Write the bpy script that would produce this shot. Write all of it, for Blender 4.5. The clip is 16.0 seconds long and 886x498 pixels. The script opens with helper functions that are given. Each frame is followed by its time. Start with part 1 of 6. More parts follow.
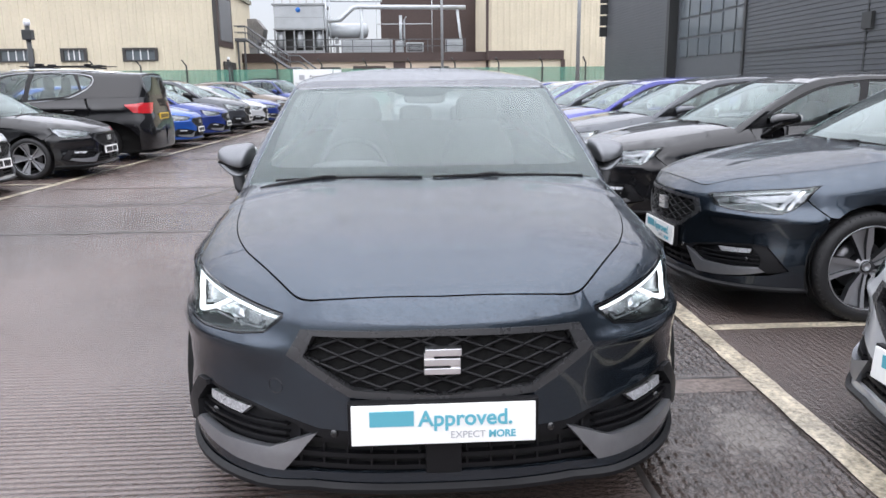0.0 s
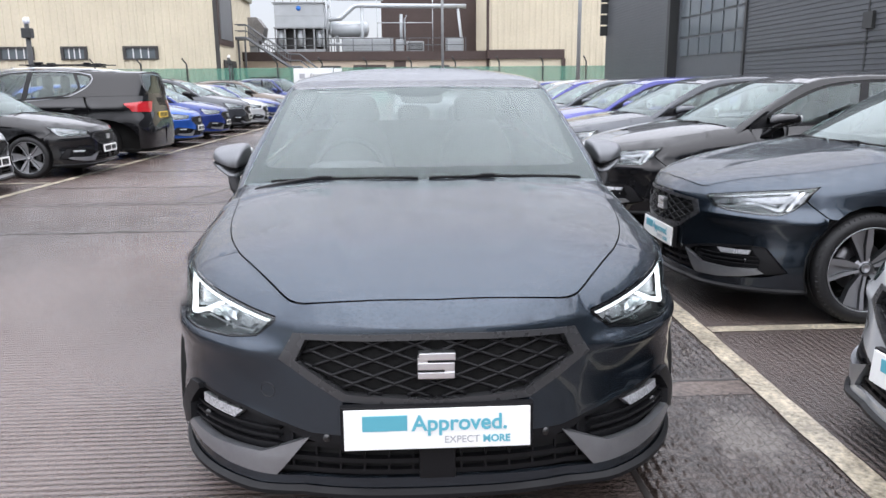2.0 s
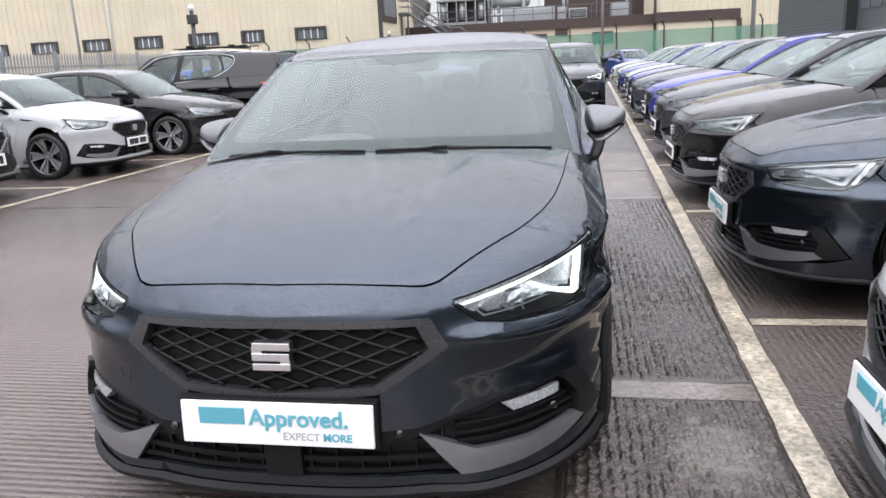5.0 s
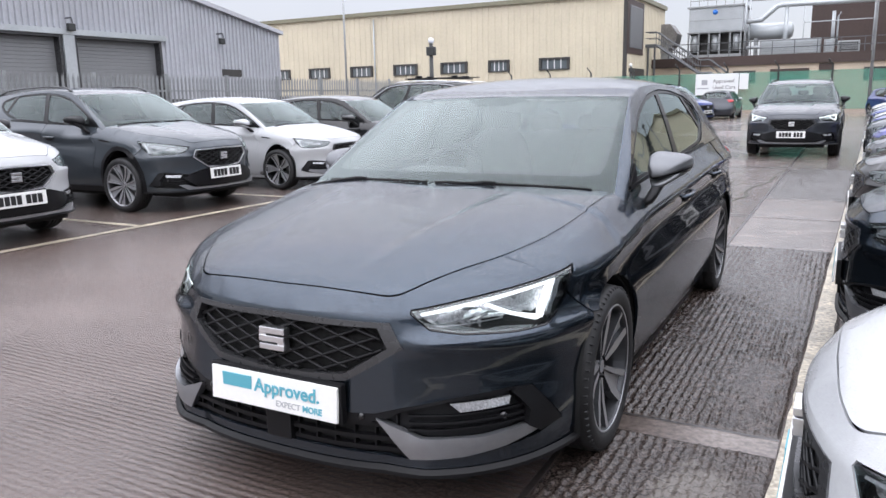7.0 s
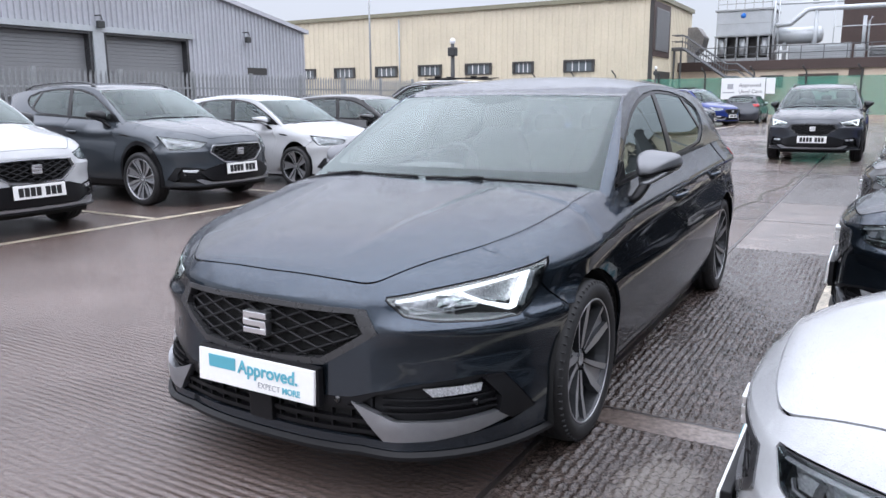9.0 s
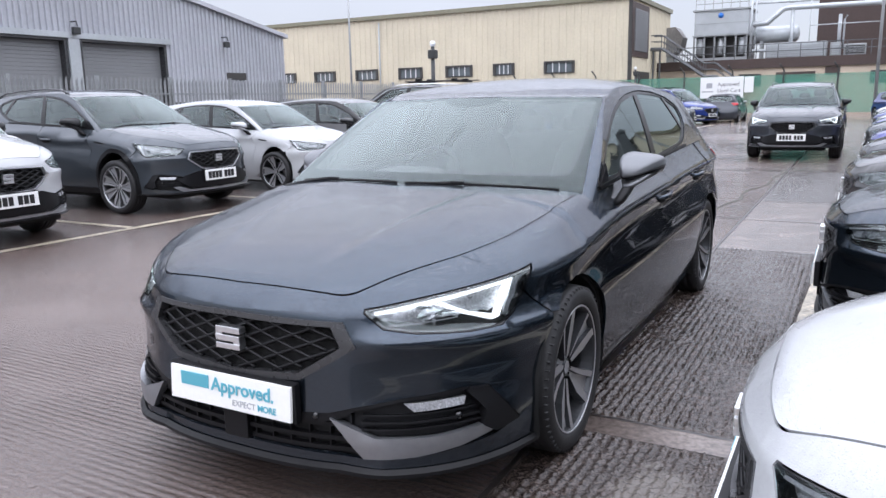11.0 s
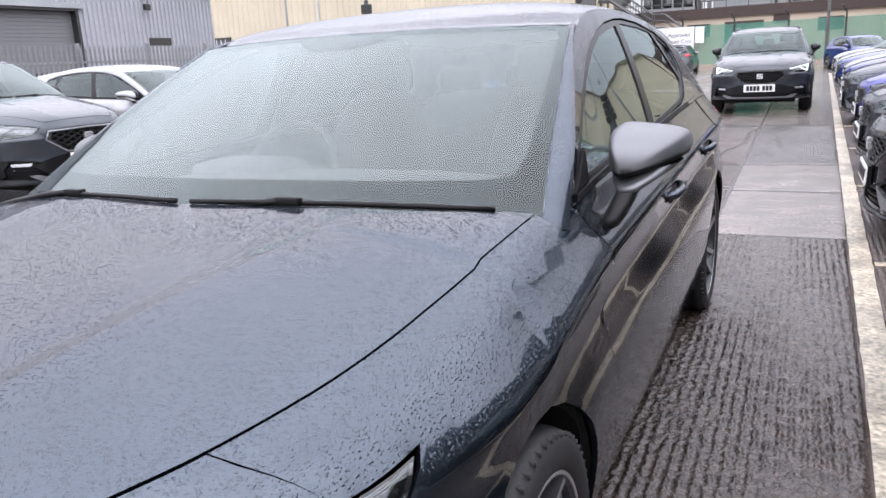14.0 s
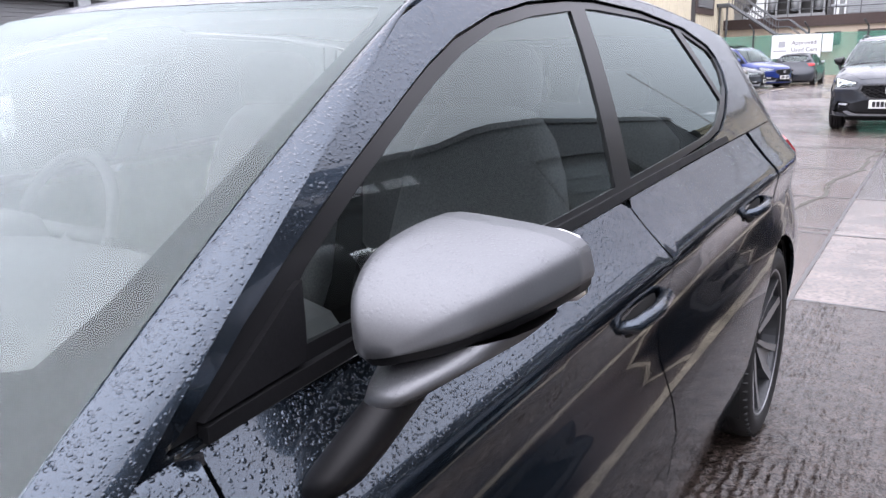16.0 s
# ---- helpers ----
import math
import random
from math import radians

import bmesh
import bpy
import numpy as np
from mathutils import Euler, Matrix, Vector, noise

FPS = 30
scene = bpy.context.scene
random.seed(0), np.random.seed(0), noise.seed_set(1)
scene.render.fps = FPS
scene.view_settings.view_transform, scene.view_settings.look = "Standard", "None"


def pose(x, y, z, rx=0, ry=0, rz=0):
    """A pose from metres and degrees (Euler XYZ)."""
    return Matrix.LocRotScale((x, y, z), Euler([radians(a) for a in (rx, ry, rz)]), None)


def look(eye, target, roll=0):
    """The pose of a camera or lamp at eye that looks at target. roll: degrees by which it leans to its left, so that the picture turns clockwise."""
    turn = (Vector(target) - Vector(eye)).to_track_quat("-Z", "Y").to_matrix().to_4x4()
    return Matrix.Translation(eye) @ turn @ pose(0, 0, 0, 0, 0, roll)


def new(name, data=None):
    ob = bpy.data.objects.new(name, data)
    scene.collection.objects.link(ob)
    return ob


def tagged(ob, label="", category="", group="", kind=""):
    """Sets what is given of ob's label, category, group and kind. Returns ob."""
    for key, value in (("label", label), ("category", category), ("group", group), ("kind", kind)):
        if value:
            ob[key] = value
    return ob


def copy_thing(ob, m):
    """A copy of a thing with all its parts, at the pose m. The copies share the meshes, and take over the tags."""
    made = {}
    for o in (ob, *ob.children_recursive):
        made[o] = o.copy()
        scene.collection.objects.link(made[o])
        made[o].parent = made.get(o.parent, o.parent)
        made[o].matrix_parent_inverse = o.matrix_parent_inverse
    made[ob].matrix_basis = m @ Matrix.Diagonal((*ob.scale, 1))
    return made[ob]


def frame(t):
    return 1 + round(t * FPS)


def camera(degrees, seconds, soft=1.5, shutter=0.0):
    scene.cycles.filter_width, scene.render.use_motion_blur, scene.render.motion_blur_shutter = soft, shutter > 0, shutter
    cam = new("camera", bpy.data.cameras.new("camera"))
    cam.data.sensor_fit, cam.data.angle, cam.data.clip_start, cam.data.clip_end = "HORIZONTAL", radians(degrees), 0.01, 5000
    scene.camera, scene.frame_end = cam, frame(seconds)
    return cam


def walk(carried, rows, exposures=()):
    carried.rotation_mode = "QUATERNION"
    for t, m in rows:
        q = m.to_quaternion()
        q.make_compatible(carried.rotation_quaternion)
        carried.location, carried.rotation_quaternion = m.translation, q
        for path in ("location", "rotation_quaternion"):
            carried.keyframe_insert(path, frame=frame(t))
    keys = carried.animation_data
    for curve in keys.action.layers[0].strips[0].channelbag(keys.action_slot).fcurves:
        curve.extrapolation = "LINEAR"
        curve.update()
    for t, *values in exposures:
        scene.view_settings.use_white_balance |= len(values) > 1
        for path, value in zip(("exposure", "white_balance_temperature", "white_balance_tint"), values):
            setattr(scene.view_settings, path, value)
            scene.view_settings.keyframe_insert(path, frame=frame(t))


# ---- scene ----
cam = camera(61.3, 16.0)
PATH = [
    (0, (-0.101, -2.01, 1.339), (0.002, -0.059, 0.913), -0.6),
    (0.5, (-0.099, -2.01, 1.337), (-0.002, -0.057, 0.92), -0.5),
    (1, (-0.096, -2.009, 1.339), (-0.003, -0.055, 0.922), -0.4),
    (1.5, (-0.088, -2.003, 1.342), (0.005, -0.05, 0.923), -0.4),
    (2, (-0.082, -1.987, 1.345), (0.02, -0.036, 0.916), -0.5),
    (2.5, (-0.083, -1.975, 1.34), (0.034, -0.027, 0.903), -0.6),
    (3, (-0.07, -1.947, 1.337), (0.079, -0.006, 0.878), -0.6),
    (3.2, (-0.044, -1.943, 1.332), (0.116, -0.005, 0.862), -0.7),
    (5.3, (0.929, -1.687, 1.292), (0.476, 0.199, 0.805), -2.5),
    (5.5, (1.032, -1.68, 1.29), (0.512, 0.192, 0.816), -2.1),
    (6, (1.251, -1.702, 1.323), (0.537, 0.114, 0.884), -2.3),
    (6.5, (1.417, -1.795, 1.342), (0.568, -0.031, 0.933), -1.9),
    (7, (1.598, -1.807, 1.336), (0.665, -0.083, 0.941), -1.2),
    (7.5, (1.756, -1.8, 1.317), (0.781, -0.098, 0.926), -0.8),
    (8, (1.798, -1.802, 1.31), (0.805, -0.11, 0.919), -0.6),
    (10.3, (1.723, -1.806, 1.322), (0.757, -0.097, 0.939), -0.6),
    (10.5, (1.725, -1.794, 1.309), (0.767, -0.079, 0.933), -0.9),
    (11, (1.738, -1.725, 1.318), (0.788, -0.007, 0.932), -1.2),
    (11.5, (1.61, -1.56, 1.292), (0.685, 0.164, 0.877), -1.6),
    (12, (1.506, -1.346, 1.278), (0.616, 0.388, 0.832), -2.0),
    (12.5, (1.411, -1.059, 1.257), (0.492, 0.656, 0.795), -2.2),
    (13, (1.295, -0.782, 1.215), (0.383, 0.929, 0.724), -2.6),
    (13.5, (1.215, -0.502, 1.234), (0.34, 1.226, 0.735), -2.9),
    (14, (1.213, -0.176, 1.246), (0.376, 1.575, 0.759), -3.0),
    (14.5, (1.207, 0.151, 1.235), (0.419, 1.931, 0.777), -3.0),
    (15, (1.207, 0.498, 1.266), (0.455, 2.301, 0.839), -2.6),
    (15.5, (1.25, 0.788, 1.264), (0.404, 2.551, 0.845), -2.1),
    (16, (1.269, 1.027, 1.23), (0.195, 2.647, 0.76), -1.7),
]
walk(cam, [(t, look(eye, target, roll)) for t, eye, target, roll in PATH], [(0.0, 0.13, 6500, 12), (3.0, 0.14, 6500, 12), (5.5, 0.10, 6700, 13), (7.0, 0.05, 6500, 13), (8.0, 0.02, 6300, 13), (11.0, 0.02, 6250, 14), (13.0, 0.24, 6550, 15), (14.5, 0.22, 6500, 17), (15.3, 0.18, 6500, 17), (16.0, 0.42, 6480, 18)])

# ---- world, sun, exposure ----
world = bpy.data.worlds.new("overcast")
scene.world = world
world.use_nodes = True
wn, wl = world.node_tree.nodes, world.node_tree.links
wn.clear()
w_out = wn.new("ShaderNodeOutputWorld")
w_bg = wn.new("ShaderNodeBackground")
w_sky = wn.new("ShaderNodeTexSky")
w_sky.sky_type = "NISHITA"
w_sky.sun_disc = False
w_sky.sun_elevation, w_sky.sun_rotation = radians(38), radians(200)
w_co = wn.new("ShaderNodeTexCoord")
w_sep = wn.new("ShaderNodeSeparateXYZ")
w_ramp = wn.new("ShaderNodeValToRGB")
for pos, col in ((0.0, (0.25, 0.25, 0.26)), (0.5, (0.35, 0.362, 0.395)), (0.58, (0.42, 0.435, 0.475)), (0.67, (0.98, 1.01, 1.10)), (0.80, (1.50, 1.55, 1.69)), (1.0, (1.85, 1.92, 2.08))):
    e = w_ramp.color_ramp.elements.new(pos) if pos not in (0.0, 1.0) else w_ramp.color_ramp.elements[0 if pos == 0.0 else -1]
    e.color = (*col, 1)
w_half = wn.new("ShaderNodeMath")
w_half.operation = "MULTIPLY_ADD"
w_half.inputs[1].default_value = w_half.inputs[2].default_value = 0.5
w_noise = wn.new("ShaderNodeTexNoise")
w_noise.inputs["Scale"].default_value = 2.2
w_noise.inputs["Detail"].default_value = 4
w_cloud = wn.new("ShaderNodeMapRange")
w_cloud.inputs["To Min"].default_value, w_cloud.inputs["To Max"].default_value = 0.82, 1.18
w_mul = wn.new("ShaderNodeMix")
w_mul.data_type, w_mul.blend_type = "RGBA", "MULTIPLY"
w_mul.inputs["Factor"].default_value = 1.0
w_dim = wn.new("ShaderNodeMix")
w_dim.data_type, w_dim.blend_type = "RGBA", "MULTIPLY"
w_dim.inputs["Factor"].default_value = 1.0
w_dim.inputs["B"].default_value = (0.1, 0.1, 0.1, 1)
w_mix = wn.new("ShaderNodeMix")
w_mix.data_type = "RGBA"
w_mix.inputs["Factor"].default_value = 0.88
wl.new(w_co.outputs["Generated"], w_sep.inputs[0])
wl.new(w_sep.outputs["Z"], w_half.inputs[0])
wl.new(w_half.outputs[0], w_ramp.inputs[0])
wl.new(w_co.outputs["Generated"], w_noise.inputs["Vector"])
wl.new(w_noise.outputs["Fac"], w_cloud.inputs["Value"])
wl.new(w_ramp.outputs[0], w_mul.inputs["A"])
wl.new(w_cloud.outputs[0], w_mul.inputs["B"])
wl.new(w_sky.outputs[0], w_dim.inputs["A"])
wl.new(w_dim.outputs["Result"], w_mix.inputs["A"])
wl.new(w_mul.outputs["Result"], w_mix.inputs["B"])
wl.new(w_mix.outputs["Result"], w_bg.inputs["Color"])
wl.new(w_bg.outputs[0], w_out.inputs["Surface"])
w_bg.inputs["Strength"].default_value = 1.9
sun = bpy.data.lights.new("sun", "SUN")
sun.energy, sun.angle, sun.color = 0.6, radians(85), (1.0, 0.97, 0.93)
sun_ob = new("sun", sun)
sun_ob.matrix_world = look((10, -30, 60), (0, 5, 0))


# ---- materials ----
def mat(name, color, rough=0.5, metal=0.0, grain=0.0, scale=30.0, bump=0.0, coat=0.0, spec=0.5, tint=0.0, stain=0.0):
    """A node material: base colour with fine grain, broad stains, roughness variation and relief."""
    m = bpy.data.materials.new(name)
    m.use_nodes = True
    nt = m.node_tree
    n, l = nt.nodes, nt.links
    b = n["Principled BSDF"]
    b.inputs["Base Color"].default_value = (*color, 1)
    b.inputs["Roughness"].default_value = rough
    b.inputs["Metallic"].default_value = metal
    b.inputs["Coat Weight"].default_value = coat
    b.inputs["Coat Roughness"].default_value = 0.04
    b.inputs["Specular IOR Level"].default_value = spec
    if grain or bump or stain:
        co = n.new("ShaderNodeTexCoord")
        fine = n.new("ShaderNodeTexNoise")
        fine.inputs["Scale"].default_value = scale
        fine.inputs["Detail"].default_value = 6
        l.new(co.outputs["Object"], fine.inputs["Vector"])
        broad = n.new("ShaderNodeTexNoise")
        broad.inputs["Scale"].default_value = scale / 14
        broad.inputs["Detail"].default_value = 3
        l.new(co.outputs["Object"], broad.inputs["Vector"])
        k1 = n.new("ShaderNodeMapRange")
        k1.inputs["From Min"].default_value, k1.inputs["From Max"].default_value = 0.3, 0.7
        k1.inputs["To Min"].default_value, k1.inputs["To Max"].default_value = 1 - grain, 1 + grain
        l.new(fine.outputs["Fac"], k1.inputs["Value"])
        k2 = n.new("ShaderNodeMapRange")
        k2.inputs["From Min"].default_value, k2.inputs["From Max"].default_value = 0.3, 0.7
        k2.inputs["To Min"].default_value, k2.inputs["To Max"].default_value = 1 - stain, 1 + stain
        l.new(broad.outputs["Fac"], k2.inputs["Value"])
        k = n.new("ShaderNodeMath")
        k.operation = "MULTIPLY"
        l.new(k1.outputs[0], k.inputs[0])
        l.new(k2.outputs[0], k.inputs[1])
        mx = n.new("ShaderNodeMix")
        mx.data_type, mx.blend_type = "RGBA", "MULTIPLY"
        mx.inputs["Factor"].default_value = 1
        mx.inputs["A"].default_value = (*color, 1)
        l.new(k.outputs[0], mx.inputs["B"])
        l.new(mx.outputs["Result"], b.inputs["Base Color"])
        rr = n.new("ShaderNodeMapRange")
        rr.inputs["To Min"].default_value, rr.inputs["To Max"].default_value = rough * 0.8, min(1, rough * 1.2)
        l.new(broad.outputs["Fac"], rr.inputs["Value"])
        l.new(rr.outputs[0], b.inputs["Roughness"])
        if bump:
            bp = n.new("ShaderNodeBump")
            bp.inputs["Strength"].default_value = 0.5
            bp.inputs["Distance"].default_value = bump
            l.new(fine.outputs["Fac"], bp.inputs["Height"])
            l.new(bp.outputs[0], b.inputs["Normal"])
    return m


def drops(m, size=205.0, slope=0.42):
    """Rain beads on the upper sides of a smooth surface: small domes of random size."""
    n, l = m.node_tree.nodes, m.node_tree.links
    b = n["Principled BSDF"]
    co = n.new("ShaderNodeTexCoord")

    def maths(op, a, c, clamp=False):
        q = n.new("ShaderNodeMath")
        q.operation, q.use_clamp = op, clamp
        for i, v in enumerate((a, c)):
            if isinstance(v, (int, float)):
                q.inputs[i].default_value = v
            else:
                l.new(v, q.inputs[i])
        return q.outputs[0]
    total = None
    for sc, big in ((size, 0.60), (size * 1.8, 0.45)):
        vo = n.new("ShaderNodeTexVoronoi")
        vo.inputs["Scale"].default_value = sc
        l.new(co.outputs["Object"], vo.inputs["Vector"])
        sep = n.new("ShaderNodeSeparateColor")
        l.new(vo.outputs["Color"], sep.inputs[0])
        dome = maths("SUBTRACT", maths("MULTIPLY", sep.outputs[0], big), vo.outputs["Distance"], True)
        dome = maths("MULTIPLY", maths("POWER", dome, 0.6), 1 / sc)
        total = maths("ADD", total, dome) if total else dome
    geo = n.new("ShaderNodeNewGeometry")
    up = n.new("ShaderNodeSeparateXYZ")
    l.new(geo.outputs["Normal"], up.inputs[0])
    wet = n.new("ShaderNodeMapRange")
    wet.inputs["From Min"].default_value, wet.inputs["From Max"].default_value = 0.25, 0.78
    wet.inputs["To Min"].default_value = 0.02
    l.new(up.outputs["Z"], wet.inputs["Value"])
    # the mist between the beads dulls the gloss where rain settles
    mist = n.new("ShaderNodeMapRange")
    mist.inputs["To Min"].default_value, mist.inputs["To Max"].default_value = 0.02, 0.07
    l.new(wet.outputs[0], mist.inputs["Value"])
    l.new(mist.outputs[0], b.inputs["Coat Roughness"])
    bp = n.new("ShaderNodeBump")
    bp.inputs["Strength"].default_value = 1.0
    bp.inputs["Distance"].default_value = slope
    l.new(maths("MULTIPLY", total, wet.outputs[0]), bp.inputs["Height"])
    l.new(bp.outputs[0], b.inputs["Normal"])
    l.new(bp.outputs[0], b.inputs["Coat Normal"])
    return m


def paint(name, color, metal=0.25, rough=0.3, beads=False):
    m = mat(name, color, rough=rough, metal=metal, coat=1.0, grain=0.12, scale=900, stain=0.03, spec=0.05)
    m.node_tree.nodes["Principled BSDF"].inputs["Specular Tint"].default_value = (0.2, 0.22, 0.25, 1)
    return drops(m) if beads else m


def glass(name, tint, gloss=1.0, ior=1.7, film=0.0):
    """Thin pane: a tinted see-through sheet with a mirror film that follows Fresnel."""
    m = bpy.data.materials.new(name)
    m.use_nodes = True
    n, l = m.node_tree.nodes, m.node_tree.links
    n.clear()
    out = n.new("ShaderNodeOutputMaterial")
    mix = n.new("ShaderNodeMixShader")
    tr = n.new("ShaderNodeBsdfTransparent")
    tr.inputs["Color"].default_value = (*tint, 1)
    gl = n.new("ShaderNodeBsdfGlossy")
    gl.inputs["Roughness"].default_value = 0.0
    gl.inputs["Color"].default_value = (gloss * 0.88, gloss * 0.99, gloss * 0.97, 1)
    fr = n.new("ShaderNodeFresnel")
    fr.inputs["IOR"].default_value = ior
    l.new(fr.outputs[0], mix.inputs[0])
    l.new(tr.outputs[0], mix.inputs[1])
    l.new(gl.outputs[0], mix.inputs[2])
    if film:
        haze = n.new("ShaderNodeBsdfDiffuse")
        haze.inputs["Color"].default_value = (0.8, 0.84, 0.84, 1)
        wet = n.new("ShaderNodeMixShader")
        wet.inputs[0].default_value = film
        l.new(tr.outputs[0], wet.inputs[1])
        l.new(haze.outputs[0], wet.inputs[2])
        l.new(wet.outputs[0], mix.inputs[1])
    l.new(mix.outputs[0], out.inputs["Surface"])
    return m


def glow(name, color, power):
    m = bpy.data.materials.new(name)
    m.use_nodes = True
    b = m.node_tree.nodes["Principled BSDF"]
    b.inputs["Base Color"].default_value = (*color, 1)
    b.inputs["Emission Color"].default_value = (*color, 1)
    b.inputs["Emission Strength"].default_value = power
    return m


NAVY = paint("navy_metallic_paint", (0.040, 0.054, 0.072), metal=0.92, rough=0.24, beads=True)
BLACK_PAINT = paint("black_paint", (0.008, 0.008, 0.009), metal=0.1)
CHARCOAL = paint("charcoal_paint", (0.050, 0.055, 0.064), metal=0.5, rough=0.35)
GREY_PAINT = paint("grey_metallic_paint", (0.055, 0.064, 0.074), metal=0.5, rough=0.35)
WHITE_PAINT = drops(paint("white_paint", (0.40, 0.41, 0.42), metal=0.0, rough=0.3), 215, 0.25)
VIOLET = paint("violet_blue_paint", (0.035, 0.040, 0.22))
BLUE = paint("blue_paint", (0.012, 0.075, 0.34))
DEEP_BLUE = paint("deep_blue_paint", (0.012, 0.03, 0.16))
BROWN_PAINT = paint("bronze_paint", (0.12, 0.095, 0.075))
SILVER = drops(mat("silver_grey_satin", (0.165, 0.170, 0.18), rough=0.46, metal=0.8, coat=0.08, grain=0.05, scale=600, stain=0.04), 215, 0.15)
BLADE = mat("brushed_grey_trim", (0.33, 0.34, 0.36), rough=0.36, metal=0.85, grain=0.05, scale=400, stain=0.05)
FRIT = mat("black_glass_border", (0.017, 0.018, 0.020), rough=0.5, grain=0.1, scale=60, spec=0.2)
GUNMETAL = mat("gunmetal_frame", (0.075, 0.076, 0.08), rough=0.28, metal=0.6, grain=0.05, scale=300)
PLASTIC = mat("black_plastic", (0.007, 0.007, 0.008), rough=0.45, grain=0.2, scale=250, bump=0.0003, spec=0.22)
GLOSS_BLACK = mat("gloss_black_trim", (0.008, 0.008, 0.009), rough=0.12, coat=0.5)
TRIM_BLACK = mat("satin_black_trim", (0.009, 0.009, 0.010), rough=0.32, spec=0.3)
RUBBER = mat("tyre_rubber", (0.013, 0.013, 0.014), rough=0.62, grain=0.3, scale=120, bump=0.001, stain=0.2)
LATTICE = mat("grille_lattice_plastic", (0.006, 0.006, 0.007), rough=0.35, spec=0.25)
SEAL = mat("window_seal_rubber", (0.010, 0.010, 0.011), rough=0.5)
CHROME = mat("chrome", (0.85, 0.86, 0.88), rough=0.30, metal=1.0)
ALLOY = mat("machined_alloy", (0.52, 0.53, 0.55), rough=0.42, metal=0.9, grain=0.05, scale=300)
ALLOY_DARK = mat("dark_alloy", (0.05, 0.052, 0.056), rough=0.35, metal=0.6)
STEEL = mat("brake_steel", (0.25, 0.25, 0.26), rough=0.35, metal=0.9, grain=0.1, scale=200)
# near-black: the shade of gaps, openings and underside put into the colour
DARK = mat("cavity_shade_black", (0.006, 0.006, 0.006), rough=0.9)
CABIN = mat("cabin_trim", (0.06, 0.063, 0.065), rough=0.7, grain=0.04, scale=200)
LINER = mat("pale_headliner", (0.62, 0.62, 0.60), rough=0.9, grain=0.04, scale=200)
SEAT_CLOTH = mat("seat_cloth", (0.14, 0.145, 0.148), rough=0.85, grain=0.25, scale=200, bump=0.001)
GLASS = glass("clear_glass", (0.86, 0.92, 0.90))
SCREEN = glass("wet_windscreen_glass", (0.93, 0.97, 0.96), ior=1.50)
GLASS_DARK = glass("privacy_glass", (0.58, 0.63, 0.62))
MIST = glass("inside_mist", (1.0, 1.0, 1.0), gloss=0.0, ior=1.01, film=0.075)
LENS = glass("lamp_lens", (0.95, 0.96, 0.97), 0.9)
REFLECTOR = mat("lamp_reflector", (0.75, 0.76, 0.78), rough=0.3, metal=0.9, grain=0.3, scale=90)
LAMP_INNER = mat("smoked_lamp_bezel", (0.48, 0.485, 0.50), rough=0.28, metal=0.6, grain=0.4, scale=160)
LED = glow("lit_led_strip", (0.95, 0.98, 1.0), 1.3)
LAMP_OFF = mat("lamp_white_part", (0.55, 0.56, 0.58), rough=0.25, metal=0.35, grain=0.25, scale=120)
RED_LENS = mat("red_lamp_lens", (0.45, 0.012, 0.018), rough=0.12, coat=0.8, grain=0.2, scale=120)
PLATE_WHITE = mat("plate_white", (0.80, 0.80, 0.78), rough=0.35, grain=0.02, scale=60)
PLATE_YELLOW = mat("plate_yellow", (0.75, 0.50, 0.03), rough=0.35)
INK_TEAL = mat("teal_print", (0.10, 0.38, 0.47), rough=0.5)
INK_GREY = mat("grey_print", (0.35, 0.36, 0.38), rough=0.5)
INK_BLACK = mat("black_print", (0.012, 0.012, 0.013), rough=0.5)


# ---- mesh helpers ----
def part(name, bm, material, parent=None, label="", smooth=True):
    """Links a bmesh as one mesh object, under a thing or a part."""
    me = bpy.data.meshes.new(name)
    if smooth:
        for f in bm.faces:
            f.smooth = f.material_index >= 0 and not f.tag
    bm.to_mesh(me)
    bm.free()
    guide = me.attributes.get("guide")
    if guide:
        # shading normals of the true surface on the sheet, flat ones on its turned-in edge
        vecs = [Vector(v.vector) for v in guide.data]
        me.attributes.remove(guide)
        loops = []
        for p in me.polygons:
            for v in p.vertices:
                n = vecs[v]
                loops.append(tuple(n) if p.use_smooth and n.length > 0.5 and n.dot(p.normal) > 0.2 else tuple(p.normal))
        me.normals_split_custom_set(loops)
    for m in (material if isinstance(material, (list, tuple)) else [material]):
        me.materials.append(m)
    ob = new(name, me)
    if parent is not None:
        ob.parent = parent
    if label:
        ob["label"] = label
    return ob


def thing(name, label, category, group="", kind=""):
    ob = new(name)
    return tagged(ob, label, category, group, kind)


def box(bm, x0, x1, y0, y1, z0, z1, bevel=0.0, m=None):
    """Adds a box, with bevelled edges where asked."""
    vs = [bm.verts.new(p) for p in ((x0, y0, z0), (x1, y0, z0), (x1, y1, z0), (x0, y1, z0), (x0, y0, z1), (x1, y0, z1), (x1, y1, z1), (x0, y1, z1))]
    fs = [bm.faces.new([vs[i] for i in q]) for q in ((3, 2, 1, 0), (4, 5, 6, 7), (0, 1, 5, 4), (1, 2, 6, 5), (2, 3, 7, 6), (3, 0, 4, 7))]
    if bevel:
        es = list({e for f in fs for e in f.edges})
        r = bmesh.ops.bevel(bm, geom=es, offset=bevel, segments=2, affect="EDGES", profile=0.6)
        vs = list({v for f in r["faces"] for v in f.verts} | {v for v in vs if v.is_valid})
    if m is not None:
        bmesh.ops.transform(bm, matrix=m, verts=vs)
    return bm


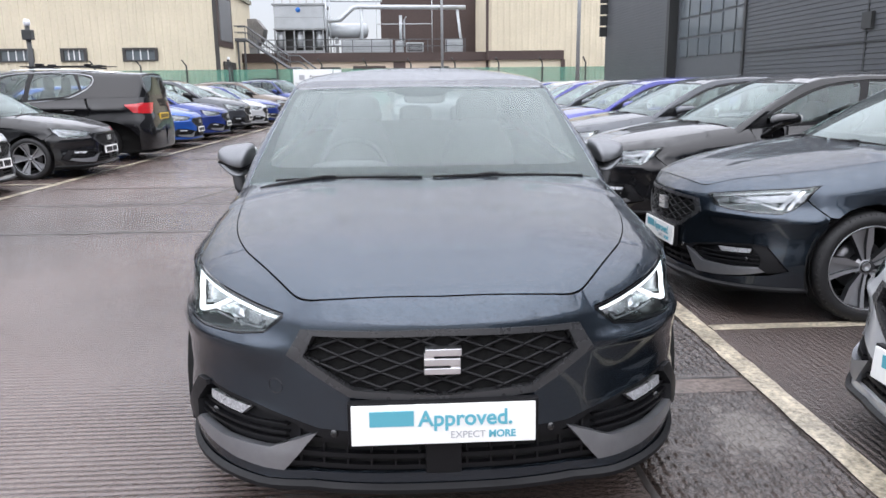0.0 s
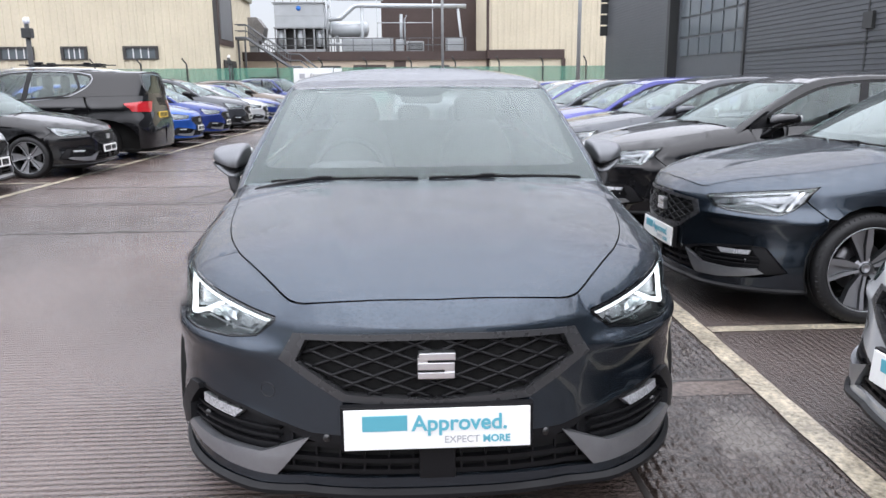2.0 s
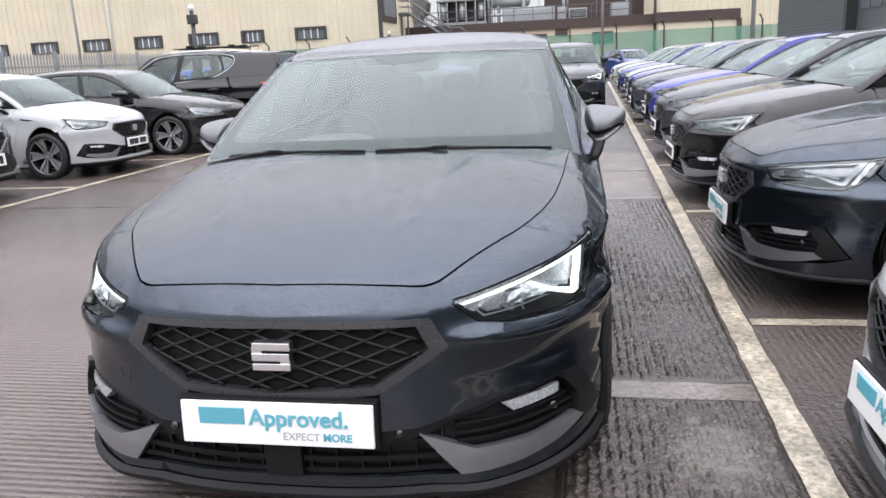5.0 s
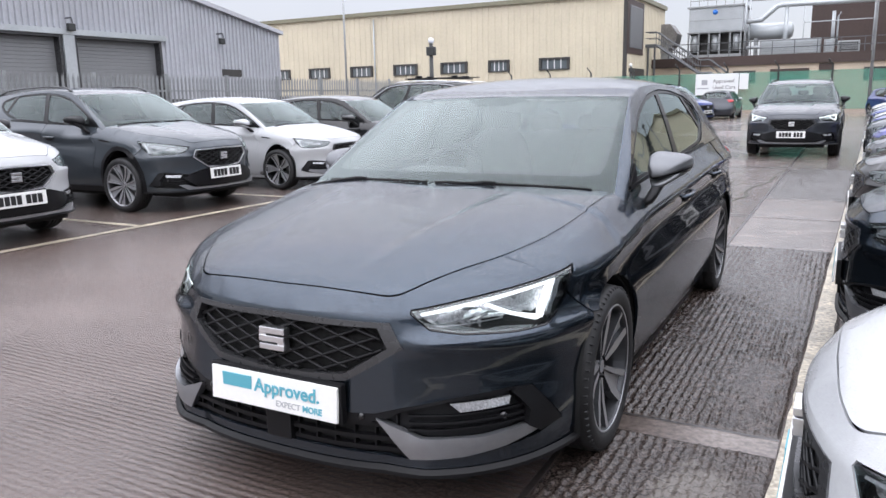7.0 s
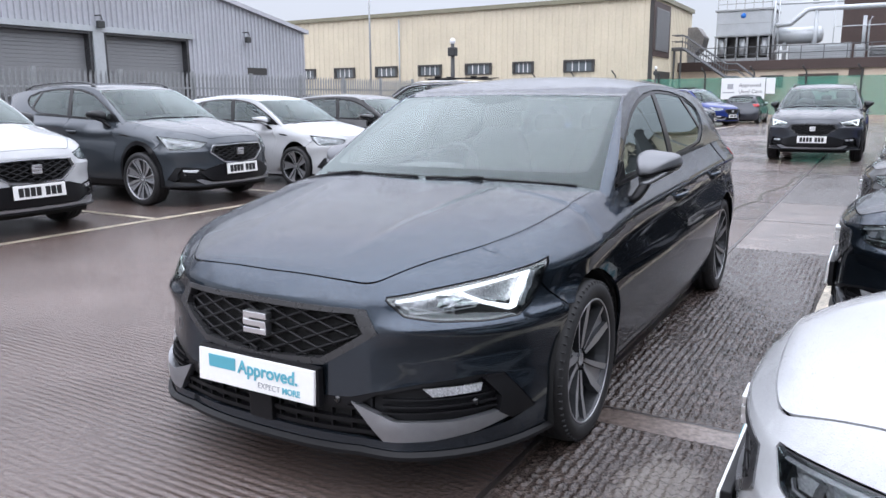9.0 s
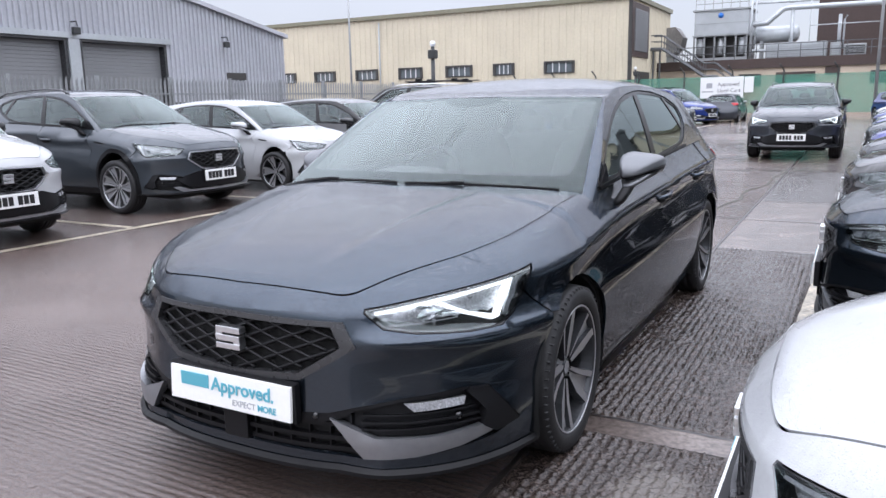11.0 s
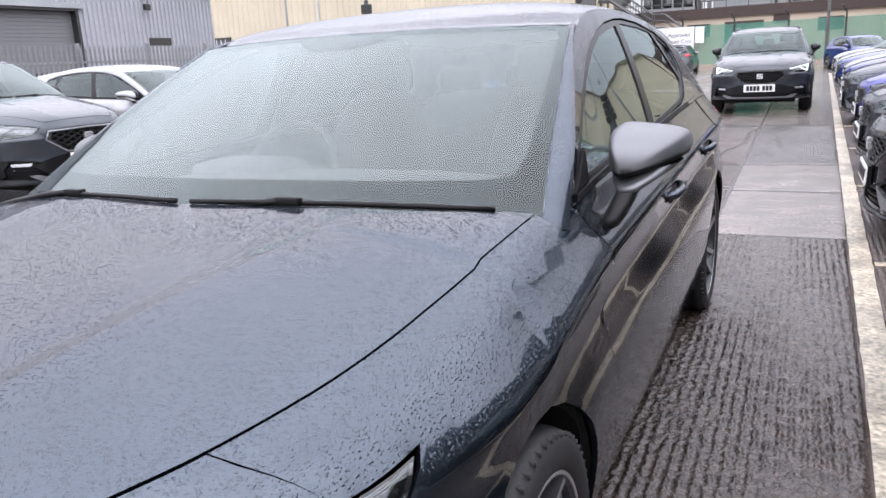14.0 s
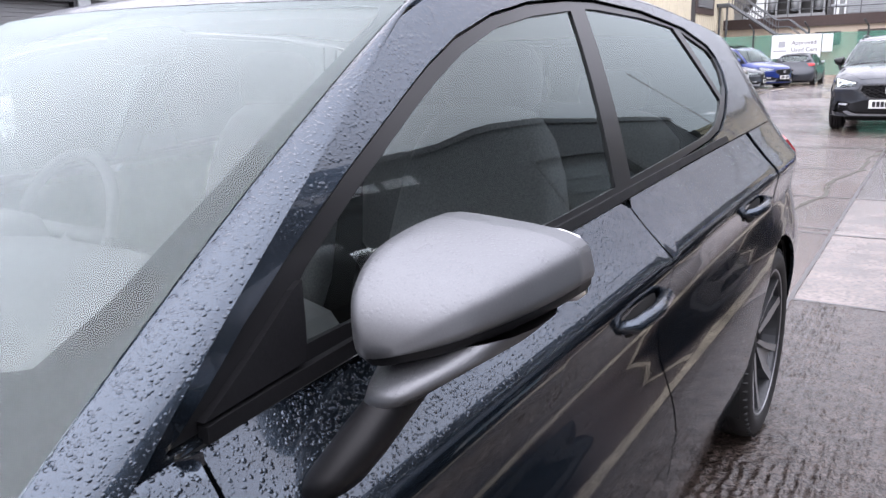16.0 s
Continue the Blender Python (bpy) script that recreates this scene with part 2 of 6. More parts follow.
def boxed(name, dims, material, parent=None, label="", bevel=0.0, m=None):
    bm = bmesh.new()
    box(bm, *dims, bevel=bevel, m=m)
    return part(name, bm, material, parent, label, smooth=False)


def tube(bm, pts, r, n=8, close=True):
    """Adds a round rod along the points."""
    rings = []
    pts = [Vector(p) for p in pts]
    for i, p in enumerate(pts):
        d = (pts[min(i + 1, len(pts) - 1)] - pts[max(i - 1, 0)]).normalized()
        a = d.cross(Vector((0, 0, 1)) if abs(d.z) < 0.9 else Vector((1, 0, 0))).normalized()
        b = d.cross(a)
        rr = r[i] if isinstance(r, (list, tuple)) else r
        rings.append([bm.verts.new(p + rr * (math.cos(k * 2 * math.pi / n) * a + math.sin(k * 2 * math.pi / n) * b)) for k in range(n)])
    for q, w in zip(rings, rings[1:]):
        for k in range(n):
            bm.faces.new((q[k], q[(k + 1) % n], w[(k + 1) % n], w[k]))
    if close:
        bm.faces.new(rings[0][::-1]), bm.faces.new(rings[-1])
    return bm


def lathe(bm, profile, n=40, axis="x"):
    """Adds a body of revolution about the x axis from (x, radius) points."""
    rings = []
    for x, r in profile:
        rings.append([bm.verts.new((x, r * math.cos(k * 2 * math.pi / n), r * math.sin(k * 2 * math.pi / n))) for k in range(n)])
    for q, w in zip(rings, rings[1:]):
        for k in range(n):
            bm.faces.new((q[k], w[k], w[(k + 1) % n], q[(k + 1) % n]))
    return bm


def dense(poly, step):
    """The closed polygon with points no farther apart than step."""
    out = []
    for p, q in zip(poly, poly[1:] + poly[:1]):
        k = max(1, math.ceil(math.hypot(q[0] - p[0], q[1] - p[1]) / step))
        out += [(p[0] + (q[0] - p[0]) * i / k, p[1] + (q[1] - p[1]) * i / k) for i in range(k)]
    return out


def within(pts, poly):
    """Which points lie inside the polygon."""
    pts = np.asarray(pts)
    inside = np.zeros(len(pts), bool)
    for (x0, y0), (x1, y1) in zip(poly, poly[1:] + poly[:1]):
        if y0 == y1:
            continue
        c = (y0 > pts[:, 1]) != (y1 > pts[:, 1])
        inside ^= c & (pts[:, 0] < (x1 - x0) * (pts[:, 1] - y0) / (y1 - y0) + x0)
    return inside


def apart_from(pts, poly, d):
    pts = np.asarray(pts)
    ok = np.ones(len(pts), bool)
    for p, q in zip(poly, poly[1:] + poly[:1]):
        p, q = np.array(p), np.array(q)
        t = np.clip(((pts - p) @ (q - p)) / max((q - p) @ (q - p), 1e-12), 0, 1)
        ok &= np.hypot(*(pts - p - t[:, None] * (q - p)).T) > d
    return ok


def surface(f, outer, holes=(), step=0.03, off=0.0, lip=0.012, flip=False, bm=None, warp=None, mirror=False, guide=True, creases=()):
    """A sheet with a turned-in edge over the polygon (less its holes) of the two-parameter surface f; creases: lines that the mesh follows."""
    from_2d = mathutils_cdt
    outer = dense(outer, step)
    holes = [dense(h, step) for h in holes]
    xs, ys = [p[0] for p in outer], [p[1] for p in outer]
    grid = [(x, y) for x in np.arange(min(xs) + step / 2, max(xs), step) for y in np.arange(min(ys) + step / 2, max(ys), step)]
    if grid:
        grid = np.array(grid)
        keep = within(grid, outer) & apart_from(grid, outer, step * 0.4)
        for h in holes:
            keep &= ~within(grid, h) & apart_from(grid, h, step * 0.4)
        for c in creases:
            keep &= apart_from(grid, c + c[-2:0:-1], step * 0.4)
        grid = [tuple(p) for p in grid[keep]]
    pts, edges = [], []
    for loop in [outer] + holes:
        k = len(pts)
        pts += loop
        edges += [(k + i, k + (i + 1) % len(loop)) for i in range(len(loop))]
    for c in creases:
        k = len(pts)
        pts += c
        edges += [(k + i, k + i + 1) for i in range(len(c) - 1)]
    pts += list(grid)
    vs, _, fs, _, _, _ = from_2d([Vector(p) for p in pts], edges, [], 0, 1e-6)
    mid = [(sum(vs[i][0] for i in q) / 3, sum(vs[i][1] for i in q) / 3) for q in fs]
    good = within(mid, outer)
    for h in holes:
        good &= ~within(mid, h)
    bm = bm or bmesh.new()
    made = {}
    e = 1e-3
    if guide:
        layer = bm.verts.layers.float_vector.get("guide") or bm.verts.layers.float_vector.new("guide")

    def point(a, b):
        p = Vector(f(a, b))
        q = [Vector(f(*w)) for w in ((a + e, b), (a - e, b), (a, b + e), (a, b - e))]
        n = (q[0] - q[1]).cross(q[2] - q[3])
        n = n.normalized() * (-1 if flip else 1) if n.length > 1e-12 else Vector((0, 0, 1))
        g = n
        if warp and guide:
            q = [Vector(warp(*w)) for w in q]
            g = (q[0] - q[1]).cross(q[2] - q[3])
            g = g.normalized() * (-1 if flip else 1) if g.length > 1e-12 else n
        if mirror:
            g = Vector((-g.x, g.y, g.z))
        return p + n * off, n, g

    def put(p):
        if warp:
            p = Vector(warp(*p))
        if mirror:
            p = Vector((-p.x, p.y, p.z))
        return bm.verts.new(p)
    turned = flip != mirror
    new_faces = []
    norm = {}
    for q, ok in zip(fs, good):
        if not ok:
            continue
        for i in q:
            if i not in made:
                p, n, g = point(*vs[i])
                made[i] = put(p)
                norm[i] = (p, n)
                if guide:
                    made[i][layer] = g
        w = [made[i] for i in q]
        if turned:
            w.reverse()
        new_faces.append((bm.faces.new(w), q[::-1] if turned else q))
    if lip:
        inner = {}
        count = {}
        for _, q in new_faces:
            for a, b in zip(q, (*q[1:], q[0])):
                count[(a, b)] = 1
        for a, b in list(count):
            if (b, a) in count:
                continue
            for i in (a, b):
                if i not in inner:
                    inner[i] = put(norm[i][0] - norm[i][1] * lip)
            fc = bm.faces.new((made[b], made[a], inner[a], inner[b]))
            fc.tag = True
            ed = bm.edges.get((made[a], made[b]))
            if ed:
                ed.smooth = False
    return bm


from mathutils.geometry import delaunay_2d_cdt as mathutils_cdt


def lettering(name, text, size, material, parent, m, label="", bold=0.0, align="LEFT"):
    """Raised letters as a mesh."""
    cu = bpy.data.curves.new(name, "FONT")
    cu.body, cu.size, cu.extrude, cu.offset, cu.align_x = text, size, 0.0006, bold, align
    tmp = new(name, cu)
    bpy.context.view_layer.update()
    me = bpy.data.meshes.new_from_object(tmp.evaluated_get(bpy.context.evaluated_depsgraph_get()))
    bpy.data.objects.remove(tmp)
    me.materials.clear()
    me.materials.append(material)
    ob = new(name, me)
    ob.parent = parent
    ob.matrix_basis = m
    if label:
        ob["label"] = label
    return ob


# ---- body surface of the cars ----
def spl(pts):
    """A smooth curve through (t, value) points."""
    ts = [p[0] for p in pts]
    vs = [p[1] for p in pts]
    n = len(ts)
    d = [(vs[i + 1] - vs[i]) / (ts[i + 1] - ts[i]) for i in range(n - 1)]
    m = [d[0]] + [0 if d[i - 1] * d[i] <= 0 else 2 * d[i - 1] * d[i] / (d[i - 1] + d[i]) for i in range(1, n - 1)] + [d[-1]]

    def f(t):
        if t <= ts[0]:
            return vs[0] + m[0] * (t - ts[0])
        if t >= ts[-1]:
            return vs[-1] + m[-1] * (t - ts[-1])
        i = 0
        while t > ts[i + 1]:
            i += 1
        h = ts[i + 1] - ts[i]
        u = (t - ts[i]) / h
        return ((1 + 2 * u) * (1 - u) ** 2 * vs[i] + u * (1 - u) ** 2 * h * m[i]
                + u * u * (3 - 2 * u) * vs[i + 1] + u * u * (u - 1) * h * m[i + 1])
    return f


# ---- the body surface of a hatchback: x half width, y back from the nose, z up ----
NOSE = spl([(0.10, 0.05), (0.16, -0.012), (0.22, -0.015), (0.30, -0.028), (0.46, -0.022), (0.60, -0.020), (0.68, -0.012), (0.72, 0.008), (0.75, 0.04), (0.79, 0.095), (0.87, 0.12), (1.1, 0.13)])
TAIL = spl([(0.10, 4.22), (0.25, 4.33), (0.45, 4.355), (0.65, 4.31), (0.85, 4.22), (1.02, 4.17), (1.1, 4.14)])
SQUARE = spl([(0.10, 2.7), (0.45, 2.5), (0.68, 2.32), (0.80, 2.2), (1.0, 2.15)])
WIDE = spl([(0.85, 0.893), (1.4, 0.886), (2.4, 0.892), (3.5, 0.90), (3.8, 0.893), (4.4, 0.87)])
BELT = spl([(0.7, 0.845), (0.95, 0.878), (1.33, 0.928), (2.2, 0.972), (3.2, 1.015), (3.8, 1.03), (4.3, 1.03)])
FLANK = spl([(0, -0.075), (0.1, -0.047), (0.2, -0.026), (0.32, -0.010), (0.42, -0.002), (0.5, 0.0), (0.58, -0.007), (0.66, -0.019), (0.74, -0.027), (0.80, -0.021), (0.845, -0.012), (0.862, -0.0135), (0.885, -0.028), (0.92, -0.052), (0.96, -0.076), (1, -0.098)])
CHEEK = spl([(0.38, 0), (0.44, -0.010), (0.50, -0.010), (0.56, 0.004), (0.5975, 0.0175), (0.6025, 0.0175), (0.625, 0.007), (0.66, 0.0), (0.9, 0)])
CORNER, BACK = 0.85, 0.55
S0 = 1.41


def width(y, z):
    return WIDE(y) + FLANK((z - 0.16) / (BELT(y) - 0.16))


def sup(th, n):
    a, c = math.sin(th), math.cos(th)
    r = (abs(a) ** n + abs(c) ** n) ** (-1 / n)
    return r * a, r * c


def shell(s, z):
    """Point of the painted sides, round from the nose (s = 0) to the tail."""
    side = 1 if s >= 0 else -1
    s = abs(s)
    y0, y1, n = NOSE(z), TAIL(z), SQUARE(z)
    sr = S0 + (y1 - BACK) - (y0 + CORNER)
    if s < S0:
        a, c = sup(s / S0 * math.pi / 2, n)
        d = CHEEK(z) * min(max((a - 0.46) / 0.14, 0), 1)
        return (side * (a * width(CORNER, z) + d * a), y0 + CORNER * (1 - c) - d * c, z)
    if s <= sr:
        y = y0 + CORNER + s - S0
        return (side * (width(y, z) + CHEEK(z) * max(0, 1 - (s - S0) / 0.12)), y, z)
    a, c = sup(math.pi / 2 - (s - sr) / 0.95 * math.pi / 2, 3.0)
    return (side * a * width(y1 - BACK, z), y1 - BACK * (1 - c), z)


def by_x(x, z):
    """s at the nose where the half width is x."""
    n = SQUARE(z)
    a = min(abs(x) / width(CORNER, z), 0.9999)
    return math.copysign(S0 * math.atan2(a, (1 - a ** n) ** (1 / n)) / (math.pi / 2), x)


def by_y(y, z):
    """s on the side at y."""
    y0, y1, n = NOSE(z), TAIL(z), SQUARE(z)
    if y > y1 - BACK:
        c = min((y - y1 + BACK) / BACK, 1)
        return S0 + y1 - BACK - y0 - CORNER + 0.95 * (1 - math.atan2((1 - c ** 3) ** (1 / 3), c) / (math.pi / 2))
    if y >= y0 + CORNER:
        return S0 + y - y0 - CORNER
    c = 1 - max(y - y0, 0) / CORNER
    return S0 * math.atan2((1 - c ** n) ** (1 / n), c) / (math.pi / 2)


RIM_Z = spl([(by_x(x, z), z) for x, z in ((0, 0.683), (0.25, 0.690), (0.40, 0.697), (0.456, 0.703), (0.6, 0.73), (0.72, 0.753), (0.80, 0.776))] + [(1.25, 0.83), (S0, 0.868)])


def rim(s):
    """Where the sides turn into the bonnet: a point at s."""
    if s <= S0:
        return shell(s, RIM_Z(s))
    y = 0.97 + (s - S0)
    return (width(y, BELT(y)), y, BELT(y))


CREST = spl([(-0.012, 0.683), (0.005, 0.708), (0.045, 0.750), (0.07, 0.768), (0.12, 0.789), (0.3, 0.845), (0.6, 0.905), (0.9, 0.951), (1.1, 0.977), (1.35, 1.0)])
RIM = [rim(i * 0.02) for i in range(0, 140)]
RIM_X = spl([(p[1], p[0]) for p in RIM])
RIM_H = spl([(p[1], p[2]) for p in RIM])


def bonnet(x, y):
    """Point of the bonnet and wing tops."""
    xm, ze = RIM_X(y), RIM_H(y)
    q = min(abs(x) / max(xm, 1e-4), 1)
    k = min(max(1 - y / 0.3, 0), 1)
    return (x, y, ze + (max(CREST(y) - ze, 0)) * (1 - q ** (2.8 + 0.7 * k)) ** (0.64 - 0.04 * k))


RAIL_X = spl([(1.30, 0.802), (1.45, 0.772), (1.7, 0.706), (1.92, 0.650), (2.2, 0.634), (2.5, 0.622), (3.0, 0.614), (3.4, 0.608), (3.8, 0.602), (4.1, 0.592)])
RAIL_Z = spl([(1.30, 0.925), (1.45, 1.040), (1.7, 1.195), (1.92, 1.325), (2.05, 1.358), (2.2, 1.375), (2.5, 1.385), (3.0, 1.373), (3.4, 1.348), (3.8, 1.312), (4.1, 1.265)])
ROOF = spl([(1.78, 1.333), (1.92, 1.366), (2.2, 1.418), (2.5, 1.443), (2.9, 1.447), (3.4, 1.415), (3.95, 1.355)])


RIM_FRONT = [p for p in RIM if p[1] < 0.55]
LIP_Y = spl([(p[0], p[1]) for p in RIM_FRONT])
LIP_Z = spl([(p[0], p[2]) for p in RIM_FRONT])
SHUT_Y = spl([(0.0, 0.047), (0.22, 0.053), (0.34, 0.068), (0.40, 0.088), (0.44, 0.125), (0.50, 0.21), (0.56, 0.305), (0.615, 0.400)])


def nose_top(x, y):
    """Point of the nose panel: it rolls from the bumper's edge onto the bonnet."""
    a = abs(x)
    z = bonnet(x, y)[2]
    w = min(max((a - 0.30) / 0.14, 0), 1)
    w = w * w * (3 - 2 * w)
    if w < 1:
        y0, z0, y1 = LIP_Y(a), LIP_Z(a), SHUT_Y(a)
        z1 = bonnet(a, y1)[2]
        slope = (bonnet(a, y1 + 0.03)[2] - z1) / 0.03
        yc = y0 + 0.006
        zc = max(z1 - slope * (y1 - yc), z0 + 0.01)
        p, q, r = y0 - 2 * yc + y1, 2 * (yc - y0), y0 - y
        disc = max(q * q - 4 * p * r, 0)
        v = min(max((-q + math.sqrt(disc)) / (2 * p), 0), 1.05)
        z = ((1 - v) ** 2 * z0 + 2 * v * (1 - v) * zc + v * v * z1) * (1 - w) + z * w
    return (x, y, z)


def flank(y, z):
    """Point of the side above the belt line."""
    zb, zr = BELT(y), RAIL_Z(y)
    u = (z - zb) / max(zr - zb, 0.02)
    y1 = TAIL(zb)
    c = min(max((y - y1 + BACK) / BACK, 0), 0.96)
    xb = width(min(y, y1 - BACK), zb) * (1 - c ** 3) ** (1 / 3)
    return (xb + (RAIL_X(y) - xb) * u + 0.05 * max(zr - zb, 0) * u * (1 - u) * 2, y, z)


def roof(x, y):
    xr, zr = RAIL_X(y), RAIL_Z(y)
    q = min(abs(x) / xr, 1)
    z = zr + (ROOF(y) - zr) * (1 - q ** 2.4) ** 0.7
    u = min(abs(x) / 0.636, 1.04)
    k = min(max((y - 1.780 - 0.132 * u * u) / 0.16, 0), 1)
    k = k * k * (3 - 2 * k)
    return (x, y, (1.3365 - 0.011 * u * u) * (1 - k) + z * k)


def screen(u, v):
    """Point of the windscreen: u from -1 to 1 across, v from 0 at the bonnet to 1 at the roof."""
    b = (0.765 * u, 1.045 + 0.185 * u * u, 0.962 - 0.029 * u * u)
    t = (0.635 * u, 1.785 + 0.132 * u * u, 1.338 - 0.011 * u * u)
    bow = 0.05 * v * (1 - v)
    return (b[0] + (t[0] - b[0]) * v, b[1] + (t[1] - b[1]) * v - bow * 0.5, b[2] + (t[2] - b[2]) * v + bow * 0.86)


def pillar(u, v):
    """Point of the strip between windscreen (u = 0) and side window frame (u = 1)."""
    a = screen(1.0, v)
    y = 1.30 + (1.92 - 1.30) * v
    b = (RAIL_X(y), y, RAIL_Z(y))
    p = [a[i] + (b[i] - a[i]) * u for i in range(3)]
    k = 0.006 * 4 * u * (1 - u)
    return (p[0] + k * 0.7, p[1] - k * 0.4, p[2] + k * 0.6)


def hatch(u, v):
    """Point of the tailgate: u from -1 to 1 across, v from 0 at the belt to 1 at the roof."""
    y = 4.14 - 0.24 * v
    z = 1.0 + (RAIL_Z(3.9) - 1.0) * v
    e = flank(y, z)
    return (e[0] * u, e[1] + 0.05 * (1 - u * u), z + (ROOF(3.9) - RAIL_Z(3.9)) * v * (1 - abs(u) ** 2.4) ** 0.7)


# ---- cars ----
def arc(yc, r, z_from, n=18):
    """Wheel arch from the front foot over the top to the rear foot."""
    a = math.asin((z_from - 0.318) / r)
    return [(yc - r * math.cos(a + (math.pi - 2 * a) * i / n), 0.318 + r * math.sin(a + (math.pi - 2 * a) * i / n)) for i in range(n + 1)]


def S(y, z):
    return (by_y(y, z), z)


def X(x, z):
    return (by_x(x, z), z)


def both(half):
    """A polygon closed over the middle line from its right half."""
    return half + [(-a, b) for a, b in reversed(half) if a > 1e-6]


ARCH_F, ARCH_R, ARCH = 0.863, 3.552, 0.362
HEAD_LOW = [(0.456, 0.690), (0.515, 0.640), (0.60, 0.624), (0.72, 0.616), (0.784, 0.618), (0.803, 0.645), (0.815, 0.69), (0.818, 0.735)]
GRILLE_IN = [(0, 0.655), (0.367, 0.648), (0.398, 0.586), (0.255, 0.495), (0, 0.479)]
GRILLE_OUT = [(0, 0.674), (0.402, 0.664), (0.445, 0.588), (0.265, 0.474), (0, 0.456)]
VENT = [(0, 0.372), (0.28, 0.372), (0.36, 0.376), (0.44, 0.398), (0.576, 0.424), (0.72, 0.441), (0.775, 0.436), (0.818, 0.300), (0.77, 0.268), (0.62, 0.240), (0.46, 0.232), (0, 0.240)]
BLADE_POLY = [(0.365, 0.362), (0.50, 0.306), (0.655, 0.302), (0.765, 0.316), (0.772, 0.292), (0.70, 0.262), (0.60, 0.243), (0.46, 0.236)]
BRACKET = [(0.735, 0.438), (0.772, 0.434), (0.814, 0.302), (0.772, 0.284), (0.752, 0.312), (0.762, 0.362), (0.730, 0.424)]
DRL = [(0.578, 0.407), (0.728, 0.412), (0.722, 0.388), (0.605, 0.380)]
EDGE_KNOTS = [(0.0, 0.047), (0.22, 0.053), (0.34, 0.068), (0.40, 0.088), (0.44, 0.125), (0.50, 0.21), (0.56, 0.305), (0.615, 0.400), (0.665, 0.53), (0.70, 0.68), (0.722, 0.86), (0.736, 1.05), (0.748, 1.235)]


def flowing(pts, n=8):
    """A smooth open line through the points."""
    out = []
    for i in range(len(pts) - 1):
        p0, p1, p2, p3 = pts[max(i - 1, 0)], pts[i], pts[i + 1], pts[min(i + 2, len(pts) - 1)]
        for k in range(n):
            t = k / n
            out.append(tuple(0.5 * (2 * p1[j] + (p2[j] - p0[j]) * t + (2 * p0[j] - 5 * p1[j] + 4 * p2[j] - p3[j]) * t * t + (3 * p1[j] - p0[j] - 3 * p2[j] + p3[j]) * t ** 3) for j in (0, 1)))
    return out + [pts[-1]]


BONNET_LINE = flowing(EDGE_KNOTS)
DLO = [(1.340, 0.936), (1.8, 0.960), (2.1, 0.976), (2.35, 0.989), (2.7, 1.008), (3.0, 1.030), (3.12, 1.046), (3.24, 1.085), (3.37, 1.14), (3.445, 1.195), (3.465, 1.24), (3.44, 1.275), (3.25, 1.322), (2.9, 1.354), (2.6, 1.362), (2.44, 1.356), (2.25, 1.339), (2.10, 1.313), (1.972, 1.276), (1.88, 1.237), (1.792, 1.195), (1.645, 1.124), (1.532, 1.066), (1.448, 1.016), (1.378, 0.964)]
PANES = ([(1.522, 0.974), (2.10, 0.994), (2.352, 1.007), (2.447, 1.335), (2.26, 1.317), (2.115, 1.294), (1.987, 1.256), (1.892, 1.215), (1.80, 1.172), (1.66, 1.104), (1.548, 1.044), (1.532, 1.032)],
         [(2.435, 1.012), (3.0, 1.047), (3.10, 1.062), (3.20, 1.096), (3.262, 1.124), (3.15, 1.322), (2.9, 1.338), (2.6, 1.344), (2.528, 1.342)],
         [(3.295, 1.130), (3.37, 1.160), (3.425, 1.205), (3.44, 1.24), (3.42, 1.262), (3.22, 1.312)])


def shrink(poly, d):
    """The polygon drawn in by d (out where d is negative)."""
    area = sum(p[0] * q[1] - q[0] * p[1] for p, q in zip(poly, poly[1:] + poly[:1]))
    sg = 1 if area > 0 else -1
    out = []
    for p0, p, p1 in zip(poly[-1:] + poly[:-1], poly, poly[1:] + poly[:1]):
        a = Vector((p[0] - p0[0], p[1] - p0[1])).normalized()
        b = Vector((p1[0] - p[0], p1[1] - p[1])).normalized()
        n = Vector((-a.y - b.y, a.x + b.x))
        n = n.normalized() if n.length > 1e-6 else Vector((-a.y, a.x))
        k = d * sg / max(0.4, n.dot(Vector((-a.y, a.x))))
        out.append((p[0] + n.x * k, p[1] + n.y * k))
    return out


def add_lip(bm, d):
    """Turns the free edges of a sheet inward."""
    bm.normal_update()
    free = [e for e in bm.edges if len(e.link_faces) == 1]
    inner = {v: bm.verts.new(v.co - v.normal * d) for v in {v for e in free for v in e.verts}}
    for e in free:
        lp = e.link_loops[0]
        a, b = lp.vert, lp.link_loop_next.vert
        bm.faces.new((b, a, inner[a], inner[b])).tag = True
        e.smooth = False
    return bm


